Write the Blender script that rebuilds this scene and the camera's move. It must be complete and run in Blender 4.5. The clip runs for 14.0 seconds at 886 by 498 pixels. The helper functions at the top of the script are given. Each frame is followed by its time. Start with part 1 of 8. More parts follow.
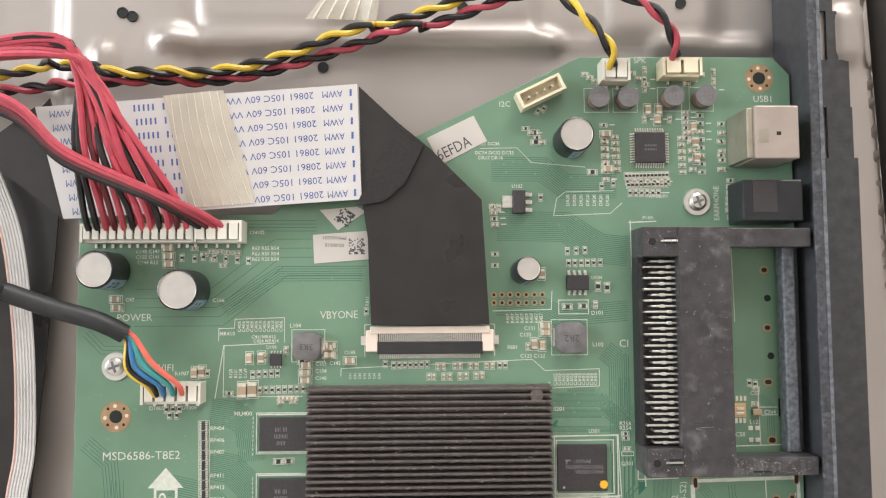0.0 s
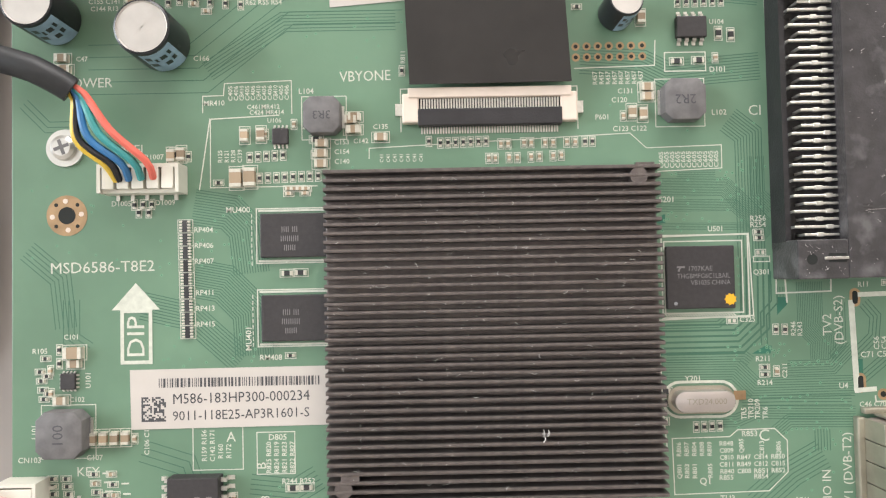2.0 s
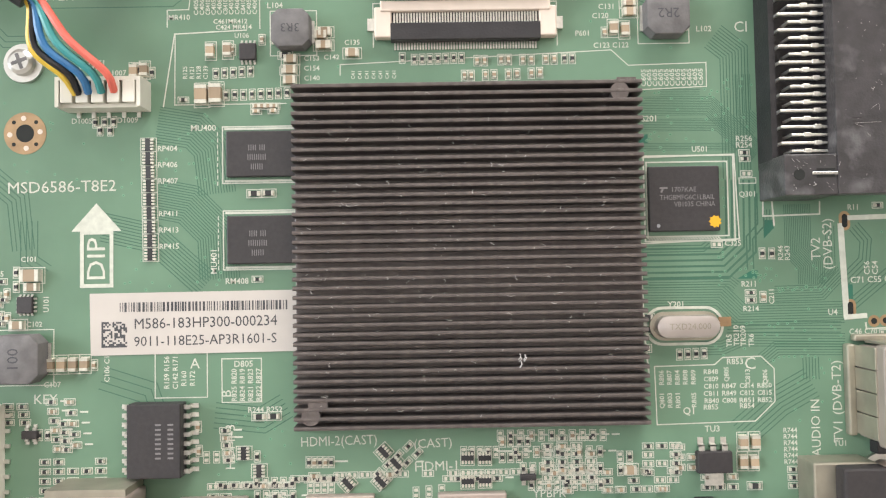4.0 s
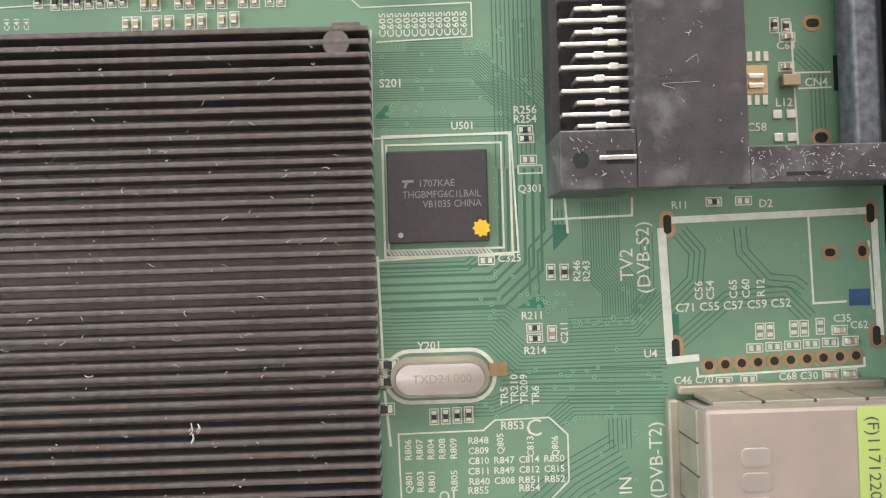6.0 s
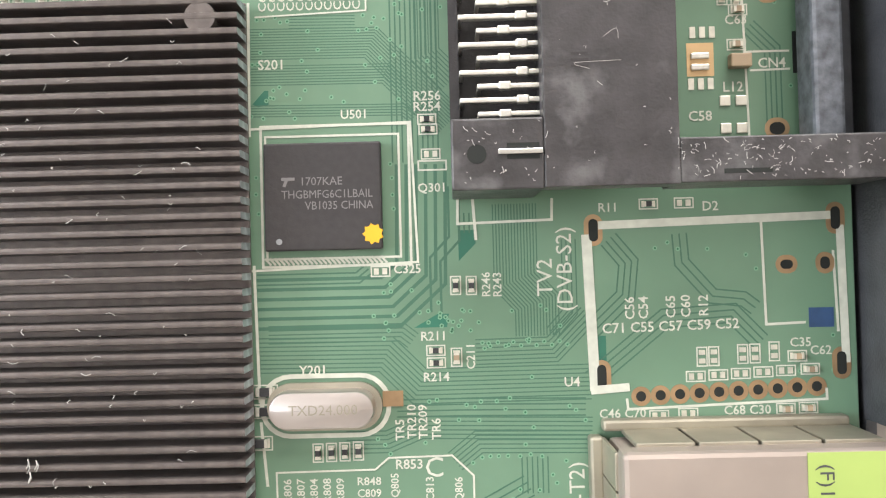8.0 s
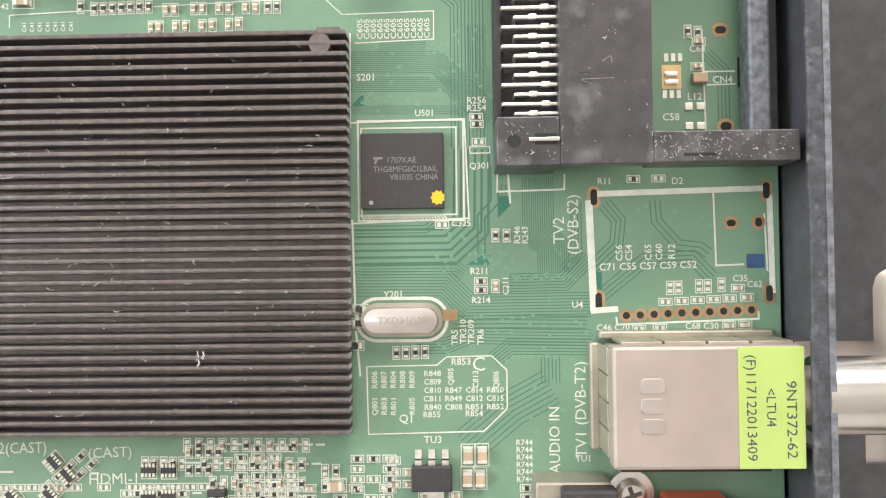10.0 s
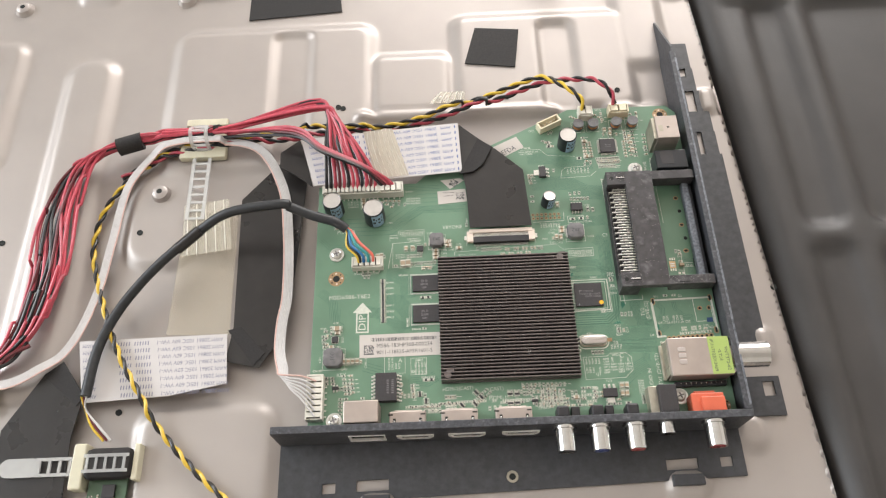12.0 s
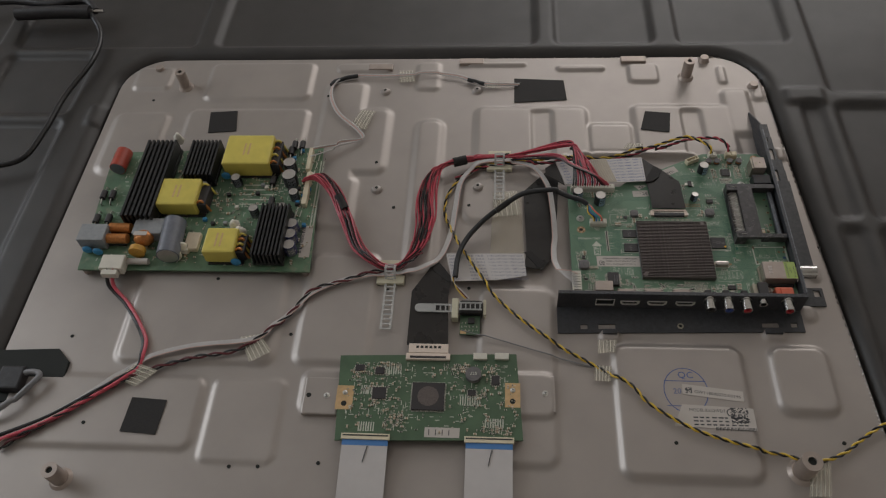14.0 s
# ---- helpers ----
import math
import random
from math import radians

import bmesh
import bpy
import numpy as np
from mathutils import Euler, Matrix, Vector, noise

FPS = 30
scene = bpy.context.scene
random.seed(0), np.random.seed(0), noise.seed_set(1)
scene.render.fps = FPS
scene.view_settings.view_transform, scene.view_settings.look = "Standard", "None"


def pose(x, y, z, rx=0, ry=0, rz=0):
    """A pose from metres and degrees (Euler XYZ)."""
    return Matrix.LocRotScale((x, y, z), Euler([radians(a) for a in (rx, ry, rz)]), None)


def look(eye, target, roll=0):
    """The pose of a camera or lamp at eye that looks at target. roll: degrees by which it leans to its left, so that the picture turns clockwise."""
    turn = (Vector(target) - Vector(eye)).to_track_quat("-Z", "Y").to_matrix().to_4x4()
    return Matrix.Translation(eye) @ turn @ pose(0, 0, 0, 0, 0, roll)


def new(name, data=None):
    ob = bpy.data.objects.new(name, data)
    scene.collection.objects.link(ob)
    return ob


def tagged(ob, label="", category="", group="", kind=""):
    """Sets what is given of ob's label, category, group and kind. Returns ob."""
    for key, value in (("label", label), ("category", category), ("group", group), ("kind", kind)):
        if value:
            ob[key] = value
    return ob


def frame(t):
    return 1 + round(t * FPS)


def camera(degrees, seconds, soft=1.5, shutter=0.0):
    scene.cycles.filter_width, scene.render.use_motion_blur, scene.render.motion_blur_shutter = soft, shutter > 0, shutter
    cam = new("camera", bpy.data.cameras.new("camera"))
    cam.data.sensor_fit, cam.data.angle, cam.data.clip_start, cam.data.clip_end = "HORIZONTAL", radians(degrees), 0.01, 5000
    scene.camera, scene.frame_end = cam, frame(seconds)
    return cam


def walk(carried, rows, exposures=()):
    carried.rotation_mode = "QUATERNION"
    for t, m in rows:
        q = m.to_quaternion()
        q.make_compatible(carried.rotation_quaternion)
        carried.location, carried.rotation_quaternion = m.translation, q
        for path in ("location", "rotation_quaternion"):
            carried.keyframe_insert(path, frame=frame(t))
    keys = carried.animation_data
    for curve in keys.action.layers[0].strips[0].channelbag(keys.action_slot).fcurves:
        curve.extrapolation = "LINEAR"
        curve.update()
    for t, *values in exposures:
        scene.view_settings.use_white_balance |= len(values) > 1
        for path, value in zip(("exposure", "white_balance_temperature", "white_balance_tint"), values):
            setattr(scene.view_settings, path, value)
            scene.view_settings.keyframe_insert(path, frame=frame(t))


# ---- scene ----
cam = camera(60.41, 14.0, soft=1.2)
walk(cam, [
    (0, pose(0.02662, 0.01931, 0.18583, 3.738, -1.512, -0.321)),
    (0.5, pose(0.02593, 0.01403, 0.18026, 3.227, -1.383, -0.472)),
    (1, pose(0.0235, 0.00612, 0.17463, 3.153, -1.138, -0.712)),
    (1.5, pose(0.02216, -0.00667, 0.16114, 2.353, -0.939, -0.941)),
    (2, pose(0.0191, -0.01779, 0.13738, 1.855, -0.353, -1.119)),
    (2.5, pose(0.017, -0.01986, 0.133, 1.627, -0.532, -0.994)),
    (3, pose(0.01791, -0.02322, 0.13341, 1.747, -0.649, -0.983)),
    (5.5, pose(0.04596, -0.037, 0.11161, 2.485, -0.19, -1.039)),
    (6, pose(0.06187, -0.02707, 0.09659, 1.277, -0.798, -1.723)),
    (6.5, pose(0.07797, -0.02563, 0.08639, 1.957, 0.889, -1.742)),
    (7, pose(0.07489, -0.02401, 0.0831, -0.031, -0.022, -1.561)),
    (7.5, pose(0.07525, -0.02509, 0.08362, 1.046, 0.426, -1.523)),
    (10, pose(0.07031, -0.03206, 0.1145, 1.141, 1.216, -0.691)),
    (10.5, pose(0.05132, -0.0611, 0.16919, 10.078, 0.694, -0.614)),
    (11, pose(0.02892, -0.08478, 0.23542, 16.563, 1.018, -1.396)),
    (11.5, pose(0.01317, -0.11143, 0.27864, 21.079, -0.089, -2.013)),
    (12, pose(0.00758, -0.14348, 0.30271, 26.889, 1.801, -1.773)),
    (12.5, pose(-0.04527, -0.16884, 0.3598, 26.083, 1.081, -1.633)),
    (13, pose(-0.07716, -0.22787, 0.41519, 30.226, 2.759, 0.566)),
    (13.5, pose(-0.087, -0.30682, 0.46883, 33.733, 3.747, 2.998)),
    (14, pose(-0.10859, -0.38439, 0.49988, 36.163, 2.999, 3.012)),
], exposures=[(0, 0.2), (1.5, 0.3), (3.0, 0.4), (5.5, 0.34), (7.5, 0.6), (10.0, 0.75), (10.5, 0.75), (11.0, 0.6), (12.5, 0.12), (13.5, -0.08), (13.75, -0.66), (14.0, -1.62)])

# ---- light: a wide window behind the set, a second one at the side, a white room around ----
world = bpy.data.worlds.new("world")
scene.world = world
world.use_nodes = True
wn = world.node_tree.nodes
sky = wn.new("ShaderNodeTexSky")
sky.sky_type, sky.sun_disc = "NISHITA", False
sky.sun_elevation, sky.sun_rotation = radians(35), radians(20)
world.node_tree.links.new(sky.outputs[0], wn["Background"].inputs[0])
wn["Background"].inputs[1].default_value = 0.1


def window_light(name, at, target, w, h, watts, colour):
    data = bpy.data.lights.new(name, "AREA")
    data.shape, data.size, data.size_y, data.energy, data.color = "RECTANGLE", w, h, watts, colour
    ob = new(name, data)
    ob.matrix_world = look(at, target)
    return ob


window_light("window_light", (0.7, 2.42, 1.25), (0.4, 0, 0.6), 2.0, 1.35, 66, (1.0, 0.965, 0.94))
window_light("side_window_light", (-2.42, 0.5, 1.25), (0, 0.2, 0.6), 1.5, 1.35, 68, (0.90, 0.955, 1.0))

MM = 0.001
GREEN_Z = 10.0


# ---- materials ----
def mat(name, colour, rough=0.5, metal=0.0, grain=0.0, scale=400.0, bump=0.0, bump_scale=900.0, rough_var=0.0, spec=0.5,
        second=None, second_scale=35.0, second_cut=0.55, tint_random=0.0, coat=0.0, alpha_trans=0.0):
    k = bpy.data.materials.new(name)
    k.use_nodes = True
    nt = k.node_tree
    b = nt.nodes["Principled BSDF"]
    b.inputs["Roughness"].default_value = rough
    b.inputs["Metallic"].default_value = metal
    b.inputs["Specular IOR Level"].default_value = spec
    b.inputs["Coat Weight"].default_value = coat
    b.inputs["Coat Roughness"].default_value = 0.15
    b.inputs["Base Color"].default_value = (*colour, 1)
    if alpha_trans:
        b.inputs["Alpha"].default_value = 1 - alpha_trans
    co = nt.nodes.new("ShaderNodeTexCoord")
    last = None

    def noise_node(s, detail=4.0):
        n = nt.nodes.new("ShaderNodeTexNoise")
        n.inputs["Scale"].default_value = s
        n.inputs["Detail"].default_value = detail
        nt.links.new(co.outputs["Object"], n.inputs["Vector"])
        return n

    if grain:
        n = noise_node(scale)
        ramp = nt.nodes.new("ShaderNodeMapRange")
        ramp.inputs["From Min"].default_value, ramp.inputs["From Max"].default_value = 0.3, 0.7
        ramp.inputs["To Min"].default_value, ramp.inputs["To Max"].default_value = 1 - grain, 1 + grain
        nt.links.new(n.outputs["Fac"], ramp.inputs["Value"])
        mix = nt.nodes.new("ShaderNodeVectorMath")
        mix.operation = "SCALE"
        mix.inputs[0].default_value = colour
        nt.links.new(ramp.outputs[0], mix.inputs["Scale"])
        last = mix.outputs[0]
    if second:
        n2 = noise_node(second_scale, 6.0)
        r2 = nt.nodes.new("ShaderNodeMapRange")
        r2.inputs["From Min"].default_value, r2.inputs["From Max"].default_value = second_cut, second_cut + 0.15
        nt.links.new(n2.outputs["Fac"], r2.inputs["Value"])
        m2 = nt.nodes.new("ShaderNodeMix")
        m2.data_type = "RGBA"
        nt.links.new(r2.outputs[0], m2.inputs["Factor"])
        if last:
            nt.links.new(last, m2.inputs["A"])
        else:
            m2.inputs["A"].default_value = (*colour, 1)
        m2.inputs["B"].default_value = (*second, 1)
        last = m2.outputs["Result"]
    if tint_random:
        info = nt.nodes.new("ShaderNodeObjectInfo")
        r3 = nt.nodes.new("ShaderNodeMapRange")
        r3.inputs["To Min"].default_value, r3.inputs["To Max"].default_value = 1 - tint_random, 1 + tint_random
        nt.links.new(info.outputs["Random"], r3.inputs["Value"])
        m3 = nt.nodes.new("ShaderNodeVectorMath")
        m3.operation = "SCALE"
        if last:
            nt.links.new(last, m3.inputs[0])
        else:
            m3.inputs[0].default_value = colour
        nt.links.new(r3.outputs[0], m3.inputs["Scale"])
        last = m3.outputs[0]
    if last:
        nt.links.new(last, b.inputs["Base Color"])
    if rough_var:
        n4 = noise_node(scale * 0.3)
        r4 = nt.nodes.new("ShaderNodeMapRange")
        r4.inputs["To Min"].default_value, r4.inputs["To Max"].default_value = max(0.02, rough - rough_var), min(1, rough + rough_var)
        nt.links.new(n4.outputs["Fac"], r4.inputs["Value"])
        nt.links.new(r4.outputs[0], b.inputs["Roughness"])
    if bump:
        n5 = noise_node(bump_scale, 3.0)
        bp = nt.nodes.new("ShaderNodeBump")
        bp.inputs["Strength"].default_value = bump
        bp.inputs["Distance"].default_value = 0.0002
        nt.links.new(n5.outputs["Fac"], bp.inputs["Height"])
        nt.links.new(bp.outputs[0], b.inputs["Normal"])
    return k


PCB = mat("pcb_green", (0.133, 0.232, 0.153), 0.36, grain=0.12, scale=60, bump=0.05, bump_scale=1500, rough_var=0.08, second=(0.148, 0.252, 0.168), second_scale=45)
PCB_DARK = mat("pcb_green_etched", (0.022, 0.125, 0.058), 0.38, grain=0.08, scale=60)
TRACE = mat("trace_green", (0.052, 0.136, 0.090), 0.36, grain=0.06, scale=80)
VIA_RING = mat("via_ring", (0.17, 0.34, 0.22), 0.4)
PCB_BARE = mat("pcb_green_without_copper", (0.026, 0.140, 0.092), 0.38, grain=0.1, scale=80)
DUSTY_BLACK = mat("dusty_black_plastic", (0.046, 0.042, 0.044), 0.36, grain=0.3, scale=350, bump=0.35, bump_scale=2600, rough_var=0.15, second=(0.115, 0.110, 0.112), second_scale=230, second_cut=0.56)
PSU_PCB = mat("pcb_power_green", (0.115, 0.200, 0.122), 0.42, grain=0.2, scale=120, second=(0.20, 0.24, 0.16), second_scale=160)
SINK_DARK = mat("matt_black_fins", (0.013, 0.012, 0.012), 0.5, grain=0.2, scale=500)
TAPE_STREAK = mat("tape_streak", (0.85, 0.82, 0.74), 0.3, alpha_trans=0.3)
PCB_EDGE = mat("pcb_psu_green", (0.080, 0.135, 0.078), 0.4, grain=0.15, scale=80)
SILK = mat("silkscreen_white", (0.56, 0.57, 0.49), 0.65, grain=0.10, scale=900)
LABEL = mat("paper_label", (0.52, 0.475, 0.435), 0.6, grain=0.04, scale=120)
INK = mat("printing_ink", (0.06, 0.06, 0.065), 0.6, grain=0.1, scale=700)
INK_BLUE = mat("printing_ink_blue", (0.07, 0.115, 0.30), 0.6, grain=0.15, scale=900)
COPPER = mat("bare_copper", (0.38, 0.25, 0.14), 0.4, 0.5, grain=0.15, scale=500)
SOLDER = mat("solder_tin", (0.70, 0.68, 0.63), 0.34, 0.85, grain=0.12, scale=1500, bump=0.2)
# near-black that paints the shade inside holes, slots, recesses and socket openings
HOLE_SHADE = mat("hole_shade_black", (0.012, 0.014, 0.012), 0.8)
SINK = mat("anodised_black", (0.155, 0.133, 0.126), 0.38, 0.65, grain=0.2, scale=800, bump=0.25, bump_scale=2500, rough_var=0.12, spec=0.6)
CHIP = mat("chip_epoxy", (0.033, 0.029, 0.030), 0.55, grain=0.12, scale=1500, bump=0.15, bump_scale=4000, rough_var=0.1)
CHIP_INK = mat("chip_marking", (0.19, 0.18, 0.18), 0.6)
RES = mat("resistor_body", (0.030, 0.030, 0.032), 0.45, tint_random=0.4)
CAP = mat("ceramic_capacitor_body", (0.36, 0.27, 0.18), 0.5, tint_random=0.25)
PAD = mat("solder_pad", (0.66, 0.64, 0.56), 0.38, 0.6, grain=0.1, scale=1500)
PLASTIC_BLACK = mat("black_connector_plastic", (0.020, 0.018, 0.020), 0.5, grain=0.25, scale=300, bump=0.3, bump_scale=2500, rough_var=0.15,
                    second=(0.08, 0.076, 0.08), second_scale=160, second_cut=0.64)
PLASTIC_WHITE = mat("white_connector_nylon", (0.66, 0.63, 0.55), 0.4, grain=0.05, scale=200, bump=0.1)
PLASTIC_CREAM = mat("cream_connector_nylon", (0.72, 0.64, 0.47), 0.42, grain=0.06, scale=200, bump=0.1)
PINK_CREAM = mat("lever_plastic", (0.74, 0.62, 0.53), 0.45, grain=0.05, scale=300)
FERRITE = mat("ferrite_grey", (0.14, 0.132, 0.132), 0.6, grain=0.2, scale=500, bump=0.3, bump_scale=2500)
TIN = mat("tin_shield", (0.42, 0.355, 0.315), 0.45, 0.55, grain=0.08, scale=120, bump=0.12, bump_scale=300, rough_var=0.12)
TIN_DULL = mat("tin_shield_dull", (0.40, 0.37, 0.30), 0.45, 0.75, grain=0.15, scale=200, bump=0.2, bump_scale=700)
SOCKET_LIP = mat("socket_lip", (0.80, 0.78, 0.75), 0.5, 0.25, grain=0.1, scale=500)
SCREW_ZINC = mat("bright_zinc", (0.66, 0.65, 0.62), 0.28, 0.95, grain=0.06, scale=300)
CUT_ALU = mat("cut_aluminium", (0.40, 0.43, 0.46), 0.42, 0.6, grain=0.35, scale=900, bump=0.3, bump_scale=2500)
CAN = mat("drawn_nickel_can", (0.56, 0.51, 0.49), 0.3, 0.9, grain=0.06, scale=200, bump=0.06, bump_scale=500, rough_var=0.08)
CHROME = mat("nickel_plating", (0.58, 0.57, 0.55), 0.22, 1.0, grain=0.04, scale=300)
ALU_TOP = mat("capacitor_top", (0.54, 0.51, 0.48), 0.38, 0.7, grain=0.06, scale=300)
SLEEVE_BLACK = mat("capacitor_sleeve_black", (0.016, 0.017, 0.020), 0.3, grain=0.1, scale=300)
SLEEVE_BLUE = mat("capacitor_sleeve_stripe", (0.28, 0.40, 0.52), 0.35, grain=0.15, scale=400)
SLEEVE_GREY = mat("capacitor_sleeve_grey", (0.16, 0.17, 0.20), 0.35, grain=0.1, scale=300)
SLEEVE_NAVY = mat("capacitor_sleeve_navy", (0.03, 0.035, 0.12), 0.3, grain=0.1, scale=300)
STEEL = mat("galvanised_chassis", (0.400, 0.360, 0.334), 0.42, 0.45, grain=0.05, scale=25, bump=0.03, bump_scale=90, rough_var=0.07, second=(0.420, 0.378, 0.351), second_scale=9)
BRACKET = mat("black_painted_steel", (0.048, 0.049, 0.054), 0.45, grain=0.25, scale=400, bump=0.3, bump_scale=3500, rough_var=0.12, second=(0.05, 0.05, 0.055), second_scale=220, second_cut=0.58)
RIM_DUSTY = mat("bracket_dusty_rim", (0.050, 0.051, 0.058), 0.5, grain=0.45, scale=900, bump=0.4, bump_scale=3000, second=(0.12, 0.123, 0.132), second_scale=650, second_cut=0.57)
RIM_WORN = mat("bracket_worn_edge", (0.16, 0.17, 0.19), 0.5, 0.5, grain=0.4, scale=900, bump=0.4, bump_scale=2500)
COVER = mat("cover_plastic", (0.044, 0.040, 0.038), 0.48, grain=0.14, scale=30, bump=0.25, bump_scale=1100, rough_var=0.1)
TAPE_BLACK = mat("black_tape", (0.019, 0.0165, 0.0155), 0.30, grain=0.2, scale=150, bump=0.25, bump_scale=500, rough_var=0.12)
TAPE_CLOTH = mat("black_cloth_tape", (0.020, 0.0178, 0.017), 0.66, grain=0.25, scale=1200, bump=0.5, bump_scale=3000, spec=0.35)
TAPE_CLEAR = mat("clear_tape", (0.72, 0.67, 0.54), 0.28, grain=0.06, scale=150, bump=0.3, bump_scale=300, alpha_trans=0.72, coat=0.4)
TAPE_YELLOWED = mat("yellowed_tape", (0.66, 0.57, 0.44), 0.4, grain=0.06, scale=150, bump=0.25, bump_scale=250)
TAPE_YELLOW_CLEAR = mat("yellowed_clear_tape", (0.68, 0.60, 0.46), 0.25, grain=0.10, scale=150, bump=0.4, bump_scale=250, alpha_trans=0.8)
TAPE_BEIGE = mat("beige_tape", (0.74, 0.67, 0.55), 0.3, grain=0.10, scale=150, bump=0.4, bump_scale=250, alpha_trans=0.5)
INK_PALE = mat("pale_printing_ink", (0.22, 0.22, 0.29), 0.6, grain=0.2, scale=900)
FFC_WHITE = mat("ffc_white", (0.57, 0.54, 0.53), 0.45, grain=0.03, scale=100, bump=0.05, bump_scale=500)
WIRE_RED = mat("wire_red", (0.50, 0.070, 0.10), 0.38, grain=0.12, scale=500, tint_random=0.18)
WIRE_BLACK = mat("wire_black", (0.014, 0.013, 0.014), 0.38, grain=0.1, scale=500)
WIRE_BROWN = mat("wire_maroon", (0.12, 0.02, 0.025), 0.4, grain=0.1, scale=500)
WIRE_YELLOW = mat("wire_yellow", (0.68, 0.46, 0.05), 0.38, grain=0.08, scale=500)
WIRE_WHITE = mat("wire_white", (0.57, 0.55, 0.54), 0.4, grain=0.05, scale=500)
WIRE_PINK = mat("wire_pink", (0.62, 0.42, 0.37), 0.4, grain=0.08, scale=500)
WIRE_BLUE = mat("wire_blue", (0.04, 0.17, 0.38), 0.38, grain=0.08, scale=500)
WIRE_TEAL = mat("wire_teal", (0.05, 0.30, 0.30), 0.38, grain=0.08, scale=500)
WIRE_CORAL = mat("wire_coral", (0.72, 0.15, 0.11), 0.38, grain=0.08, scale=500)
WIRE_GREY = mat("wire_grey", (0.22, 0.22, 0.23), 0.4, grain=0.08, scale=500)
SLEEVING = mat("black_sleeving", (0.022, 0.023, 0.025), 0.5, grain=0.2, scale=400, bump=0.2, bump_scale=1500)
YELLOW_TAPE = mat("transformer_tape", (0.66, 0.55, 0.12), 0.38, grain=0.06, scale=120, bump=0.15, bump_scale=400)
BLUE_CAP = mat("blue_disc", (0.05, 0.26, 0.50), 0.4, grain=0.1, scale=400)
RED_CAP = mat("red_film", (0.40, 0.06, 0.035), 0.4, grain=0.1, scale=300)
GREY_CAP = mat("grey_film", (0.28, 0.29, 0.30), 0.5, grain=0.08, scale=300)
ORANGE_CU = mat("copper_winding", (0.52, 0.20, 0.055), 0.35, 0.35, grain=0.2, scale=700, bump=0.3, bump_scale=1800)
VARISTOR = mat("orange_varistor", (0.60, 0.32, 0.05), 0.45, grain=0.1, scale=400)
ORANGE = mat("orange_jack", (0.60, 0.12, 0.06), 0.42, grain=0.06, scale=200)
LIME = mat("lime_sticker", (0.34, 0.44, 0.12), 0.5, grain=0.05, scale=150)
GOLD_PAD = mat("gold_pad", (0.62, 0.42, 0.22), 0.4, 0.3, grain=0.1, scale=300)
TIE_CLEAR = mat("clear_nylon", (0.68, 0.68, 0.66), 0.35, alpha_trans=0.55, grain=0.04, scale=200)
TIE_CREAM = mat("cream_nylon", (0.66, 0.62, 0.47), 0.42, alpha_trans=0.12, grain=0.05, scale=200)
HOTGLUE = mat("white_silicone", (0.74, 0.70, 0.62), 0.45, grain=0.06, scale=200)
LINT = mat("dust_lint", (0.5, 0.48, 0.46), 0.9)
BLUE_MARKER = mat("blue_marker", (0.03, 0.07, 0.16), 0.5, grain=0.2, scale=500)
BLUE_FILM = mat("blue_stiffener", (0.08, 0.22, 0.50), 0.4)
DOT = mat("yellow_paint_dot", (0.75, 0.40, 0.02), 0.6)
RED_CORE = mat("red_insulator", (0.5, 0.03, 0.04), 0.4)
BLUE_CORE = mat("blue_insulator", (0.04, 0.09, 0.4), 0.4)
WALL = mat("room_wall", (0.80, 0.77, 0.73), 0.8, grain=0.04, scale=4)
FLOOR = mat("room_floor", (0.22, 0.17, 0.13), 0.6, grain=0.15, scale=8)


# ---- shapes, all in millimetres ----
def thing(name, label, category, group="", kind=""):
    return tagged(new(name), label, category, group, kind)


def part(name, bm, material, parent, label="", smooth=False, kind=""):
    me = bpy.data.meshes.new(name)
    for v in bm.verts:
        v.co *= MM
    bm.to_mesh(me)
    bm.free()
    for m in (material if isinstance(material, (list, tuple)) else [material]):
        me.materials.append(m)
    if smooth:
        for p in me.polygons:
            p.use_smooth = True
        me.set_sharp_from_angle(angle=radians(40))
    ob = new(name, me)
    ob.parent = parent
    return tagged(ob, label, kind=kind)


def face_mat(bm, start, index):
    bm.faces.ensure_lookup_table()
    for f in bm.faces[start:]:
        f.material_index = index


def bx(bm, x0, y0, z0, x1, y1, z1, bevel=0.0, index=0, rot=0.0):
    """An axis-parallel block, turned about its own middle by rot degrees."""
    n = len(bm.faces)
    m = Matrix.Translation(((x0 + x1) / 2, (y0 + y1) / 2, (z0 + z1) / 2)) @ Matrix.Rotation(radians(rot), 4, "Z") @ Matrix.Diagonal((abs(x1 - x0), abs(y1 - y0), abs(z1 - z0), 1))
    made = bmesh.ops.create_cube(bm, size=1, matrix=m)
    if bevel:
        edges = list({e for v in made["verts"] for e in v.link_edges})
        bmesh.ops.bevel(bm, geom=edges, offset=bevel, segments=2, affect="EDGES", profile=0.5)
    if index:
        face_mat(bm, n, index)
    return bm


def box(x0, y0, z0, x1, y1, z1, bevel=0.0, rot=0.0):
    return bx(bmesh.new(), x0, y0, z0, x1, y1, z1, bevel, 0, rot)


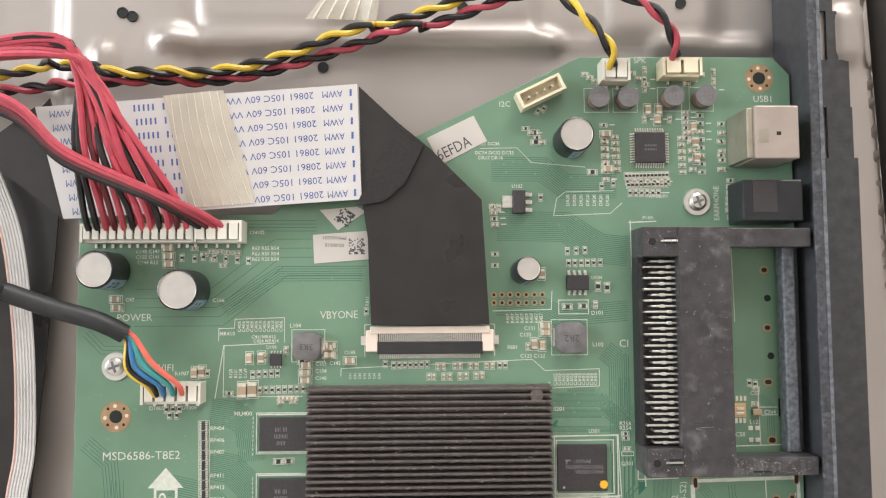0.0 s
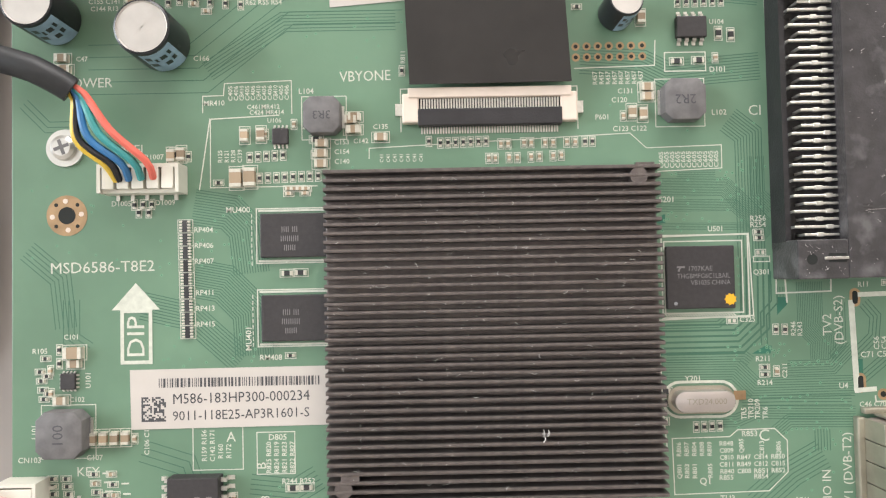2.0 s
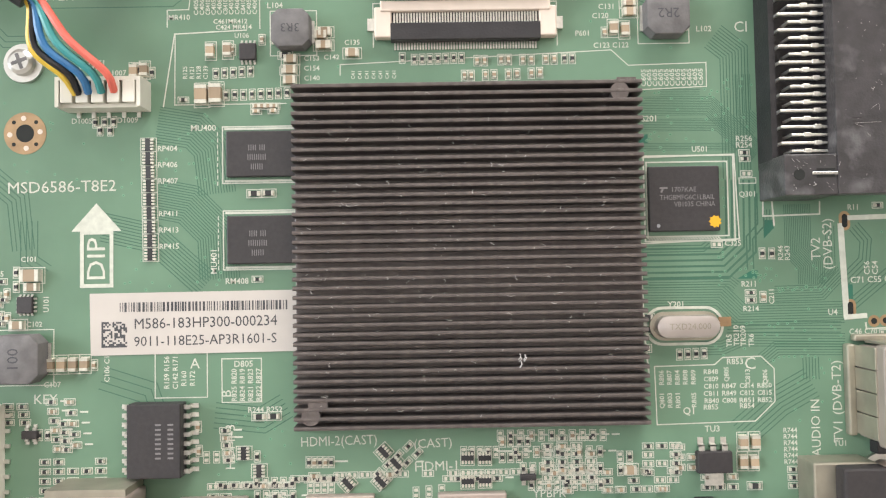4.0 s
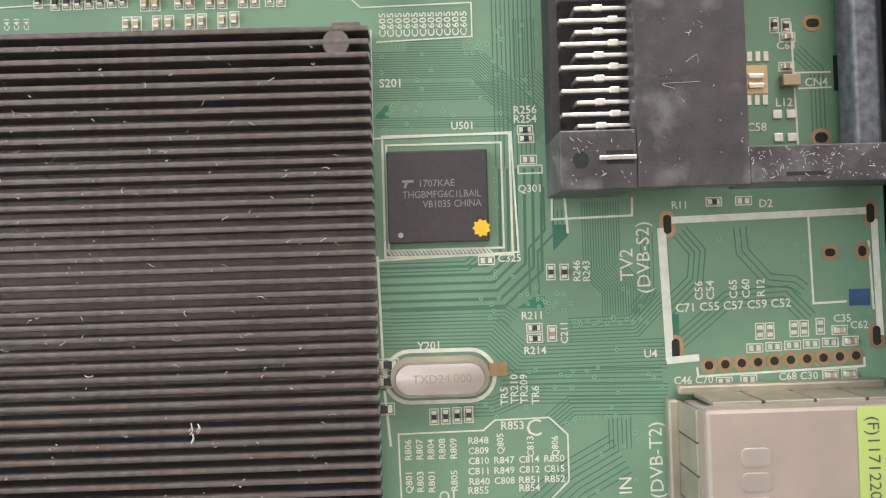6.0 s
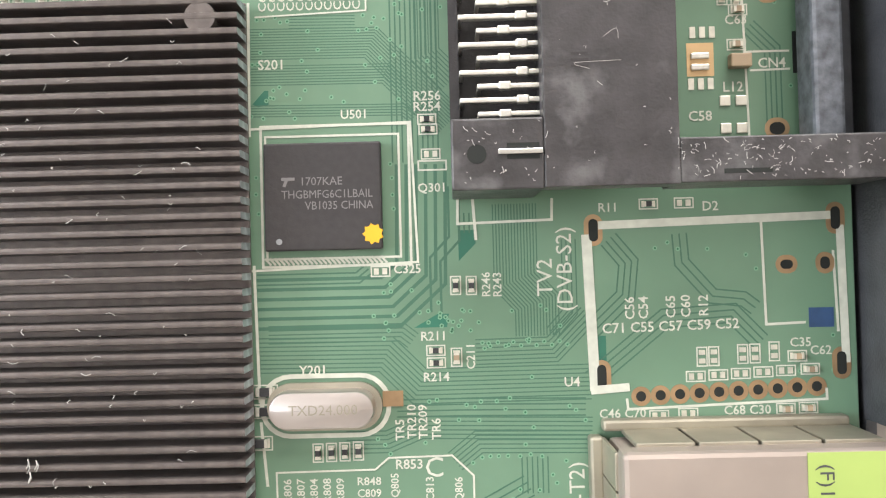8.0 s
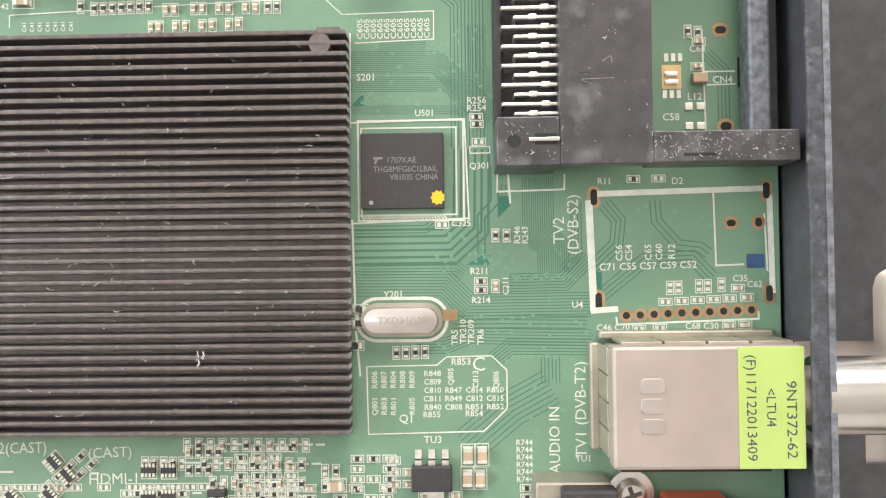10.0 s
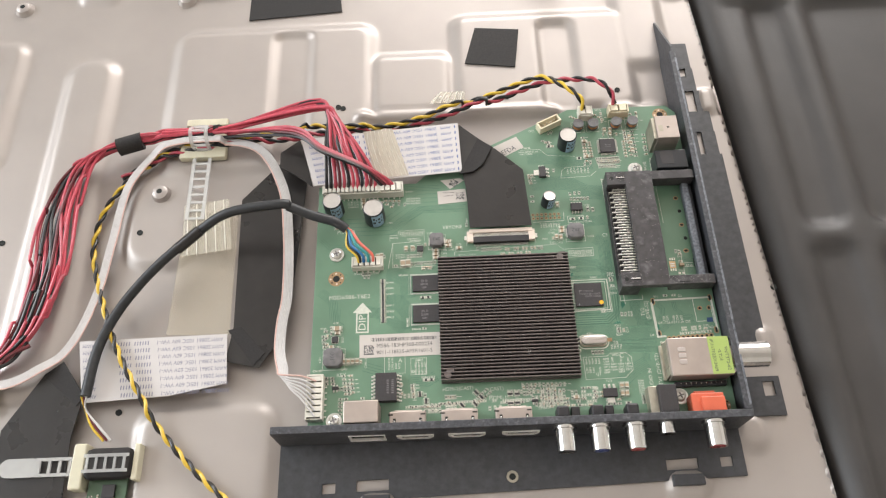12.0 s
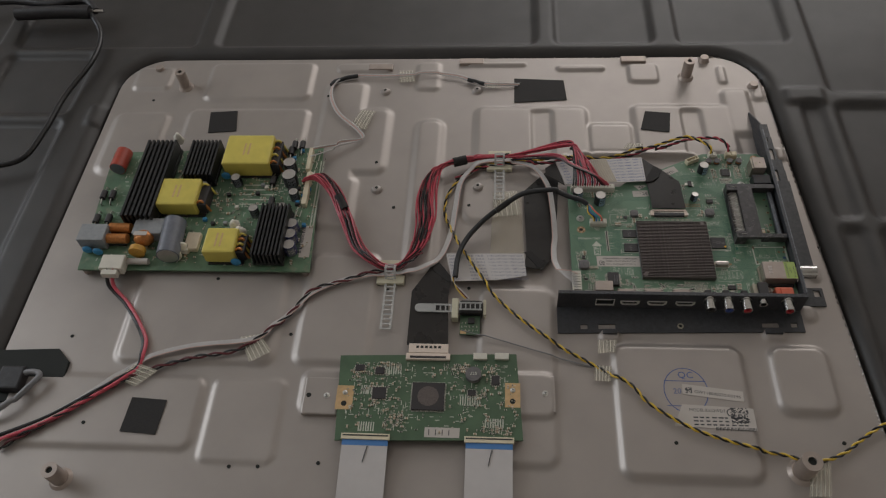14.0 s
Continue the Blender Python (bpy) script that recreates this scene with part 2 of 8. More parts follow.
def cyl(bm, x, y, z0, z1, r, seg=24, r2=None, index=0, axis="Z"):
    n = len(bm.faces)
    turn = {"Z": Matrix.Identity(4), "Y": Matrix.Rotation(radians(90), 4, "X"), "X": Matrix.Rotation(radians(90), 4, "Y")}[axis]
    if axis == "Z":
        at = (x, y, (z0 + z1) / 2)
    elif axis == "Y":
        at = (x, (z0 + z1) / 2, y)
    else:
        at = ((z0 + z1) / 2, x, y)
    bmesh.ops.create_cone(bm, cap_ends=True, segments=seg, radius1=r, radius2=r if r2 is None else r2, depth=abs(z1 - z0), matrix=Matrix.Translation(at) @ turn)
    if index:
        face_mat(bm, n, index)
    return bm


def ring(bm, x, y, z0, z1, r_in, r_out, seg=24, axis="Z"):
    """A tube with a bore along Z, Y or X."""
    def put(a, r, h):
        c, s = r * math.cos(a), r * math.sin(a)
        return {"Z": (x + c, y + s, h), "Y": (x + c, h, y + s), "X": (h, x + c, y + s)}[axis]
    loops = [[bm.verts.new(put(2 * math.pi * i / seg, r, h)) for i in range(seg)] for r, h in ((r_out, z0), (r_out, z1), (r_in, z1), (r_in, z0))]
    for k in range(4):
        a, b = loops[k], loops[(k + 1) % 4]
        for i in range(seg):
            j = (i + 1) % seg
            bm.faces.new((a[i], a[j], b[j], b[i]))
    bmesh.ops.recalc_face_normals(bm, faces=bm.faces)
    return bm


def slab(bm, pts, z0, z1, bevel=0.0, index=0):
    """A flat plate with the outline pts."""
    n = len(bm.faces)
    low = [bm.verts.new((x, y, z0)) for x, y in pts]
    top = [bm.verts.new((x, y, z1)) for x, y in pts]
    k = len(pts)
    made = [bm.faces.new(top), bm.faces.new(low[::-1])]
    for i in range(k):
        j = (i + 1) % k
        made.append(bm.faces.new((low[i], low[j], top[j], top[i])))
    bmesh.ops.recalc_face_normals(bm, faces=made)
    if bevel:
        edges = [e for e in made[0].edges]
        bmesh.ops.bevel(bm, geom=edges, offset=bevel, segments=2, affect="EDGES", profile=0.5)
    if index:
        face_mat(bm, n, index)
    return bm


def round_rect(x0, y0, x1, y1, r, seg=6):
    x0, x1, y0, y1 = min(x0, x1), max(x0, x1), min(y0, y1), max(y0, y1)
    pts = []
    for cx, cy, a0 in ((x1 - r, y1 - r, 0), (x0 + r, y1 - r, 90), (x0 + r, y0 + r, 180), (x1 - r, y0 + r, 270)):
        for i in range(seg + 1):
            a = radians(a0 + 90 * i / seg)
            pts.append((cx + r * math.cos(a), cy + r * math.sin(a)))
    return pts


def spline(pts, step=2.0):
    """A smooth line through the points."""
    P3 = [Vector(p) for p in pts]
    P3 = [P3[0] * 2 - P3[1]] + P3 + [P3[-1] * 2 - P3[-2]]
    out = []
    for i in range(1, len(P3) - 2):
        a, b, c, d = P3[i - 1:i + 3]
        n = max(2, int((c - b).length / step))
        for k in range(n):
            t = k / n
            out.append(0.5 * (2 * b + (c - a) * t + (2 * a - 5 * b + 4 * c - d) * t * t + (3 * b - a - 3 * c + d) * t ** 3))
    out.append(P3[-2])
    return out


def laid(line):
    """A line that follows the pressed chassis where it lies low on it."""
    return [p + Vector((0, 0, h)) if p.z < 7.5 else p for p, h in zip(line, ground(line))]


def frames_along(line):
    res = []
    for i, p in enumerate(line):
        d = (line[min(i + 1, len(line) - 1)] - line[max(i - 1, 0)]).normalized()
        side = Vector((0, 0, 1)).cross(d)
        side = side.normalized() if side.length > 1e-4 else Vector((1, 0, 0))
        res.append((p, d, side, d.cross(side)))
    return res


def tube(bm, line, r, seg=8, index=0):
    n = len(bm.faces)
    loops = []
    for p, d, s, u in frames_along(line):
        loops.append([bm.verts.new(p + s * (r * math.cos(2 * math.pi * k / seg)) + u * (r * math.sin(2 * math.pi * k / seg))) for k in range(seg)])
    for a, b in zip(loops, loops[1:]):
        for k in range(seg):
            j = (k + 1) % seg
            bm.faces.new((a[k], a[j], b[j], b[k]))
    bm.faces.new(loops[0][::-1])
    bm.faces.new(loops[-1])
    if index:
        face_mat(bm, n, index)
    return bm


def helix(line, r, pitch, phase):
    out, run = [], 0.0
    fr = frames_along(line)
    for i, (p, d, s, u) in enumerate(fr):
        if i:
            run += (p - fr[i - 1][0]).length
        a = phase + 2 * math.pi * run / pitch
        out.append(p + s * (r * math.cos(a)) + u * (r * math.sin(a)))
    return out


def ribbon(bm, line, width, thick, tilt=0.0, index=0):
    """A flat band along the line, tilted about its own run."""
    n = len(bm.faces)
    loops = []
    c, si = math.cos(radians(tilt)), math.sin(radians(tilt))
    for p, d, s, u in frames_along(line):
        a, b = s * c + u * si, u * c - s * si
        loops.append([bm.verts.new(p + a * (x * width / 2) + b * (y * thick / 2)) for x, y in ((-1, -1), (1, -1), (1, 1), (-1, 1))])
    for a, b in zip(loops, loops[1:]):
        for k in range(4):
            j = (k + 1) % 4
            bm.faces.new((a[k], a[j], b[j], b[k]))
    bm.faces.new(loops[0][::-1])
    bm.faces.new(loops[-1])
    if index:
        face_mat(bm, n, index)
    return bm


def lettering(text, x, y, z, height, rot=0.0, align="LEFT", width=None, weight=0.0):
    """A bmesh of flat letters in the built-in font; height is that of a capital."""
    cu = bpy.data.curves.new("lettering", "FONT")
    cu.body, cu.size, cu.align_x, cu.align_y, cu.resolution_u = text, 1.0, align, "CENTER", 2
    cu.offset = weight
    ob = bpy.data.objects.new("lettering", cu)
    scene.collection.objects.link(ob)
    bpy.context.view_layer.update()
    me = bpy.data.meshes.new_from_object(ob.evaluated_get(bpy.context.evaluated_depsgraph_get()))
    bm = bmesh.new()
    bm.from_mesh(me)
    bpy.data.objects.remove(ob)
    bpy.data.curves.remove(cu)
    bpy.data.meshes.remove(me)
    k = height / 0.69
    kx = k
    if width and bm.verts:
        xs = [v.co.x for v in bm.verts]
        kx = width / (max(xs) - min(xs))
    m = Matrix.Translation((x, y, z)) @ Matrix.Rotation(radians(rot), 4, "Z") @ Matrix.Diagonal((kx, k, 1, 1))
    bm.transform(m)
    return bm


def join(bm, other, index=0):
    n = len(bm.faces)
    me = bpy.data.meshes.new("joined")
    other.to_mesh(me)
    other.free()
    bm.from_mesh(me)
    bpy.data.meshes.remove(me)
    if index:
        face_mat(bm, n, index)
    return bm


def flat(bm, pts, z, index=0):
    n = len(bm.faces)
    f = bm.faces.new([bm.verts.new((x, y, z)) for x, y in pts])
    f.normal_update()
    if f.normal.z < 0:
        f.normal_flip()
    if index:
        face_mat(bm, n, index)


def flat_rect(bm, x0, y0, x1, y1, z, index=0):
    flat(bm, ((x0, y0), (x1, y0), (x1, y1), (x0, y1)), z, index)


def stroke(bm, pts, w, z, closed=False, index=0):
    """A printed line along pts, mitred at its corners."""
    P2 = [Vector(p) for p in pts]
    P2 = [p for i, p in enumerate(P2) if i == 0 or (p - P2[i - 1]).length > 1e-4]
    n = len(P2)
    if n < 2:
        return
    left, right = [], []
    for i, p in enumerate(P2):
        a = p - P2[i - 1] if (i or closed) else None
        b = P2[(i + 1) % n] - p if (i + 1 < n or closed) else None
        a = a.normalized() if a else None
        b = b.normalized() if b else None
        na = Vector((-a.y, a.x)) if a else None
        nb = Vector((-b.y, b.x)) if b else None
        m = (na or nb) if (na is None or nb is None) else na + nb
        m = m.normalized() if m.length > 1e-3 else nb
        k = w / 2 / max(0.45, m.dot(na or nb))
        e = Vector((0, 0))
        if not closed and i == 0:
            e = b * (-w / 2)
        if not closed and i == n - 1:
            e = a * (w / 2)
        left.append(bm.verts.new((p.x + m.x * k + e.x, p.y + m.y * k + e.y, z)))
        right.append(bm.verts.new((p.x - m.x * k + e.x, p.y - m.y * k + e.y, z)))
    for i in range(n if closed else n - 1):
        j = (i + 1) % n
        f = bm.faces.new((right[i], right[j], left[j], left[i]))
        f.material_index = index


# ---- the room that closes the place ----
def setting(name, bm, material, label, category):
    ob = part(name, bm, material, None, label, kind="structure")
    return tagged(ob, category=category)


def window_wall(horizontal, at, a0, a1, b0, b1, name, label):
    """A wall of 100 mm with one window opening from a0 to a1 along it and b0 to b1 up."""
    bm = bmesh.new()
    for lo, hi, z0, z1 in ((-2500, a0, -30, 2500), (a1, 2500, -30, 2500), (a0, a1, -30, b0), (a0, a1, b1, 2500)):
        if horizontal:
            bx(bm, lo, at, z0, hi, at + 100, z1)
        else:
            bx(bm, at - 100, lo, z0, at, hi, z1)
    return setting(name, bm, WALL, label, "wall")


setting("floor", box(-2600, -2600, -80, 2600, 2600, -30), FLOOR, "brown floor of the room under the television", "floor")
setting("ceiling", box(-2600, -2600, 2500, 2600, 2600, 2600), WALL, "plain white ceiling of the room", "ceiling")
window_wall(True, 2500, -350, 1750, 550, 1950, "wall_north", "light wall with a wide window")
window_wall(False, -2500, -300, 1300, 550, 1950, "wall_west", "light wall with a side window")
setting("wall_south", box(-2600, -2600, -30, 2600, -2500, 2500), WALL, "plain light wall of the room", "wall")
setting("wall_east", box(2500, -2500, -30, 2600, 2500, 2500), WALL, "plain light wall of the room", "wall")


# ---- pressed sheets: a grid with embossed fields ----
def rr_dist(X, Y, x0, y0, x1, y1, r):
    cx, cy, hx, hy = (x0 + x1) / 2, (y0 + y1) / 2, abs(x1 - x0) / 2, abs(y1 - y0) / 2
    r = min(r, hx, hy)
    qx, qy = np.abs(X - cx) - hx + r, np.abs(Y - cy) - hy + r
    return np.hypot(np.maximum(qx, 0), np.maximum(qy, 0)) + np.minimum(np.maximum(qx, qy), 0) - r


def pressed(X, Y, fields):
    Z = np.zeros_like(X)
    for x0, y0, x1, y1, r, h, soft in fields:
        d = rr_dist(X, Y, min(x0, x1), min(y0, y1), max(x0, x1), max(y0, y1), r)
        t = np.clip(0.5 - d / soft, 0, 1)
        Z = Z + h * t * t * (3 - 2 * t)
    return Z


def sheet(name, x0, y0, x1, y1, step, fields, material, keep, base=0.0, thick=1.0, pocket=(), rise=None, edge=None):
    nx, ny = int((x1 - x0) / step) + 1, int((y1 - y0) / step) + 1
    X, Y = np.meshgrid(np.linspace(x0, x1, nx), np.linspace(y0, y1, ny))
    X = X - 0.045 * Y * np.clip((X + 200) / 300, 0, 1)
    if edge:
        d = edge(X, Y)
        gx, gy = edge(X + 0.1, Y) - edge(X - 0.1, Y), edge(X, Y + 0.1) - edge(X, Y - 0.1)
        near = np.where(np.abs(d) < step * 0.82, d, 0) / np.maximum(np.hypot(gx, gy), 1e-6)
        ok = keep(d, step)
        X, Y = X - gx * near, Y - gy * near
    Z = pressed(X, Y, fields) + base
    for field_set in pocket:
        d = np.min([rr_dist(X, Y, min(a, c), min(b, e), max(a, c), max(b, e), r) for a, b, c, e, r in field_set], axis=0)
        t = np.clip(0.5 - d / 8.0, 0, 1)
        Z = Z + 3.0 * t * t * (3 - 2 * t)
    if rise:
        Z = Z + rise(X, Y)
    idx = -np.ones(X.shape, int)
    used = np.zeros(X.shape, bool)
    quad = ok[:-1, :-1] & ok[1:, :-1] & ok[:-1, 1:] & ok[1:, 1:]
    for dy in (0, 1):
        for dx in (0, 1):
            used[dy:ny - 1 + dy, dx:nx - 1 + dx] |= quad
    idx[used] = np.arange(used.sum())
    co = np.stack([X[used], Y[used], Z[used]], 1) * MM
    j, i = np.nonzero(quad)
    faces = np.stack([idx[j, i], idx[j, i + 1], idx[j + 1, i + 1], idx[j + 1, i]], 1)
    me = bpy.data.meshes.new(name)
    me.from_pydata(co.tolist(), [], faces.tolist())
    for p in me.polygons:
        p.use_smooth = True
    me.materials.append(material)
    ob = new(name, me)
    mod = ob.modifiers.new("thickness", "SOLIDIFY")
    mod.thickness, mod.offset = thick * MM, -1
    return ob


PX0, PX1, PY0, PY1, PR = -486, 143, -300, 214, 44


def lean(X, Y):
    """The chassis is a little narrower towards its top on the connector side."""
    return X + 0.045 * Y * np.clip((X + 200) / 300, 0, 1)


EMBOSS = [
    # long ribs and fields of the chassis: x0, y0, x1, y1, corner, height, slope
    (-185, 126, -161, -52, 10, 4.5, 11),
    (-80, 139, -61, 57.97, 5, -3.2, 7),
    (55, 139, 73, 84, 5, -3.2, 7),
    (-141.13, 56.82, -107.78, 6.75, 14, 3.5, 9),
    (-37.76, 84.97, 60.98, 80.3, 8, 3.5, 6),
    (83.85, 83.98, 113.14, 79.73, 8, 3.5, 6),
    (-52.85, 81.37, -48.55, 73.6, 4, 2.5, 5),
    # two raised fields beside the model label
    (-25, -107, 66, -206, 9, 5.0, 8),
    (86, -106, 126, -157, 9, 5.0, 8),
    # long raised strip under the speaker lead
    (-122, -58, -67, -200, 9, 3.0, 9),
    # raised fields under and below the power board
    (-397, -20, -276, -129, 9, 3.5, 9),
    (-260, -28, -205, -127, 8, 3.5, 10),
    (-470, -141, -322, -196, 9, 3.0, 9),
    (-315, -141, -262, -204, 6, 2.0, 8),
    # raised fields above the power board
    (-397, 207, -293, 155, 8, 3.5, 9),
    (-405, 141, -289, 60, 8, 3.5, 9),
    (-476, 137, -424, 60, 10, 3.5, 11),
    (-473, 201, -436, 170, 6, 3.0, 8),
    # low shelf that carries the timing board
    (-250.08, -132.22, -67.2, -166, 8, 3.0, 6),
    # low presses along the top edge
    (-270.22, 206, -217.31, 194, 5, 2.6, 5),
    (-190, 207, -168, 168, 5, 2.4, 7),
    (-140.28, 207, -84.63, 202, 4, 2.6, 4),
    (-54.44, 202, -8.63, 195, 4, 2.6, 4),
    (13.68, 203.5, 41, 178, 5, 2.8, 6),
    (97, 200, 104, 176, 3, 2.2, 5),
    # loops that take the hooks of the bracket
    (-33, -94, -18.5, -103.6, 4, 3.2, 5),
    (86, -90, 100.4, -99.6, 4, 3.2, 5),
    (116.07, -69.86, 127, -82.82, 6, 3.2, 6),
    (131, -33.19, 137.5, -47, 5, 3.2, 5),
    (130.5, 78, 137, 92, 4, 3.2, 4),
    # pressed boss at the far corner
    (123, 176, 134, 153, 5, 2.6, 7),
]
EMBOSS = [(*e[:5], e[5] * 0.75, e[6] * 0.75) for e in EMBOSS]
# one raised rib with a stepped flank beside the power board
FLANK = [(-276, 178, -238, 10, 8), (-276, 141, -211, 61, 9), (-268, 56, -234, 0, 8)]
# the stepped plateau behind the main board: one raised field made of several rectangles
STEPPED = [
    (-130.79, 142.84, -29.98, 56.02, 8),
    (-29.73, 121.25, 9.39, 84.74, 6),
    (12.38, 145.17, 100, 83.4, 6),
    (96, 166, 119, 107.99, 6),
]


def plate_edge(X, Y):
    return rr_dist(lean(X, Y), Y, PX0, PY0, PX1, PY1, PR)


def inside(d, step):
    return d < step * 0.75


def outside(d, step):
    return d > -step * 0.75


def ground(points):
    """The height of the pressed chassis under each point."""
    X, Y = np.array([p[0] for p in points], float), np.array([p[1] for p in points], float)
    H = pressed(X, Y, EMBOSS)
    for field_set in (STEPPED, FLANK):
        d = np.min([rr_dist(X, Y, min(a, c), min(b, e), max(a, c), max(b, e), r) for a, b, c, e, r in field_set], axis=0)
        t = np.clip(0.5 - d / 8.0, 0, 1)
        H = H + 3.0 * t * t * (3 - 2 * t)
    return np.maximum(H, 0.0)


chassis = thing("television_chassis", "pale galvanised steel television chassis with pressed ribs", "chassis")
plate = sheet("back_plate", PX0 - 2, PY0 - 2, PX1 + 22, PY1 + 2, 1.5, EMBOSS, STEEL, inside, pocket=(STEPPED, FLANK), edge=plate_edge)
plate.parent = chassis

# the dark moulded cover that frames the chassis
COVER_FIELDS = [(152, 146, 186, 166, 4, 3.0, 6), (-505, 146, -486, 120, 4, 2.0, 6)]
for cx0, cx1 in ((-1290, -880), (-860, -640), (-620, -424), (-402, -74), (-55, 42), (66, 172)):
    COVER_FIELDS.append((cx0, 234, cx1, 1000, 8, -5.0, 8))
for cy0, cy1 in ((-620, -380), (-360, -150), (-135, 4), (14, 147), (163, 1000)):
    for cx0, cx1 in ((194, 420), (440, 740), (760, 1080)):
        COVER_FIELDS.append((cx0, cy0, cx1, cy1, 8, -5.0, 8))
    if cy1 < 150:
        COVER_FIELDS.append((164, max(cy0, -330), 182, cy1, 6, -4.0, 8))
for cx0, cx1 in ((-1290, -880), (-860, -640), (-620, -527)):
    for cy0, cy1 in ((-620, -380), (-360, -150), (-135, 124), (136, 222)):
        COVER_FIELDS.append((cx0, cy0, cx1, cy1, 8, -5.0, 8))


def cover_edge(X, Y):
    return plate_edge(X, Y) - 1.8


def cover_fall(X, Y):
    """The rounded inner lip of the cover rises away from the chassis."""
    t = np.clip(cover_edge(X, Y) / 13.0, 0, 1)
    return 9.5 * t * (2 - t)


cover = sheet("moulded_cover", -1300, -650, 1150, 1010, 2.8, COVER_FIELDS, COVER, outside, base=-6.5, thick=3.0, rise=cover_fall, edge=cover_edge)
tagged(cover, "dark grey moulded plastic cover with raised ribs round the chassis", "television cover")
for px, py, pw, ph in ((-1250, -600, 60, 60), (1000, -600, 60, 60), (-1250, 900, 60, 60), (1000, 900, 60, 60), (-300, -420, 60, 60)):
    part("support_block", box(px, py, -30, px + pw, py + ph, -11), PLASTIC_BLACK, cover)
for px, py in ((-420, 100), (80, 100), (-420, -150), (80, -150), (-170, 0)):
    part("panel_foot", box(px - 30, py - 30, -30, px + 30, py + 30, -1.05), STEEL, chassis)


# fixed studs, screw domes and holes of the chassis
def dome(x, y):
    g = float(ground([(x, y)])[0])
    s = part("screw_dome", cyl(cyl(bmesh.new(), x, y, -1.5, g + 2.4, 6.2, 28, 3.7), x, y, g + 2.4, g + 2.9, 3.4, 24, 2.6), STEEL, chassis, smooth=True)
    part("screw_hole", cyl(bmesh.new(), x, y, g + 2.8, g + 3.05, 1.3, 14), HOLE_SHADE, s)


dome(-219.28, 165.96)
dome(-130.87, 167.35)
dome(-214.9, 42.46)
dome(-127.2, 43.62)
for hx, hy in ((-198.48, 22.61), (-134.22, 23.57), (-131.58, -58.32), (-217.95, 71.85), (-46.01, 89.03), (-43.62, 88.09), (143.93, -14.61), (-291.12, -206.65), (-271.12, -205.99), (11.58, -181.72), (122.75, -177.01), (-447.12, 155.41), (-437.25, -107.9), (-265.82, -102.52), (-229.78, -202.24), (-273.52, 157.63), (-332.95, -54.54), (-403.02, -178.84), (2.17, 76.55), (36.74, 90.73), (90.78, 92), (-195.45, -60.97)):
    g = float(ground([(hx, hy)])[0])
    part("round_hole", ring(cyl(bmesh.new(), hx, hy, g - 0.4, g + 0.3, 1.1, 16), hx, hy, g - 0.4, g + 0.4, 1.1, 1.35, 16), HOLE_SHADE, chassis)


def standoff(x, y, h, r):
    bm = bmesh.new()
    cyl(bm, x, y, -3, 2.5, r * 1.9, 24, r * 1.15)
    ring(bm, x, y, 2.5, h, r * 0.42, r, 24)
    s = part("standoff", bm, TIN, chassis, "threaded steel standoff", smooth=True)
    part("thread_hole", cyl(bmesh.new(), x, y, h - 4, h - 1.2, r * 0.43, 16), HOLE_SHADE, s)


standoff(66.67, 185.23, 20, 5.0)
standoff(-418.9, 173.86, 20, 5.0)
standoff(91.2, -197.7, 20, 6.5)
standoff(-406.13, -219.22, 18, 5.5)
for cx, cy in ((86.9, 208.58), (126.38, 170.71), (-451.66, 198.33)):
    part("edge_boss", cyl(bmesh.new(), cx, cy, -2, 5, 6, 18, 3.6), TIN, chassis, smooth=True)
for cx, cy in ((19.62, 209.24), (-137.38, 207.41), (-226.8, 199.82)):
    part("edge_clip", box(cx - 12, cy - 4, -1, cx + 12, cy + 4, 3.0, 0.8), TIN, chassis)


# black and dark tape squares stuck to the chassis
def tape_square(label, *c):
    pts = [(c[i], c[i + 1]) for i in range(0, len(c), 2)]
    g = float(ground(pts).max())
    ob = part("tape_square", slab(bmesh.new(), pts, g + 0.3, g + 0.75), TAPE_CLOTH, None, label)
    return tagged(ob, category="tape")


tape_square("square of black cloth tape on the steel chassis", 23.12, 135.53, 45.58, 133.23, 42.14, 108.99, 17.02, 112.55)
tape_square("wide black tape patch over a cable end", -95.71, 183.72, -48.61, 180.9, -46.51, 154.07, -95.77, 150.73)
tape_square("square of black cloth tape behind the power board", -384.01, 135.3, -358.22, 137.04, -353.79, 110.55, -380.3, 108.18)
tape_square("square of black cloth tape near the power lead", -372.68, -158.7, -346.39, -160.18, -347.84, -186.49, -374.36, -184.78)


# ---- the black steel connector bracket round two sides of the main board ----
BX0, BX1, BY = -64.0, 116.2, -73.6
bracket = thing("connector_bracket", "black painted steel bracket along two edges of the circuit board", "bracket")
WZ = 19.6


def holed_wall(name, a0, a1, z0, z1, openings, along_x, at, thick, label=""):
    """An upright sheet with rectangular openings (lo, hi, low, high)."""
    cuts = sorted({a0, a1, *[v for o in openings for v in o[:2]]})
    bm = bmesh.new()
    for lo, hi in zip(cuts, cuts[1:]):
        spans, z = [], z0
        for o in sorted((o for o in openings if o[0] <= lo and o[1] >= hi), key=lambda o: o[2]):
            spans.append((z, o[2]))
            z = o[3]
        spans.append((z, z1))
        for za, zb in spans:
            if zb - za > 0.01:
                if along_x:
                    bx(bm, lo, at - thick, za, hi, at, zb)
                else:
                    bx(bm, at, lo, za, at + thick, hi, zb)
    bmesh.ops.remove_doubles(bm, verts=bm.verts, dist=0.001)
    return part(name, bm, BRACKET, bracket, label)


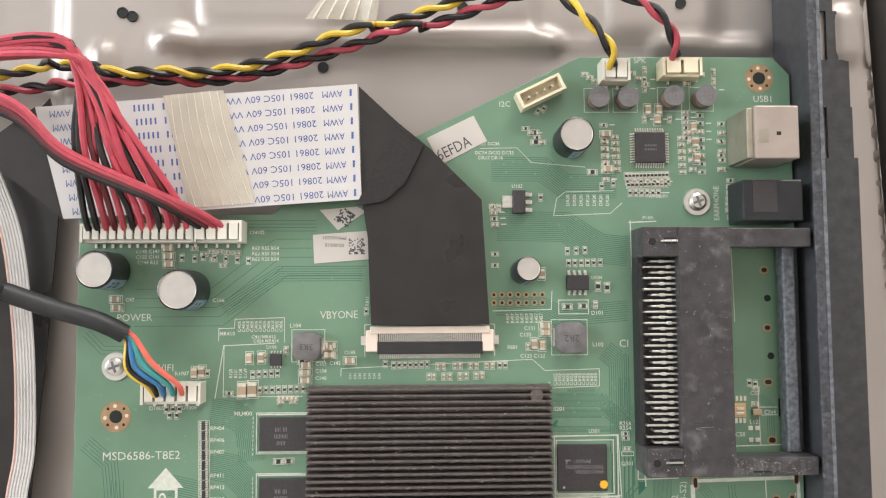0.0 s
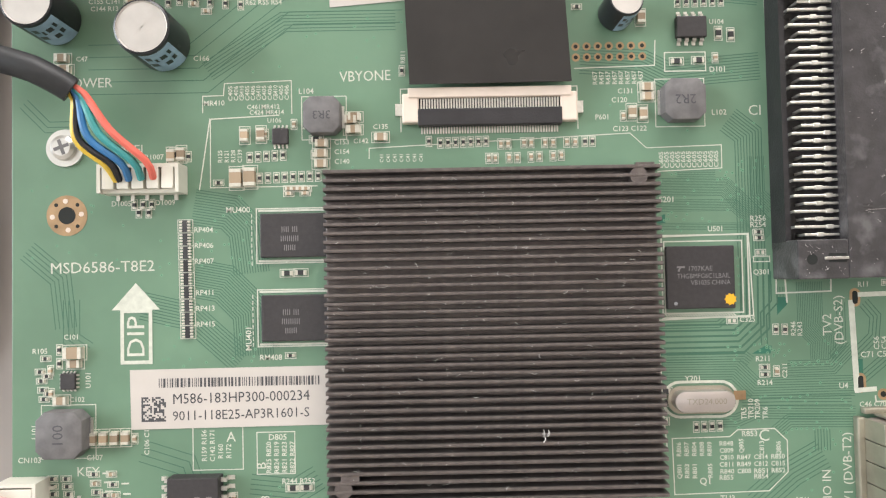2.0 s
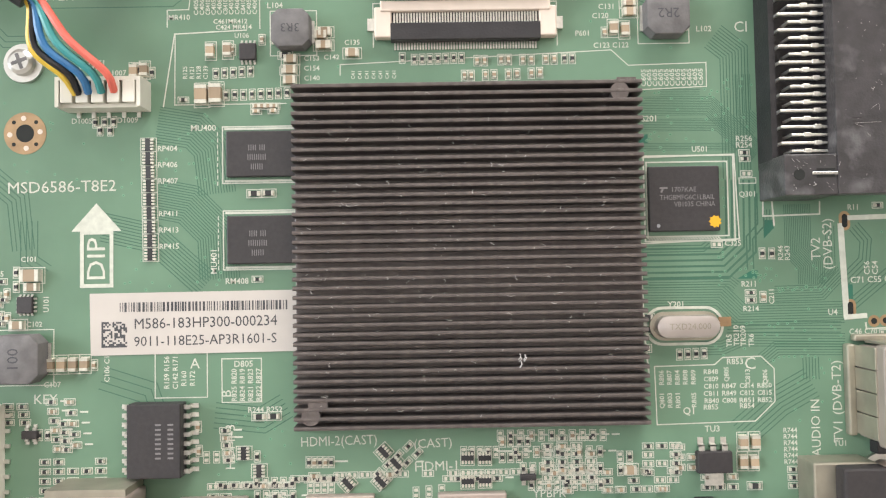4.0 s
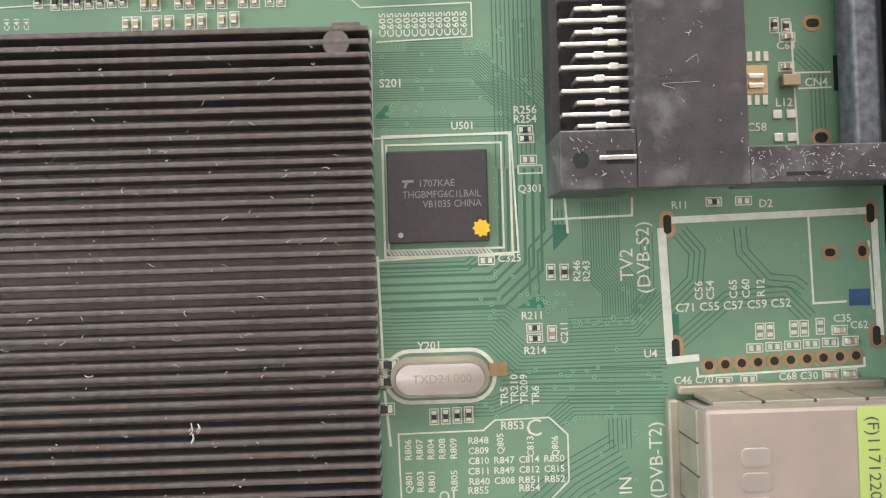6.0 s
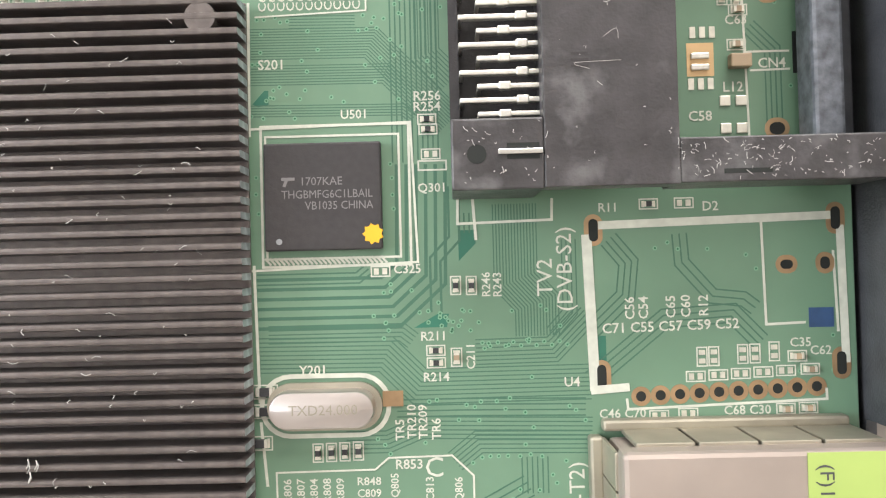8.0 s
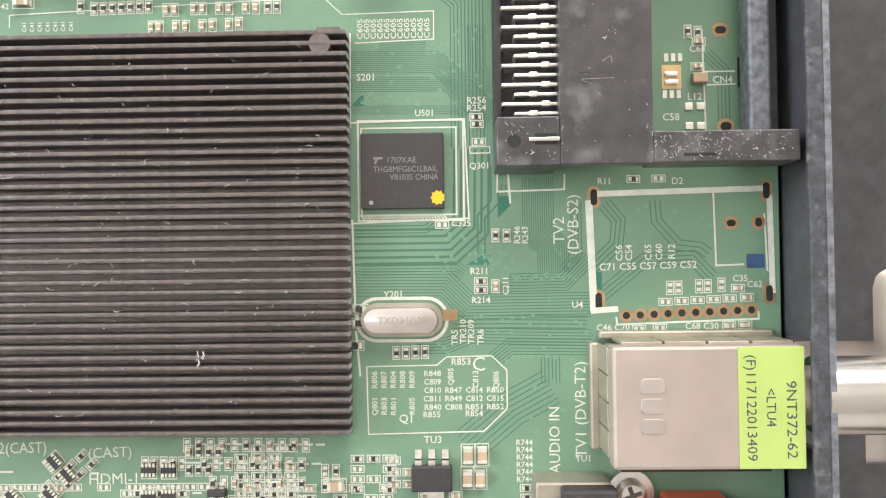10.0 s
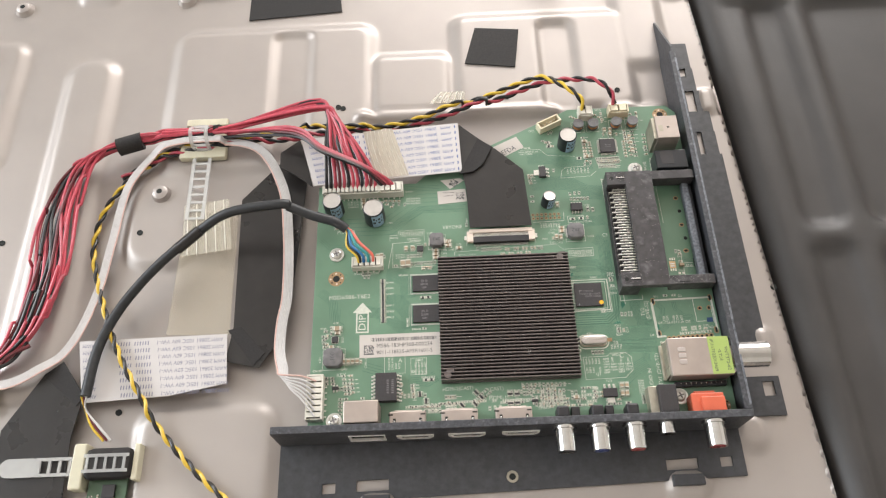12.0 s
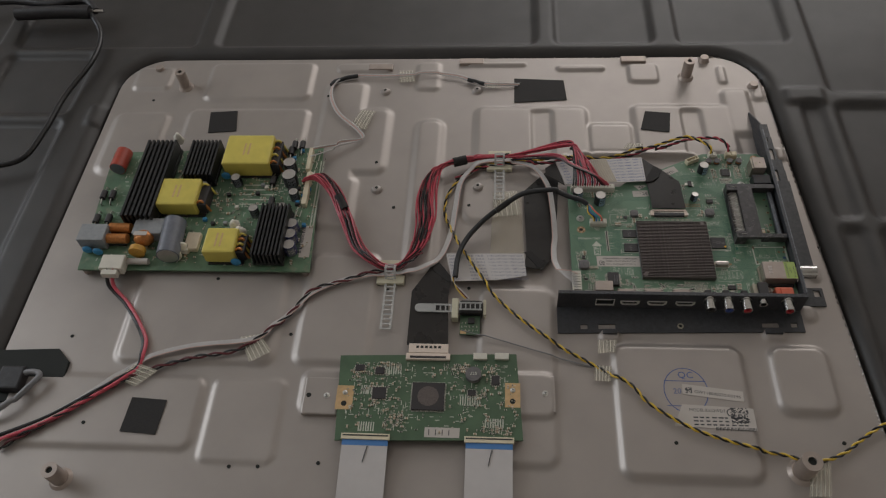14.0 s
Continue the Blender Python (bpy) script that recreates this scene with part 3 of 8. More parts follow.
# ports of the front sheet: middle x, half width
HDMI_X = (-12.7, 7.2, 27.9)
LAN_X = -30.0
RCA_X = 46.48, 59.45, 72.74
JACK_X = 84.57
RCA_R_X = 102.29
FACE_X = [x + 2.5 for x in HDMI_X]
LAN_FX = -28.6
ports = [(x - 7.2, x + 7.2, 6.0, 11.6) for x in FACE_X] + [(LAN_FX - 7.0, LAN_FX + 7.0, 5.0, 13.4)]
holed_wall("front_sheet", BX0, BX1, 1.2, WZ, ports, True, BY, 1.0)
part("front_rim", box(BX0, BY - 1.1, WZ, BX1, BY + 1.8, WZ + 0.9, 0.25), RIM_DUSTY, bracket, "dusty folded rim")
holed_wall("side_sheet", BY, 104, 1.2, WZ, [(-56, -42, 10, 19)], False, 114.6, 1.0)
part("side_rim", box(113.3, BY + 1.9, WZ, BX1, 100, WZ + 0.9, 0.25), RIM_DUSTY, bracket, "dusty folded rim")
bm = bmesh.new()
tab = ((104, 1.2), (133, 1.2), (133, 4.2), (104, WZ))
near, far = ([bm.verts.new((x, y, z)) for y, z in tab] for x in (114.6, 115.6))
bm.faces.new(near), bm.faces.new(far[::-1])
for k in range(4):
    bm.faces.new((near[k - 1], far[k - 1], far[k], near[k]))
bmesh.ops.recalc_face_normals(bm, faces=bm.faces)
part("end_tab", bm, BRACKET, bracket)


# feet: flat flanges on the chassis with slots
def foot(name, rects, skew=0.0):
    bm = bmesh.new()
    for r in rects:
        bx(bm, r[0], r[1], 0.35, r[2], r[3], 1.2)
    bmesh.ops.remove_doubles(bm, verts=bm.verts, dist=0.001)
    for v in bm.verts:
        v.co.y += skew * (v.co.x - 20) * min(1, (BY - v.co.y) / 10)
    return part(name, bm, BRACKET, bracket)


FY0 = -95.2
slots = [(-47, -41.8, -91.8, -88), (-33.8, -21.2, -91.8, -87.6), (86, 98.2, -91.4, -87.3), (106.8, 111.5, -91.4, -87.6)]
cuts = sorted({BX0, BX1, *[s[0] for s in slots], *[s[1] for s in slots]})
rects = []
for lo, hi in zip(cuts, cuts[1:]):
    hit = [s for s in slots if s[0] <= lo and s[1] >= hi]
    if hit:
        rects += [(lo, FY0, hi, hit[0][2]), (lo, hit[0][3], hi, BY - 0.5)]
    else:
        rects.append((lo, FY0, hi, BY - 0.5))
foot("front_foot", rects, 0.028)
FSX, FSY = 26.5, -89.8
bush = part("foot_screw_hole", ring(bmesh.new(), FSX, FSY, 1.2, 1.9, 1.3, 2.3, 20), TIN_DULL, bracket, "worn screw bush", smooth=True)
part("hole_bore", cyl(bmesh.new(), FSX, FSY, 1.2, 1.5, 1.3, 16), HOLE_SHADE, bush)
part("hook_tab", box(-31, -98.4, 1.3, -20.5, -95.0, 4.2, 0.3), BRACKET, bracket)
part("hook_tab", box(87, -95.8, 1.3, 99, -91.6, 4.2, 0.3), BRACKET, bracket)
sx = 115.6
foot("side_foot", [(sx, -70, 136.5, -62), (sx, -62, 129.5, -56), (134, -62, 136.5, -56), (sx, -56, 136.5, -54), (sx, -54, 119, -44), (sx, -44, 132, -41), (sx, -41, 135, 53.7), (sx, 53.7, 125.2, 66.5), (127.6, 53.7, 134, 66.5), (sx, 66.5, 133.6, 78.5), (sx, 78.5, 124, 91), (128.2, 78.5, 131, 91), (sx, 91, 130, 100), (sx, 100, 123, 105), (126.5, 100, 130, 105), (sx, 105, 129.5, 121)])

# dusty guide rails of the card cage beside the side sheet
part("guide_rail", box(108.5, -15.6, 11, 111.4, 31, 14.6, 0.4), RIM_WORN, bracket, "dusty blue grey guide rail")
part("guide_channel", box(111.4, -15.6, 10.3, 113.2, 31, 12.5, 0.3), BRACKET, bracket, "dark channel beside the rail")
part("dusty_edge", box(115.3, -70, WZ + 0.93, BX1 - 0.1, 96, WZ + 1.02), RIM_WORN, bracket, "worn dusty edge of the bracket")

# sockets in the front sheet
for x in FACE_X:
    s = part("hdmi_socket", bmesh.new(), TIN, bracket, "open metal video socket")
    bm = bmesh.new()
    pts = [(x - 7.1, 11.5), (x + 7.1, 11.5), (x + 7.1, 8.6), (x + 5.2, 6.2), (x - 5.2, 6.2), (x - 7.1, 8.6)]
    for (ax, az), (b_x, bz) in zip(pts, pts[1:] + pts[:1]):
        vs = [bm.verts.new(p) for p in ((ax, BY - 1.5, az), (b_x, BY - 1.5, bz), (b_x, BY + 1.5, bz), (ax, BY + 1.5, az))]
        bm.faces.new(vs)
    bmesh.ops.remove_doubles(bm, verts=bm.verts, dist=0.01)
    bmesh.ops.solidify(bm, geom=bm.faces[:], thickness=0.8)
    part("socket_shell", bm, SOCKET_LIP, s)
    # solid black block: the dark inside of the socket as colour
    part("socket_back", box(x - 7, BY - 0.1, 6.3, x + 7, BY + 0.5, 11.4), HOLE_SHADE, s)
    for q in (-3.2, 0.0, 3.2):
        part("contact_spring", box(x + q - 0.5, BY - 1.4, 6.6, x + q + 0.5, BY - 0.2, 7.8), SOLDER, s)
    part("socket_tongue", box(x - 5.0, BY - 1.2, 8.4, x + 5.0, BY - 0.2, 9.8), PLASTIC_BLACK, s)
# the shaded inside of the network socket is a plain black block
lan = part("network_socket", box(LAN_FX - 7, BY + 0.1, 5.0, LAN_FX + 7, BY + 0.6, 13.4), HOLE_SHADE, bracket, "black block painted as the shade inside the network socket")
part("contact_row", box(LAN_FX - 5, BY - 0.6, 11.0, LAN_FX + 5, BY + 0.1, 12.0), SOLDER, lan)
bm = bmesh.new()
for a, b, c, d in ((-7, 4.9, 7, 5.5), (-7, 12.9, 7, 13.5), (-7, 5.5, -6.5, 12.9), (6.5, 5.5, 7, 12.9)):
    bx(bm, LAN_FX + a, BY - 1.35, b, LAN_FX + c, BY - 0.2, d)
part("socket_shell", bm, SOCKET_LIP, lan)
for i, (x, core) in enumerate(zip(RCA_X + (RCA_R_X,), (PLASTIC_BLACK, BLUE_CORE, RED_CORE, RED_CORE))):
    j = part("phono_jack", ring(bmesh.new(), x, 15.5, BY - 10.6, BY - 1, 2.9, 3.7, 28, "Y"), CHROME, bracket, "nickel plated phono jack", smooth=True)
    part("jack_collar", ring(bmesh.new(), x, 15.5, BY - 2.2, BY - 0.9, 3.6, 4.5, 28, "Y"), CHROME, j, smooth=True)
    part("jack_core", ring(bmesh.new(), x, 15.5, BY - 9.8, BY - 2, 1.4, 2.88, 24, "Y"), core, j, "coloured insulator")
j = part("headphone_jack", ring(bmesh.new(), JACK_X, 16, BY - 5.5, BY - 1, 1.9, 3.0, 24, "Y"), CHROME, bracket, "small nickel headphone jack", smooth=True)
part("jack_core", cyl(bmesh.new(), JACK_X, 16, BY - 3, BY - 1, 1.9, 20, axis="Y"), PLASTIC_BLACK, j)
aer = part("aerial_socket", ring(bmesh.new(), -49.4, 15.8, BX1 - 0.8, BX1 + 11.4, 3.9, 5.0, 36, "X"), CHROME, bracket, "nickel plated aerial socket", smooth=True)
part("socket_core", cyl(bmesh.new(), -49.4, 15.8, BX1, BX1 + 8, 3.9, 24, axis="X"), PLASTIC_CREAM, aer)


# ---- the main board ----
Z = GREEN_Z
board = thing("main_circuit_board", "green television main circuit board crowded with components", "circuit board")
OUTLINE = [(-52, -72), (114, -72), (114, 72), (110, 76.2), (64, 76.2), (-4, 43), (-8, 39), (-52, 39)]
part("substrate", slab(bmesh.new(), OUTLINE, Z - 1.6, Z, 0.15), PCB, board)
for x, y in ((-43, 5), (90.5, 42), (-44, -68), (96.5, -64)):
    part("spacer_post", cyl(bmesh.new(), x, y, 0.2, Z - 1.6, 3.2, 18), TIN, board)

silk = bmesh.new()
SZ = Z + 0.045
PRINTS = [0]


def print_z():
    """A height of its own for each printed stroke, so that crossing ones don't coincide."""
    PRINTS[0] += 1
    return SZ + 0.0004 * (PRINTS[0] * 37 % 101)


def say(text, x, y, h, rot=0.0, align="LEFT", width=None):
    join(silk, lettering(text, x, y, print_z(), h, rot, align, width, 0.012 if h < 1.2 else 0.0))


def line(w, *c, closed=False):
    stroke(silk, [(c[i], c[i + 1]) for i in range(0, len(c), 2)], w, print_z(), closed)


def frame_rect(w, x0, y0, x1, y1):
    stroke(silk, [(x0, y0), (x1, y0), (x1, y1), (x0, y1)], w, print_z(), True)


# conductors: bundles of parallel etched lines
tracks = bmesh.new()
LAYER = [0]


def bundle(n, pitch, *c, w=0.15):
    pts = [Vector((c[i], c[i + 1])) for i in range(0, len(c), 2)]
    nrm = []
    for i, p in enumerate(pts):
        a = (p - pts[i - 1]).normalized() if i else None
        b = (pts[i + 1] - p).normalized() if i + 1 < len(pts) else None
        if a is None or b is None:
            d = a or b
            nrm.append(Vector((-d.y, d.x)))
        else:
            m = (Vector((-a.y, a.x)) + Vector((-b.y, b.x))).normalized()
            nrm.append(m / max(0.4, m.dot(Vector((-a.y, a.x)))))
    LAYER[0] += 1
    for k in range(n):
        o = (k - (n - 1) / 2) * pitch
        stroke(tracks, [(p.x + v.x * o, p.y + v.y * o) for p, v in zip(pts, nrm)], w, Z + 0.004 + 0.0005 * LAYER[0])


# small parts, shared meshes
def mesh_of(name, bm, mats):
    me = bpy.data.meshes.new(name)
    for v in bm.verts:
        v.co *= MM
    bm.to_mesh(me)
    bm.free()
    for m in mats:
        me.materials.append(m)
    return me


def two_pole(l, w, h, cap):
    bm = bmesh.new()
    bx(bm, -l / 2 + cap, -w / 2, 0, l / 2 - cap, w / 2, h)
    for s in (-1, 1):
        bx(bm, s * l / 2, -w / 2, 0, s * (l / 2 - cap), w / 2, h * 1.03, 0, 1)
        bx(bm, s * (l / 2 + 0.16), -w / 2 - 0.05, 0, s * (l / 2 - 0.08), w / 2 + 0.05, 0.09, 0, 1)
    return bm


def pads_only(l, w):
    bm = bmesh.new()
    for s in (-1, 1):
        bx(bm, s * l / 2, -w / 2, 0, s * (l / 2 - l * 0.36), w / 2, 0.12)
    return bm


def network():
    bm = bmesh.new()
    bx(bm, -1.0, -0.45, 0, 1.0, 0.45, 0.45)
    for k in range(4):
        x = -0.75 + 0.5 * k
        for s in (-1, 1):
            bx(bm, x - 0.15, s * 0.4, 0, x + 0.15, s * 0.92, 0.47, 0, 1)
    return bm


SMALL = {
    "r": ("chip_resistor", mesh_of("chip_resistor", two_pole(1.0, 0.5, 0.34, 0.22), (RES, PAD))),
    "R": ("chip_resistor", mesh_of("chip_resistor", two_pole(1.6, 0.8, 0.42, 0.32), (RES, PAD))),
    "c": ("chip_capacitor", mesh_of("chip_capacitor", two_pole(1.0, 0.55, 0.5, 0.25), (CAP, PAD))),
    "C": ("chip_capacitor", mesh_of("chip_capacitor", two_pole(2.0, 1.25, 0.9, 0.45), (CAP, PAD))),
    "D": ("chip_capacitor", mesh_of("chip_capacitor", two_pole(3.0, 1.9, 1.2, 0.6), (CAP, PAD))),
    "p": ("bare_pad", mesh_of("bare_pad", pads_only(1.3, 0.6), (PAD,))),
    "n": ("resistor_network", mesh_of("resistor_network", network(), (RES, PAD))),
}
COUNT = {}
HALO = {"r": (1.75, 0.95), "R": (2.4, 1.3), "c": (1.75, 1.0), "C": (3.0, 1.8), "D": (4.0, 2.5), "p": (1.8, 0.95), "n": (2.15, 2.5)}


def small(kind, x, y, rot=0.0, halo=True, owner=None, z=None):
    name, me = SMALL[kind]
    ob = new(name, me)
    ob.parent = owner or board
    ob.matrix_basis = pose(x * MM, y * MM, (Z if z is None else z) * MM, 0, 0, rot)
    COUNT[name] = COUNT.get(name, 0) + 1
    if halo and owner is None:
        l, w = HALO[kind]
        c, s = math.cos(radians(rot)), math.sin(radians(rot))
        stroke(silk, [(x + a * c - b * s, y + a * s + b * c) for a, b in ((-l / 2, -w / 2), (l / 2, -w / 2), (l / 2, w / 2), (-l / 2, w / 2))], 0.13, print_z(), True)
    return ob


def row(kind, n, x0, y0, x1, y1, rot=0.0, halo=True):
    for i in range(n):
        t = i / max(1, n - 1)
        small(kind, x0 + (x1 - x0) * t, y0 + (y1 - y0) * t, rot, halo)


def ic(name, x0, y0, x1, y1, h, legs_x=0, legs_y=0, label="", leg=0.9, sides="LRTB", z=None, owner=None):
    """A moulded chip with gull-wing legs along its sides."""
    zz = Z if z is None else z
    x0, x1, y0, y1 = min(x0, x1), max(x0, x1), min(y0, y1), max(y0, y1)
    bm = box(x0, y0, zz + 0.12, x1, y1, zz + h, min(0.18, h * 0.2))
    body = part(name, bm, CHIP, owner or board, label)
    bm = bmesh.new()
    for n, a0, a1, hor in ((legs_x, x0, x1, True), (legs_y, y0, y1, False)):
        for k in range(n):
            a = a0 + (a1 - a0) * (k + 0.5) / n
            w = (a1 - a0) / n * 0.24
            for s, tag in (((-1, "B"), (1, "T")) if hor else ((-1, "L"), (1, "R"))):
                if tag not in sides:
                    continue
                e = (y0 if s < 0 else y1) if hor else (x0 if s < 0 else x1)
                for q0, q1, za, zb in ((-0.05, leg * 0.45, h * 0.35, h * 0.5), (leg * 0.35, leg * 0.5, 0.02, h * 0.5), (leg * 0.4, leg, 0.02, 0.18)):
                    if hor:
                        bx(bm, a - w, e + s * q0, zz + za, a + w, e + s * q1, zz + zb)
                    else:
                        bx(bm, e + s * q0, a - w, zz + za, e + s * q1, a + w, zz + zb)
    if bm.verts:
        part("leg_frame", bm, SOLDER, body)
    else:
        bm.free()
    return body


def mark(body, rows_, x, y, z, h, rot=0.0, material=None, align="CENTER"):
    bm = bmesh.new()
    for k, text in enumerate(rows_):
        dx, dy = math.sin(radians(rot)) * k * h * 1.6, -math.cos(radians(rot)) * k * h * 1.6
        if text == "=":
            q = lettering("IIIIIIII", x + dx, y + dy, z, h * 0.75, rot, align, h * 4.5)
        else:
            q = lettering(text, x + dx, y + dy, z, h, rot, align)
        join(bm, q)
    part("chip_marking", bm, material or CHIP_INK, body)


def electrolytic(x, y, r, h, sleeve=None, stripe=None, tilt=(0, 0), z=None, owner=None, name="electrolytic_capacitor", label="electrolytic capacitor with a bare aluminium top"):
    zz = Z if z is None else z
    m = Matrix.Translation((x, y, zz)) @ Matrix.Rotation(radians(tilt[0]), 4, "X") @ Matrix.Rotation(radians(tilt[1]), 4, "Y")
    bm = bmesh.new()
    prof = [(r * 1.0, 0.4), (r, h * 0.93), (r * 0.97, h * 0.985), (r * 0.90, h), (r * 0.86, h - 0.25), (0.01, h - 0.25)]
    seg = 36
    loops = [[bm.verts.new((q * math.cos(2 * math.pi * k / seg), q * math.sin(2 * math.pi * k / seg), zz_)) for k in range(seg)] for q, zz_ in prof]
    for li, (a, b) in enumerate(zip(loops, loops[1:])):
        for k in range(seg):
            j = (k + 1) % seg
            f = bm.faces.new((a[k], a[j], b[j], b[k]))
            f.material_index = 2 if li >= 3 else (1 if li == 0 and 26 <= k < 33 else 0)
    bm.faces.new(loops[0][::-1])
    bm.transform(m)
    c = part(name, bm, [sleeve or SLEEVE_BLACK, stripe or SLEEVE_BLUE, ALU_TOP], owner or board, label, smooth=True)
    bm = bmesh.new()
    for a in (45, 135):
        dx, dy = r * 0.55 * math.cos(radians(a)), r * 0.55 * math.sin(radians(a))
        stroke(bm, [(-dx, -dy), (dx, dy)], r * 0.05, h - 0.22)
    bm.transform(m)
    part("vent_score", bm, ALU_TOP, c)
    bm = bmesh.new()
    for k, q, wide in ((272, 0.72, 0.20), (272, 0.42, 0.26), (284, 0.62, 0.10), (300, 0.66, 0.24), (300, 0.38, 0.24), (316, 0.7, 0.12), (316, 0.44, 0.16), (246, 0.6, 0.1), (338, 0.5, 0.12)):
        a, zc = radians(k), h * q
        p = Vector((math.cos(a) * (r + 0.03), math.sin(a) * (r + 0.03), zc))
        t_ = Vector((-math.sin(a), math.cos(a), 0)) * r * wide * 0.5
        u = Vector((0, 0, h * 0.07))
        bm.faces.new([bm.verts.new(v) for v in (p - t_ - u, p + t_ - u, p + t_ + u, p - t_ + u)])
    bm.transform(m)
    part("sleeve_marking", bm, SLEEVE_BLACK if (sleeve in (None, SLEEVE_BLACK)) else LABEL, c)
    return c


def inductor(x, y, w, h, text="", rot=0.0, name="power_inductor"):
    pts = [(-w / 2, -w * 0.32), (-w * 0.32, -w / 2), (w * 0.32, -w / 2), (w / 2, -w * 0.32), (w / 2, w * 0.32), (w * 0.32, w / 2), (-w * 0.32, w / 2), (-w / 2, w * 0.32)]
    bm = slab(bmesh.new(), [(x + a, y + b) for a, b in pts], Z + 0.3, Z + h, 0.35)
    i = part(name, bm, FERRITE, board, "grey ferrite power inductor", smooth=True)
    part("terminal", box(x - w / 2 - 0.4, y - w * 0.3, Z, x - w / 2 + 0.8, y + w * 0.3, Z + 0.5), SOLDER, i)
    part("terminal", box(x + w / 2 - 0.8, y - w * 0.3, Z, x + w / 2 + 0.4, y + w * 0.3, Z + 0.5), SOLDER, i)
    frame_rect(0.16, x - w / 2 - 0.7, y - w / 2 - 0.6, x + w / 2 + 0.7, y + w / 2 + 0.6)
    if text:
        part("inductor_marking", lettering(text, x, y, Z + h + 0.03, w * 0.22, rot, "CENTER"), INK, i)
    return i


def drum(x, y, r):
    bm = bmesh.new()
    cyl(bm, x, y, Z + 0.3, Z + 1.0, r, 28)
    cyl(bm, x, y, Z + 1.0, Z + 2.6, r * 0.8, 28)
    cyl(bm, x, y, Z + 2.6, Z + 3.6, r, 28)
    d = part("drum_inductor", bm, FERRITE, board, "round ferrite drum inductor", smooth=True)
    part("winding", ring(bmesh.new(), x, y, Z + 1.05, Z + 2.5, r * 0.6, r * 0.9, 24), ORANGE_CU, d, smooth=True)
    part("inductor_marking", lettering("220", x, y, Z + 3.63, r * 0.5, 180, "CENTER"), CHIP_INK, d)
    frame_rect(0.15, x - r - 0.4, y - r - 0.4, x + r + 0.4, y + r + 0.4)


def screw(x, y, r=2.9, z=None, owner=None):
    zz = Z if z is None else z
    bm = bmesh.new()
    cyl(bm, x, y, zz, zz + 0.5, r * 1.12, 32, r * 1.08)
    cyl(bm, x, y, zz + 0.5, zz + 0.5 + r * 0.3, r * 0.74, 28, r * 0.7)
    cyl(bm, x, y, zz + 0.5 + r * 0.3, zz + 0.5 + r * 0.42, r * 0.7, 28, r * 0.5)
    s = part("screw", bm, SCREW_ZINC, owner or board, "bright cross-head screw with a washer")
    bm = bmesh.new()
    top = zz + 0.5 + r * 0.42
    bx(bm, x - r * 0.45, y - r * 0.1, top - 0.1, x + r * 0.45, y + r * 0.1, top + 0.02, 0, 0, 20)
    bx(bm, x - r * 0.1, y - r * 0.45, top - 0.1, x + r * 0.1, y + r * 0.45, top + 0.025, 0, 0, 20)
    part("cross_recess", bm, FERRITE, s)


def plated_hole(x, y, r_in, r_out):
    h = part("plated_hole", ring(bmesh.new(), x, y, Z, Z + 0.06, r_in, r_out, 36), COPPER, board, "bare copper ring round a mounting hole")
    part("hole_bore", cyl(bmesh.new(), x, y, Z - 1.5, Z + 0.045, r_in, 28), HOLE_SHADE, h)
    bm = bmesh.new()
    for k in range(4):
        a = radians(45 + 90 * k)
        cyl(bm, x + math.cos(a) * (r_in + r_out) * 0.52, y + math.sin(a) * (r_in + r_out) * 0.52, Z + 0.05, Z + 0.09, 0.33, 10)
    part("via_dots", bm, HOLE_SHADE, h)
    bm = bmesh.new()
    for k in range(4):
        a = radians(90 * k + 5)
        cyl(bm, x + math.cos(a) * (r_in + r_out) * 0.5, y + math.sin(a) * (r_in + r_out) * 0.5, Z + 0.05, Z + 0.12, 0.42, 12)
    part("solder_dots", bm, PINK_CREAM, h)


via = bmesh.new()
VIA_Z = [0]


def vias(*c):
    for i in range(0, len(c), 2):
        VIA_Z[0] += 1
        lift = Z + 0.036 + 0.0003 * (VIA_Z[0] * 13 % 23)
        for r, up, index in ((0.23, 0.0, 0), (0.105, 0.004, 1)):
            f = via.faces.new([via.verts.new((c[i] + r * math.cos(k * math.pi / 4), c[i + 1] + r * math.sin(k * math.pi / 4), lift + up)) for k in range(8)])
            f.material_index = index


def via_field(n, x0, y0, x1, y1, seed):
    rnd = random.Random(seed)
    for _ in range(n):
        vias(rnd.uniform(x0, x1), rnd.uniform(y0, y1))


# heat sink: ribbed black extrusion held by two push pins
HX0, HX1, HY0, HY1, HZ = 0.6, 55.6, -54.8, -0.2, 14.2
sink = part("heat_sink", box(HX0, HY0, 10.7, HX1, HY1, 11.2, 0.1), SINK, board, "black anodised ribbed heat sink")
N_FIN = 38
fin_pitch = (HY1 - HY0) / N_FIN
bm = bmesh.new()
prof = [(-0.25, -1.9), (-0.23, 0.95), (-0.17, 1.15), (0.0, 1.2), (0.18, 1.18), (0.23, 1.0), (0.25, -1.9)]
ends = []
for x in (HX0, HX1):
    ends.append([bm.verts.new((x, p * fin_pitch, 13.0 + q)) for p, q in prof])
for i in range(len(prof) - 1):
    bm.faces.new((ends[0][i], ends[0][i + 1], ends[1][i + 1], ends[1][i]))
for cut_end in (bm.faces.new(ends[0]), bm.faces.new(ends[1][::-1])):
    cut_end.material_index = 1
bmesh.ops.recalc_face_normals(bm, faces=bm.faces)
fin_mesh = mesh_of("fin", bm, (SINK, CUT_ALU))
for k in range(N_FIN):
    f = new("fin", fin_mesh)
    f.parent = sink
    f.location = (0, (HY0 + fin_pitch * (k + 0.5)) * MM, 0)
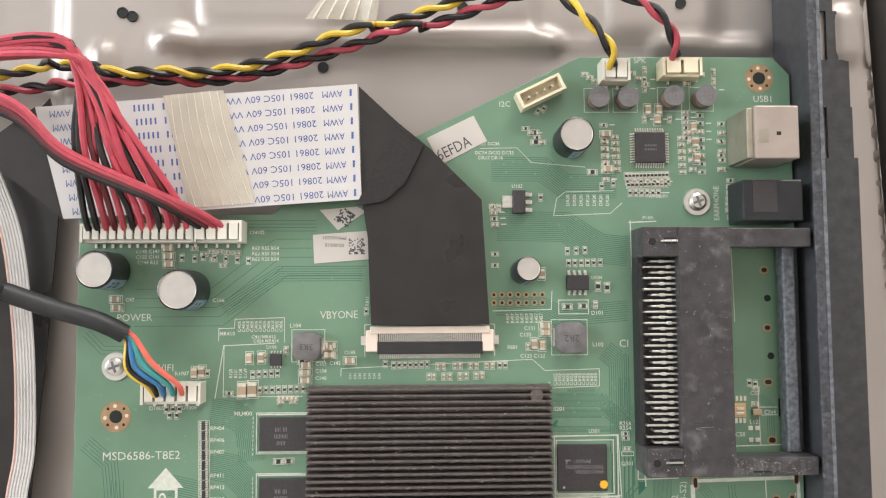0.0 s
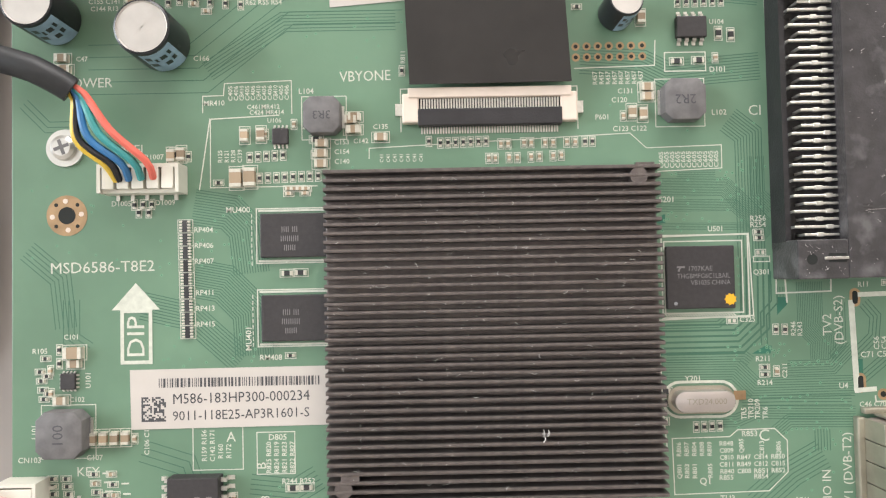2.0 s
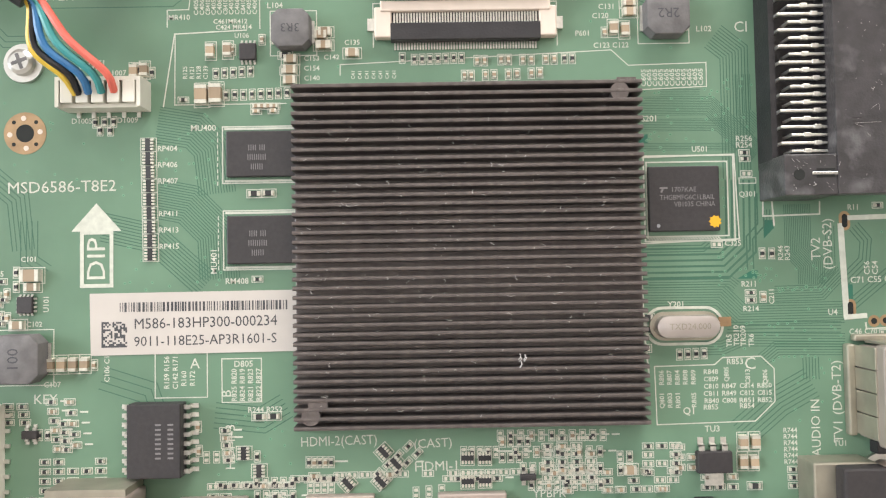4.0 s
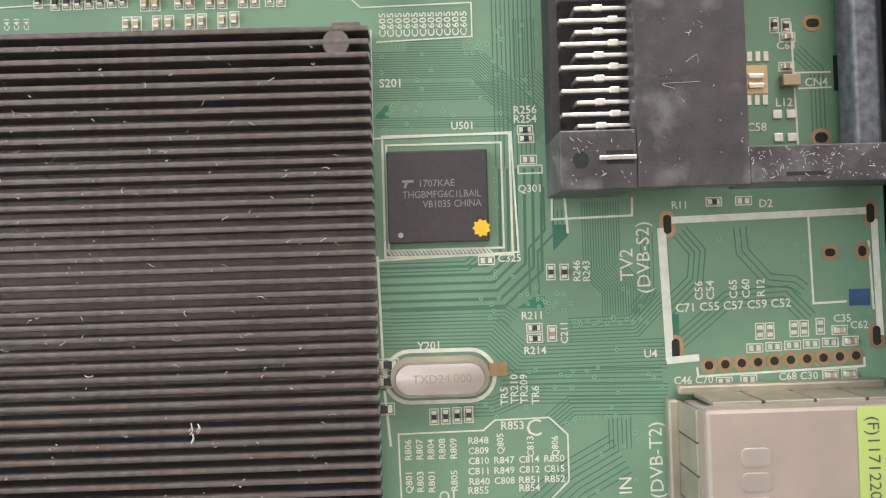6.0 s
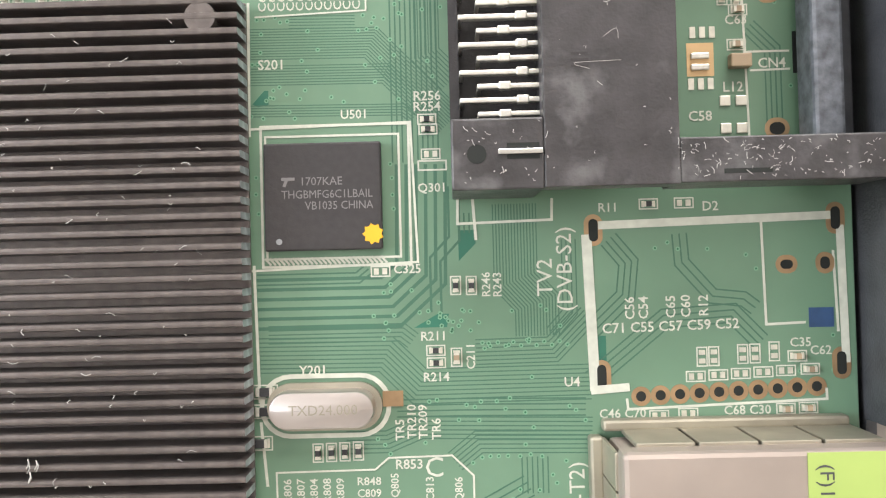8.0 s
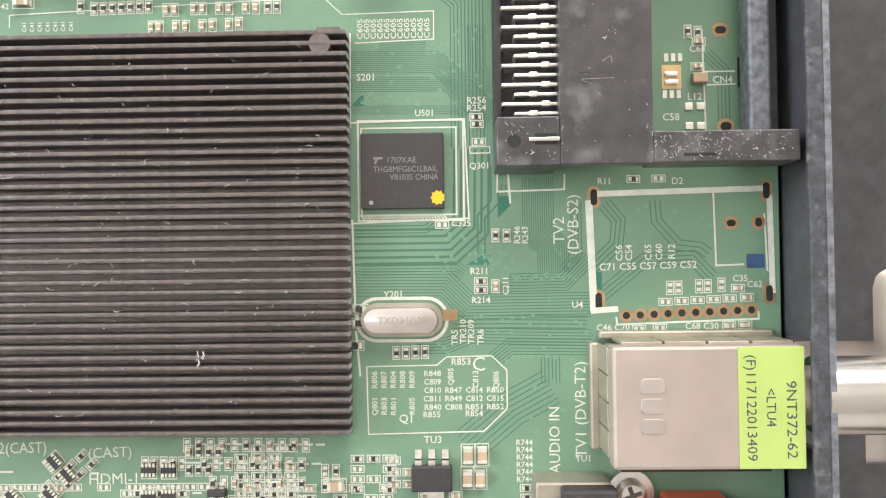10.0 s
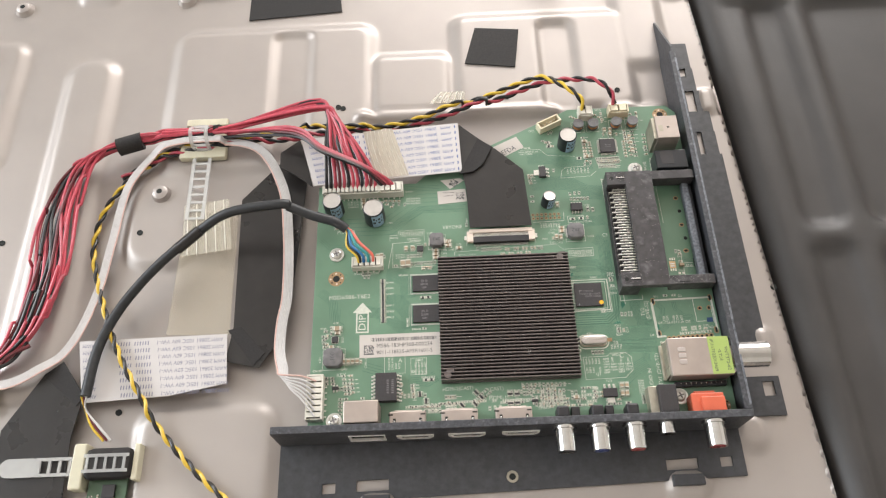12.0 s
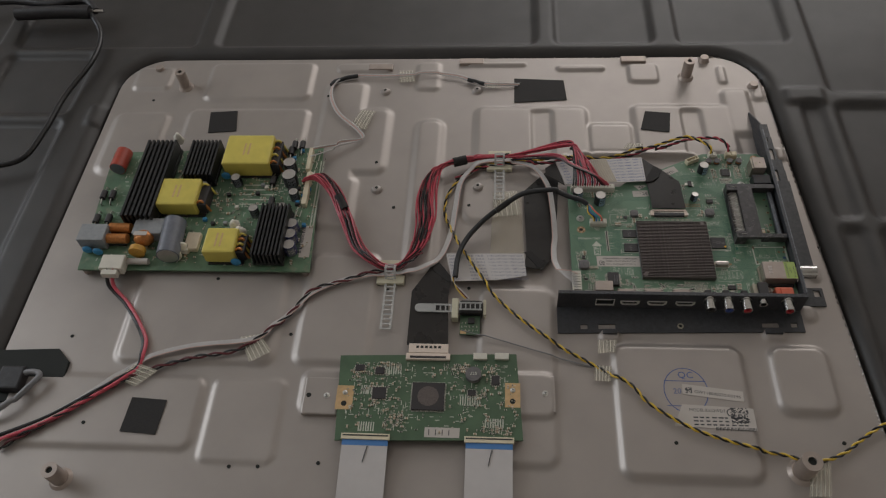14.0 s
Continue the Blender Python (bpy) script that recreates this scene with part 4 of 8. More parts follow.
for x, y in ((52.08, -2.44), (3.22, -52.2)):
    bm = cyl(bmesh.new(), x, y, 12.2, 14.12, 1.45, 24)
    bx(bm, x - 0.4, y + 1.3, 13, x + 2.6, y + 2.2, 14.05)
    part("push_pin", bm, SINK, sink, "black push pin head")
ic("main_processor", 14, -42, 42, -14, 0.65)
bm = bmesh.new()
rnd = random.Random(5)
for k in range(230):
    x, y = rnd.uniform(HX0 + 1, HX1 - 4), rnd.uniform(HY0 + 2, HY1 - 2)
    y = HY0 + (round((y - HY0) / fin_pitch) + rnd.choice((-0.12, 0.35, 0.5))) * fin_pitch
    a, l = rnd.uniform(0, 6.3), rnd.choice((0.15, 0.25, 0.35, 0.5, 0.9))
    p0 = Vector((x, y, 14.24))
    p1 = p0 + Vector((math.cos(a) * l, math.sin(a) * l * 0.7, rnd.uniform(0, 0.2)))
    mid = (p0 + p1) / 2 + Vector((math.sin(a) * 0.18, math.cos(a) * 0.18, 0.1))
    tube(bm, spline([p0, mid, p1], 0.25), rnd.uniform(0.022, 0.045), 4)
x, y = 35.77, -44.7
for k in range(7):
    p0 = Vector((x + rnd.uniform(-0.6, 0.6), y + rnd.uniform(-0.7, 0.7), 14.25))
    tube(bm, spline([p0, p0 + Vector((0.35, 0.5, 0.2)), p0 + Vector((0.2, 0.9, 0.1))], 0.3), 0.06, 4)
part("lint", bm, LINT, sink, "pale dust and lint specks", kind="stuff")

# flash memory chip beside the sink, and two memory chips under its edge
u = ic("flash_chip", 57.03, -14.01, 68.39, -24.44, 1.15, label="black flash memory chip with a yellow paint dot")
X0, Y0 = 57.03, -14.01
X1, Y1 = 68.39, -24.44
for text, cx, cy, wide in (("1707KAE", 62.6, -17.8, 3.9), ("THGBMFG6C1LBAIL", 63.15, -19.05, 8.8), ("VB1035 CHINA", 64.3, -20.15, 6.6)):
    part("chip_marking", lettering(text, cx, cy, Z + 1.19, 0.78, 0, "CENTER", wide), CHIP_INK, u)
bm = bmesh.new()
stroke(bm, [(58.9, -17.5), (59.9, -17.5)], 0.3, Z + 1.19)
stroke(bm, [(59.2, -17.75), (59.05, -18.1)], 0.3, Z + 1.194)
part("maker_mark", bm, CHIP_INK, u)
x, y = 67.52, -22.96
bm = bmesh.new()
pts = [(x + (1.05 if k % 2 else 0.8) * math.cos(k * math.pi / 9), y + (1.05 if k % 2 else 0.8) * math.sin(k * math.pi / 9)) for k in range(18)]
slab(bm, pts, Z + 1.13, Z + 1.2)
part("paint_dot", bm, DOT, u, "yellow paint dot")
x, y = 58.43, -23.54
part("pin_one_dimple", cyl(bmesh.new(), x, y, Z + 1.12, Z + 1.17, 0.3, 14), GREY_CAP, u)
frame_rect(0.22, 57, -13.19, 70.08, -25.21)
frame_rect(0.25, 56.57, -12.17, 71.07, -25.96)
for k in range(26):
    x = X0 + (X1 - X0) * k / 25
    line(0.22, x - 0.2, Y1 - 0.75, x + 0.25, Y1 - 1.25)
vias(69.23, -16.13, 69.36, -17.5, 69.38, -19.15, 69.45, -20.52, 56.03, -17.14, 55.99, -18.79, 56.23, -20.71)
for name, c in (("memory_chip", (-10.36, -7.26, 2.72, -14.59)), ("memory_chip", (-10.31, -20.82, 2.54, -28.47))):
    m_ = ic(name, *c, 1.1, legs_x=0, label="black memory chip partly under the heat sink")
    mark(m_, ("IIIIII", "IIIIIIIII", "III IIII"), min(c[0], c[2]) + 4.9, (c[1] + c[3]) / 2 - 2.0, Z + 1.14, 0.95, 180)
    frame_rect(0.2, c[0] - 0.8, c[1] + 0.9, c[2], c[3] - 0.9)
    stroke(silk, [(c[0] - 0.3, c[1] + 0.55), (c[2], c[1] + 0.55)], 0.35, print_z())
    stroke(silk, [(c[0] - 0.3, c[3] - 0.55), (c[2], c[3] - 0.55)], 0.35, print_z())
    for k in range(9):
        stroke(silk, [(c[0] - 1.6, c[1] - k * 1.0), (c[0] - 1.6, c[1] - k * 1.0 - 0.5)], 0.15, print_z())

# crystal
x, y = 62.37, -39.56
bm = slab(bmesh.new(), round_rect(x - 5.6, y - 2.3, x + 5.6, y + 2.3, 2.28), Z + 0.1, Z + 0.6)
crystal = part("quartz_crystal", bm, TIN_DULL, board, "silver quartz crystal can", smooth=True)
part("can", slab(bmesh.new(), round_rect(x - 5.0, y - 1.75, x + 5.0, y + 1.75, 1.74, 10), Z + 0.6, Z + 2.7, 0.35), CAN, crystal, smooth=True)
part("can_marking", lettering("TXD24.000", x + 0.2, y, Z + 2.73, 0.95, 0, "CENTER"), TIN_DULL, crystal)
stroke(silk, round_rect(x - 6.2, y - 2.9, x + 6.2, y + 2.9, 2.8), 0.45, print_z(), True)
part("crystal_lead", box(x + 5.6, y - 0.2, Z, x + 7.6, y + 1.3, Z + 0.12), COPPER, board, "bare copper land by the crystal")

# wide ribbon connector
vx0, vx1, vy = 13.6, 42.8, 10.2
vb = part("ribbon_connector", box(vx0 + 2.6, vy - 3.4, Z + 0.2, vx1 - 2.6, vy - 0.6, Z + 2.0, 0.15), PLASTIC_BLACK, board, "cream and black flat ribbon connector")
part("locking_lever", box(vx0 + 1.0, vy + 1.2, Z + 1.1, vx1 - 1.0, vy + 2.9, Z + 2.2, 0.2), PINK_CREAM, vb, "cream locking lever")
part("slot_bed", box(vx0 + 2.4, vy - 0.7, Z + 0.2, vx1 - 2.4, vy + 1.3, Z + 1.2), PLASTIC_BLACK, vb)
for s, x in ((1, vx0), (-1, vx1)):
    part("end_block", box(x, vy - 2.9, Z, x + s * 2.8, vy + 2.0, Z + 1.9, 0.25), PINK_CREAM, vb)
    part("fixing_tab", box(x - s * 1.2, vy - 1.4, Z, x + s * 0.2, vy + 0.6, Z + 0.5), SOLDER, vb)
bm, bm2 = bmesh.new(), bmesh.new()
for k in range(51):
    x = vx0 + 3.2 + (vx1 - vx0 - 6.4) * k / 50
    bx(bm, x - 0.13, vy - 0.6, Z + 1.2, x + 0.13, vy + 1.15, Z + 1.5)
    bx(bm2, x - 0.13, vy - 4.5, Z + 0.02, x + 0.13, vy - 3.35, Z + 0.3)
part("contact_comb", bm, SOLDER, vb)
part("solder_comb", bm2, SOLDER, vb)
line(0.18, vx0 - 0.3, vy - 4.0, vx0 - 0.3, vy + 3.2, vx1 + 0.3, vy + 3.2, vx1 + 0.3, vy - 4.0)

# inductors
inductor(0.4, 8.74, 6.1, 3.2, "3R3", 180)
inductor(60.4, 10.26, 6.9, 3.2, "2R2", 180)
inductor(-42.59, -42.76, 7.6, 3.6, "100", 90)
for x, y in ((67.64, 65.77), (74.5, 65.78), (85.09, 66.06), (92.66, 66.07)):
    drum(x, y, 2.45)

# electrolytic capacitors
electrolytic(-44.26, 25.98, 4.2, 10.0)
electrolytic(-26.36, 21.53, 4.5, 10.0, stripe=SLEEVE_BLUE)
electrolytic(61.14, 55.85, 4.0, 9.0)
electrolytic(49.64, 25.28, 2.9, 6.5, tilt=(-6, 6))

# audio amplifier and other chips
X0, Y0 = 76.47, 57.99
X1, Y1 = 83.5, 50.77
a_ = ic("amplifier_chip", X0, Y0, X1, Y1, 1.2, 12, 12, "square black amplifier chip with fine legs", leg=1.1)
mark(a_, ("=", "="), (X0 + X1) / 2, (Y0 + Y1) / 2 + 0.4, Z + 1.23, 0.6)
u = ic("regulator", 47.51, 44.31, 50.47, 38.9, 1.6, 0, 3, "black voltage regulator with three legs", leg=1.7, sides="R")
X2, Y2 = 45.21, 40.35
X3, Y3 = 47.88, 43.12
part("heat_tab", box(X2, Y2, Z, X3, Y3, Z + 0.5), SOLDER, u)
ic("serial_chip", 59.84, 24.58, 64.89, 21.04, 1.5, 4, 0, "small eight leg chip", leg=1.1)
ic("switch_chip", -8.23, 7.02, -5.52, 4.31, 0.9, 4, 0, "tiny converter chip", leg=0.6)
ic("converter_chip", -43.65, -33.09, -41.14, -35.75, 0.9, 4, 4, "tiny square converter chip", leg=0.35)
u = ic("network_transformer", -25.4, -50.05, -17.08, -61.45, 3.2, 0, 8, "black network isolation transformer", leg=1.9)
mark(u, ("=", "="), -20.46, (-20.46, -55.74)[1], Z + 3.24, 1.2, 90)
u = ic("voltage_regulator", 63.49, -59.31, 69.02, -62.71, 1.6, 3, 0, "black regulator with three wide legs", leg=2.0, sides="T")
X0, Y0 = 64.92, -62.88
X1, Y1 = 67.86, -64.85
part("heat_tab", box(X0, Y1, Z, X1, Y0, Z + 0.5), SOLDER, u)
ic("small_transistor", 35.52, -62.42, 38.1, -63.42, 1.0, 2, 0, "tiny three leg transistor", leg=0.9)
ic("small_transistor", -42.79, -54.19, -40.29, -55.49, 1.0, 2, 0, "tiny three leg transistor", leg=0.9)

# screws and plated holes
screw(-42.89, 4.38)
screw(90.85, 41.57)
screw(-41.68, -67.9)
screw(93.12, -63.33)
plated_hole(-42.77, -6.9, 1.45, 3.4)
plated_hole(106.67, 71.13, 1.5, 3.4)
vias(102.06, 66.9, 101.21, 65.81, 103.04, 67.85)


# wire housings
def housing(name, x0, y0, x1, y1, h, n, material, label, along_x=True, open_side=-1):
    x0, x1, y0, y1 = min(x0, x1), max(x0, x1), min(y0, y1), max(y0, y1)
    bm = bmesh.new()
    t = 0.6
    bx(bm, x0, y0, Z, x1, y1, Z + 1.0)
    bx(bm, x0, y0, Z + 1.0, x0 + t, y1, Z + h)
    bx(bm, x1 - t, y0, Z + 1.0, x1, y1, Z + h)
    bx(bm, x0 + t, y1 - t, Z + 1.0, x1 - t, y1, Z + h)
    bx(bm, x0 + t, y0, Z + 1.0, x1 - t, y0 + t, Z + h * 0.8)
    c = part(name, bm, material, board, label)
    pins = bmesh.new()
    for k in range(n):
        bm = bmesh.new()
        f = (k + 0.5) / n
        if along_x:
            x, y = x0 + t + (x1 - x0 - 2 * t) * f, (y0 + y1) / 2
            w = (x1 - x0) / n * 0.36
            bx(bm, x - w, y0 + t, Z + 1, x + w, y1 - t, Z + h * 1.02, 0.12)
            bx(pins, x - 0.3, y0 - 0.9, Z + 0.03, x + 0.3, y0, Z + 0.4)
        else:
            x, y = (x0 + x1) / 2, y0 + t + (y1 - y0 - 2 * t) * f
            w = (y1 - y0) / n * 0.36
            bx(bm, x0 + t, y - w, Z + 1, x1 - t, y + w, Z + h * 1.02, 0.12)
            bx(pins, x1, y - 0.3, Z + 0.03, x1 + 0.9, y + 0.3, Z + 0.4)
        part("plug_cell", bm, material, c)
    part("solder_comb", pins, SOLDER, c)
    return c


housing("power_socket", -49.48, 36.38, -23.9, 32.2, 5.5, 13, PLASTIC_WHITE, "white thirteen way wire socket")
housing("power_socket", -24.86, 37.07, -13.76, 32.16, 5.5, 4, PLASTIC_WHITE, "white four way wire socket")
housing("wireless_socket", -35.86, 0.96, -22.62, -3.73, 4.5, 5, PLASTIC_WHITE, "white wireless module socket")
housing("key_socket", -52.36, -50.04, -45.79, -67.93, 4.5, 7, PLASTIC_WHITE, "white key and sensor socket", False)
housing("speaker_socket", 68.06, 74.32, 74.58, 69.25, 5.0, 2, PLASTIC_WHITE, "cream two way speaker socket")
housing("speaker_socket", 82.12, 74.62, 91.32, 70.35, 5.0, 2, PLASTIC_CREAM, "cream two way speaker socket")
x, y = 53.99, 66.95
i2c = part("service_header", bmesh.new(), PLASTIC_CREAM, board, "cream slanted service socket")
bm = bmesh.new()
for a0, b0, a1, b1, z1 in ((-4.9, -1.4, 4.9, 1.4, 1.2), (-5.6, -2, 5.6, -1.4, 4.2), (-5.6, 1.4, 5.6, 2, 4.2), (-5.6, -1.4, -4.9, 1.4, 4.2), (4.9, -1.4, 5.6, 1.4, 4.2)):
    bx(bm, a0, b0, Z, a1, b1, Z + z1)
bm.transform(Matrix.Translation((x, y, 0)) @ Matrix.Rotation(radians(26), 4, "Z"))
part("header_shroud", bm, PLASTIC_CREAM, i2c)
for k in range(4):
    a = -3.0 + 2.0 * k
    part("pin", box(x + a * 0.9 - 0.22, y + a * 0.44 - 0.22, Z + 0.8, x + a * 0.9 + 0.22, y + a * 0.44 + 0.22, Z + 3.6), SOLDER, i2c)

# card slot
SX0, SX1, SY0, SY1 = 75.2, 112.0, -19.8, 35.0
slot = part("card_slot", box(83.2, SY0 + 0.1, Z + 6.5, 94.8, SY1 - 0.1, Z + 9.2, 0.12), DUSTY_BLACK, board, "dusty black card slot with bright bent pins")
part("pin_bed", box(SX0 + 0.8, SY0 + 5, Z, 83.4, SY1 - 6, Z + 3.5), PLASTIC_BLACK, slot)
part("back_wall", box(SX0, SY0 + 5, Z, SX0 + 0.9, SY1 - 6, Z + 5.2), PLASTIC_BLACK, slot)
part("body_side", box(83.3, SY0 + 2, Z, 84.4, SY1 - 2, Z + 6.6), PLASTIC_BLACK, slot)
for y0, y1 in ((SY0, SY0 + 6.2), (SY1 - 6.7, SY1)):
    e = part("end_block", box(SX0, y0, Z, 83.2, y1, Z + 9.15, 0.2), DUSTY_BLACK, slot)
    part("peg_hole", cyl(bmesh.new(), SX0 + 2.2, (y0 + y1) / 2, Z + 9.0, Z + 9.19, 0.85, 16), HOLE_SHADE, e)
    part("slot_recess", box(SX0 + 4.8, (y0 + y1) / 2 - 0.5, Z + 9.0, SX0 + 7.6, (y0 + y1) / 2 + 0.9, Z + 9.19), HOLE_SHADE, e)
    part("bright_latch", box(SX0 + 4.0, (y0 + y1) / 2 - 0.1, Z + 9.05, SX0 + 7.9, (y0 + y1) / 2 + 0.4, Z + 9.45, 0.1), CHROME, e)
part("guide_arm", box(94.8, SY0 + 0.2, Z + 3, SX1 + 1.0, SY0 + 4.1, Z + 9.12, 0.15), DUSTY_BLACK, slot)
part("guide_arm", box(94.8, SY1 - 4.6, Z + 3, SX1 + 1.0, SY1 - 0.4, Z + 9.12, 0.15), DUSTY_BLACK, slot)
part("arm_slit", box(98.5, SY0 + 0.9, Z + 9.05, 102.6, SY0 + 1.3, Z + 9.16), HOLE_SHADE, slot)
part("moulded_mark", lettering("III", 86.5, SY0 + 11, Z + 9.23, 1.5, 90, "CENTER"), CHIP, slot)
N_PIN = 34
for k in range(N_PIN):
    y = -14.0 + 41.4 * k / (N_PIN - 1)
    long = k % 2 == 0
    x0 = SX0 + (0.9 if long else 2.5)
    bx(bm_pin := bmesh.new(), x0, y - 0.22, Z + 5.7, 83.3, y + 0.22, Z + 6.5, 0.1)
    bx(bm_pin, x0, y - 0.2, Z + 1.6, x0 + 0.35, y + 0.2, Z + 5.9)
    bx(bm_pin, 79.6 + 1.6 * long, y - 0.36, Z + 6.0, 80.7 + 1.6 * long, y + 0.36, Z + 6.75, 0.12)
    bm = bm_pin
    part("pin", bm, SOLDER, slot)
bm = bmesh.new()
rnd = random.Random(9)
for k in range(260):
    x, y = rnd.uniform(76, 112), rnd.uniform(SY0 + 1.5, SY1 - 1)
    if x > 94.5:
        y = rnd.uniform(SY0 + 0.6, SY0 + 3.8)
    if x < 84:
        y = rnd.choice((rnd.uniform(SY0 + 0.4, SY0 + 6), rnd.uniform(SY1 - 6, SY1 - 0.4)))
    a, l = rnd.uniform(0, 6.3), rnd.choice((0.1, 0.15, 0.2, 0.3, 0.6))
    zt = Z + (9.24 if x < 94.8 else 9.16)
    p0 = Vector((x, y, zt))
    p1 = p0 + Vector((math.cos(a) * l, math.sin(a) * l, 0.05))
    tube(bm, spline([p0, (p0 + p1) / 2 + Vector((rnd.uniform(-.12, .12), rnd.uniform(-.12, .12), 0.05)), p1], 0.3), rnd.uniform(0.012, 0.032), 4)
for k in range(2):
    p0 = Vector((rnd.uniform(84, 92), SY0 + 9 + rnd.uniform(-3, 6), Z + 9.25))
    tube(bm, spline([p0, p0 + Vector((rnd.uniform(-2, 2), rnd.uniform(-3, 3), 0.3)), p0 + Vector((rnd.uniform(-4, 4), rnd.uniform(-5, 5), 0.05))], 0.4), 0.018, 4)
part("lint", bm, LINT, slot, "pale dust fibres", kind="stuff")

# tuner can
TX0, TX1, TY0, TY1 = 89.6, 112.4, -57.4, -43.0
tuner = part("tuner_can", box(TX0, TY0, Z + 0.6, TX1, TY1, Z + 9.0, 0.4), TIN, board, "silver tuner can with a lime green sticker")
part("can_lid", box(TX0 - 0.5, TY0 - 0.5, Z + 6.6, TX1 + 0.4, TY1 + 0.5, Z + 9.35, 0.5), TIN, tuner)
for k in range(4):
    bm = bmesh.new()
    bx(bm, TX0 - 0.75, TY0 + 0.6 + k * 3.5, Z + 1.0, TX0 - 0.35, TY0 + 3.95 + k * 3.5, Z + 7.2, 0.1)
    part("lid_clip", bm, TIN_DULL, tuner, "dull folded lid clip")
    bm = bmesh.new()
    bx(bm, TX0 + 1.2 + k * 5.5, TY1 + 0.35, Z + 1.0, TX0 + 6.4 + k * 5.5, TY1 + 0.8, Z + 7.0, 0.1)
    part("lid_clip", bm, TIN_DULL, tuner, "dull folded lid clip")
part("soldered_rim", box(TX0 - 1.9, TY0 + 0.2, Z, TX0 - 0.6, TY1 + 0.2, Z + 1.6, 0.3), TIN_DULL, tuner)
part("soldered_rim", box(TX0 - 0.6, TY1 + 0.6, Z, TX1, TY1 + 1.7, Z + 1.4, 0.3), TIN_DULL, tuner)
st = part("sticker", box(TX0 + 15.0, TY0 - 0.3, Z + 9.37, TX1 + 0.3, TY1 + 0.3, Z + 9.47), LIME, tuner, "lime green printed sticker")
bm = bmesh.new()
join(bm, lettering("9NT372-62", TX1 - 1.4, (TY0 + TY1) / 2 - 1.5, Z + 9.5, 1.25, -90, "CENTER", 9.5))
join(bm, lettering("<LTU4", TX1 - 3.9, (TY0 + TY1) / 2, Z + 9.5, 1.15, -90, "CENTER"))
join(bm, lettering("(F)117122013409", TX1 - 6.3, (TY0 + TY1) / 2, Z + 9.5, 1.2, -90, "CENTER", 13))
part("sticker_print", bm, INK, st)
for k in range(3):
    part("embossed_mark", slab(bmesh.new(), round_rect(TX0 + 3.0, TY0 + 4.0 + k * 2.5, TX0 + 6.0, TY0 + 5.9 + k * 2.5, 0.6), Z + 9.3, Z + 9.5, 0.08), CAN, tuner)
part("pin_strip", box(TX0 + 2, TY0 - 2.6, Z, TX1 - 1, TY0 - 0.8, Z + 2.2), PLASTIC_BLACK, tuner)
for k in range(10):
    part("pin", cyl(bmesh.new(), TX0 + 4 + k * 1.95, TY0 - 1.7, Z + 2.2, Z + 2.9, 0.3, 10), CHROME, tuner)
part("aerial_neck", cyl(bmesh.new(), -49.4, 15.5, TX1 + 0.4, 116.0, 3.8, 24, axis="X"), TIN, tuner, smooth=True)

# usb and earphone sockets
UX0, UY0 = 99.87, 49.65
UX1, UY1 = 109.74, 61.51
usb = part("usb_socket", box(UX0, UY0, Z, UX1, UY1, Z + 12.2, 0.3), TIN, board, "tall tin plated usb socket")
part("rear_cover", box(UX0 - 1.4, UY0 + 0.3, Z, UX0, UY1 - 0.3, Z + 11.2, 0.2), TIN_DULL, usb)
part("spring_slot", box(UX0 + 1.0, UY0 + 3.5, Z + 12.18, UX0 + 3.0, UY0 + 6.6, Z + 12.24), TIN_DULL, usb)
part("spring_slot", box(UX0 + 4.8, UY0 + 5.2, Z + 12.18, UX0 + 5.8, UY0 + 6.0, Z + 12.24), HOLE_SHADE, usb)
ear = part("earphone_socket", box(98.2, 36.2, Z, 112.0, 45.6, Z + 8.6, 0.4), SLEEVE_BLACK, board, "black earphone socket")
part("socket_front", box(100.5, 38.2, Z + 8.58, 106.0, 45.2, Z + 8.72), CHIP, ear)

# metal shields of the video sockets and the network jack, seen from above
for x in HDMI_X:
    h_ = part("socket_shield", box(x - 7.0, BY + 2.0, Z + 0.2, x + 7.0, BY + 7.2, Z + 5.6, 0.4), TIN, board, "tin plated video socket shell")
    bm = bmesh.new()
    for s in (-1, 1):
        bx(bm, x + s * 5.0 - 0.55, BY + 2.4, Z + 5.6, x + s * 5.0 + 0.55, BY + 4.4, Z + 5.7)
        bx(bm, x + s * 6.2 - 1.2, BY + 5.6, Z + 5.6, x + s * 6.2 + 0.6, BY + 6.1, Z + 5.7)
    # black plates on the shell paint the shade of its cut-outs
    part("spring_cutout", bm, HOLE_SHADE, h_, kind="stuff")
    bm = bmesh.new()
    for s in (-1, 1):
        bx(bm, x + s * 5.0 - 0.35, BY + 2.5, Z + 5.7, x + s * 5.0 + 0.35, BY + 3.6, Z + 6.0, 0.1)
    part("spring_tongue", bm, CHROME, h_, kind="stuff")
    part("lower_flange", box(x - 5.4, BY + 7.2, Z, x + 5.4, BY + 8.6, Z + 1.8, 0.3), TIN, h_)
lj = part("network_jack", box(LAN_X - 6.6, BY + 2.2, Z + 0.2, LAN_X + 6.6, -63.0, Z + 10.8, 0.4), TIN, board, "tin plated network jack shell")
part("jack_back", box(LAN_X - 6.0, -63.0, Z, LAN_X + 6.0, -61.9, Z + 7), TIN_DULL, lj)
for x in RCA_X:
    part("jack_body", box(x - 2.4, BY + 2.0, Z, x + 2.4, BY + 6.6, Z + 7.2, 0.8), PLASTIC_BLACK, board, "black phono jack body")
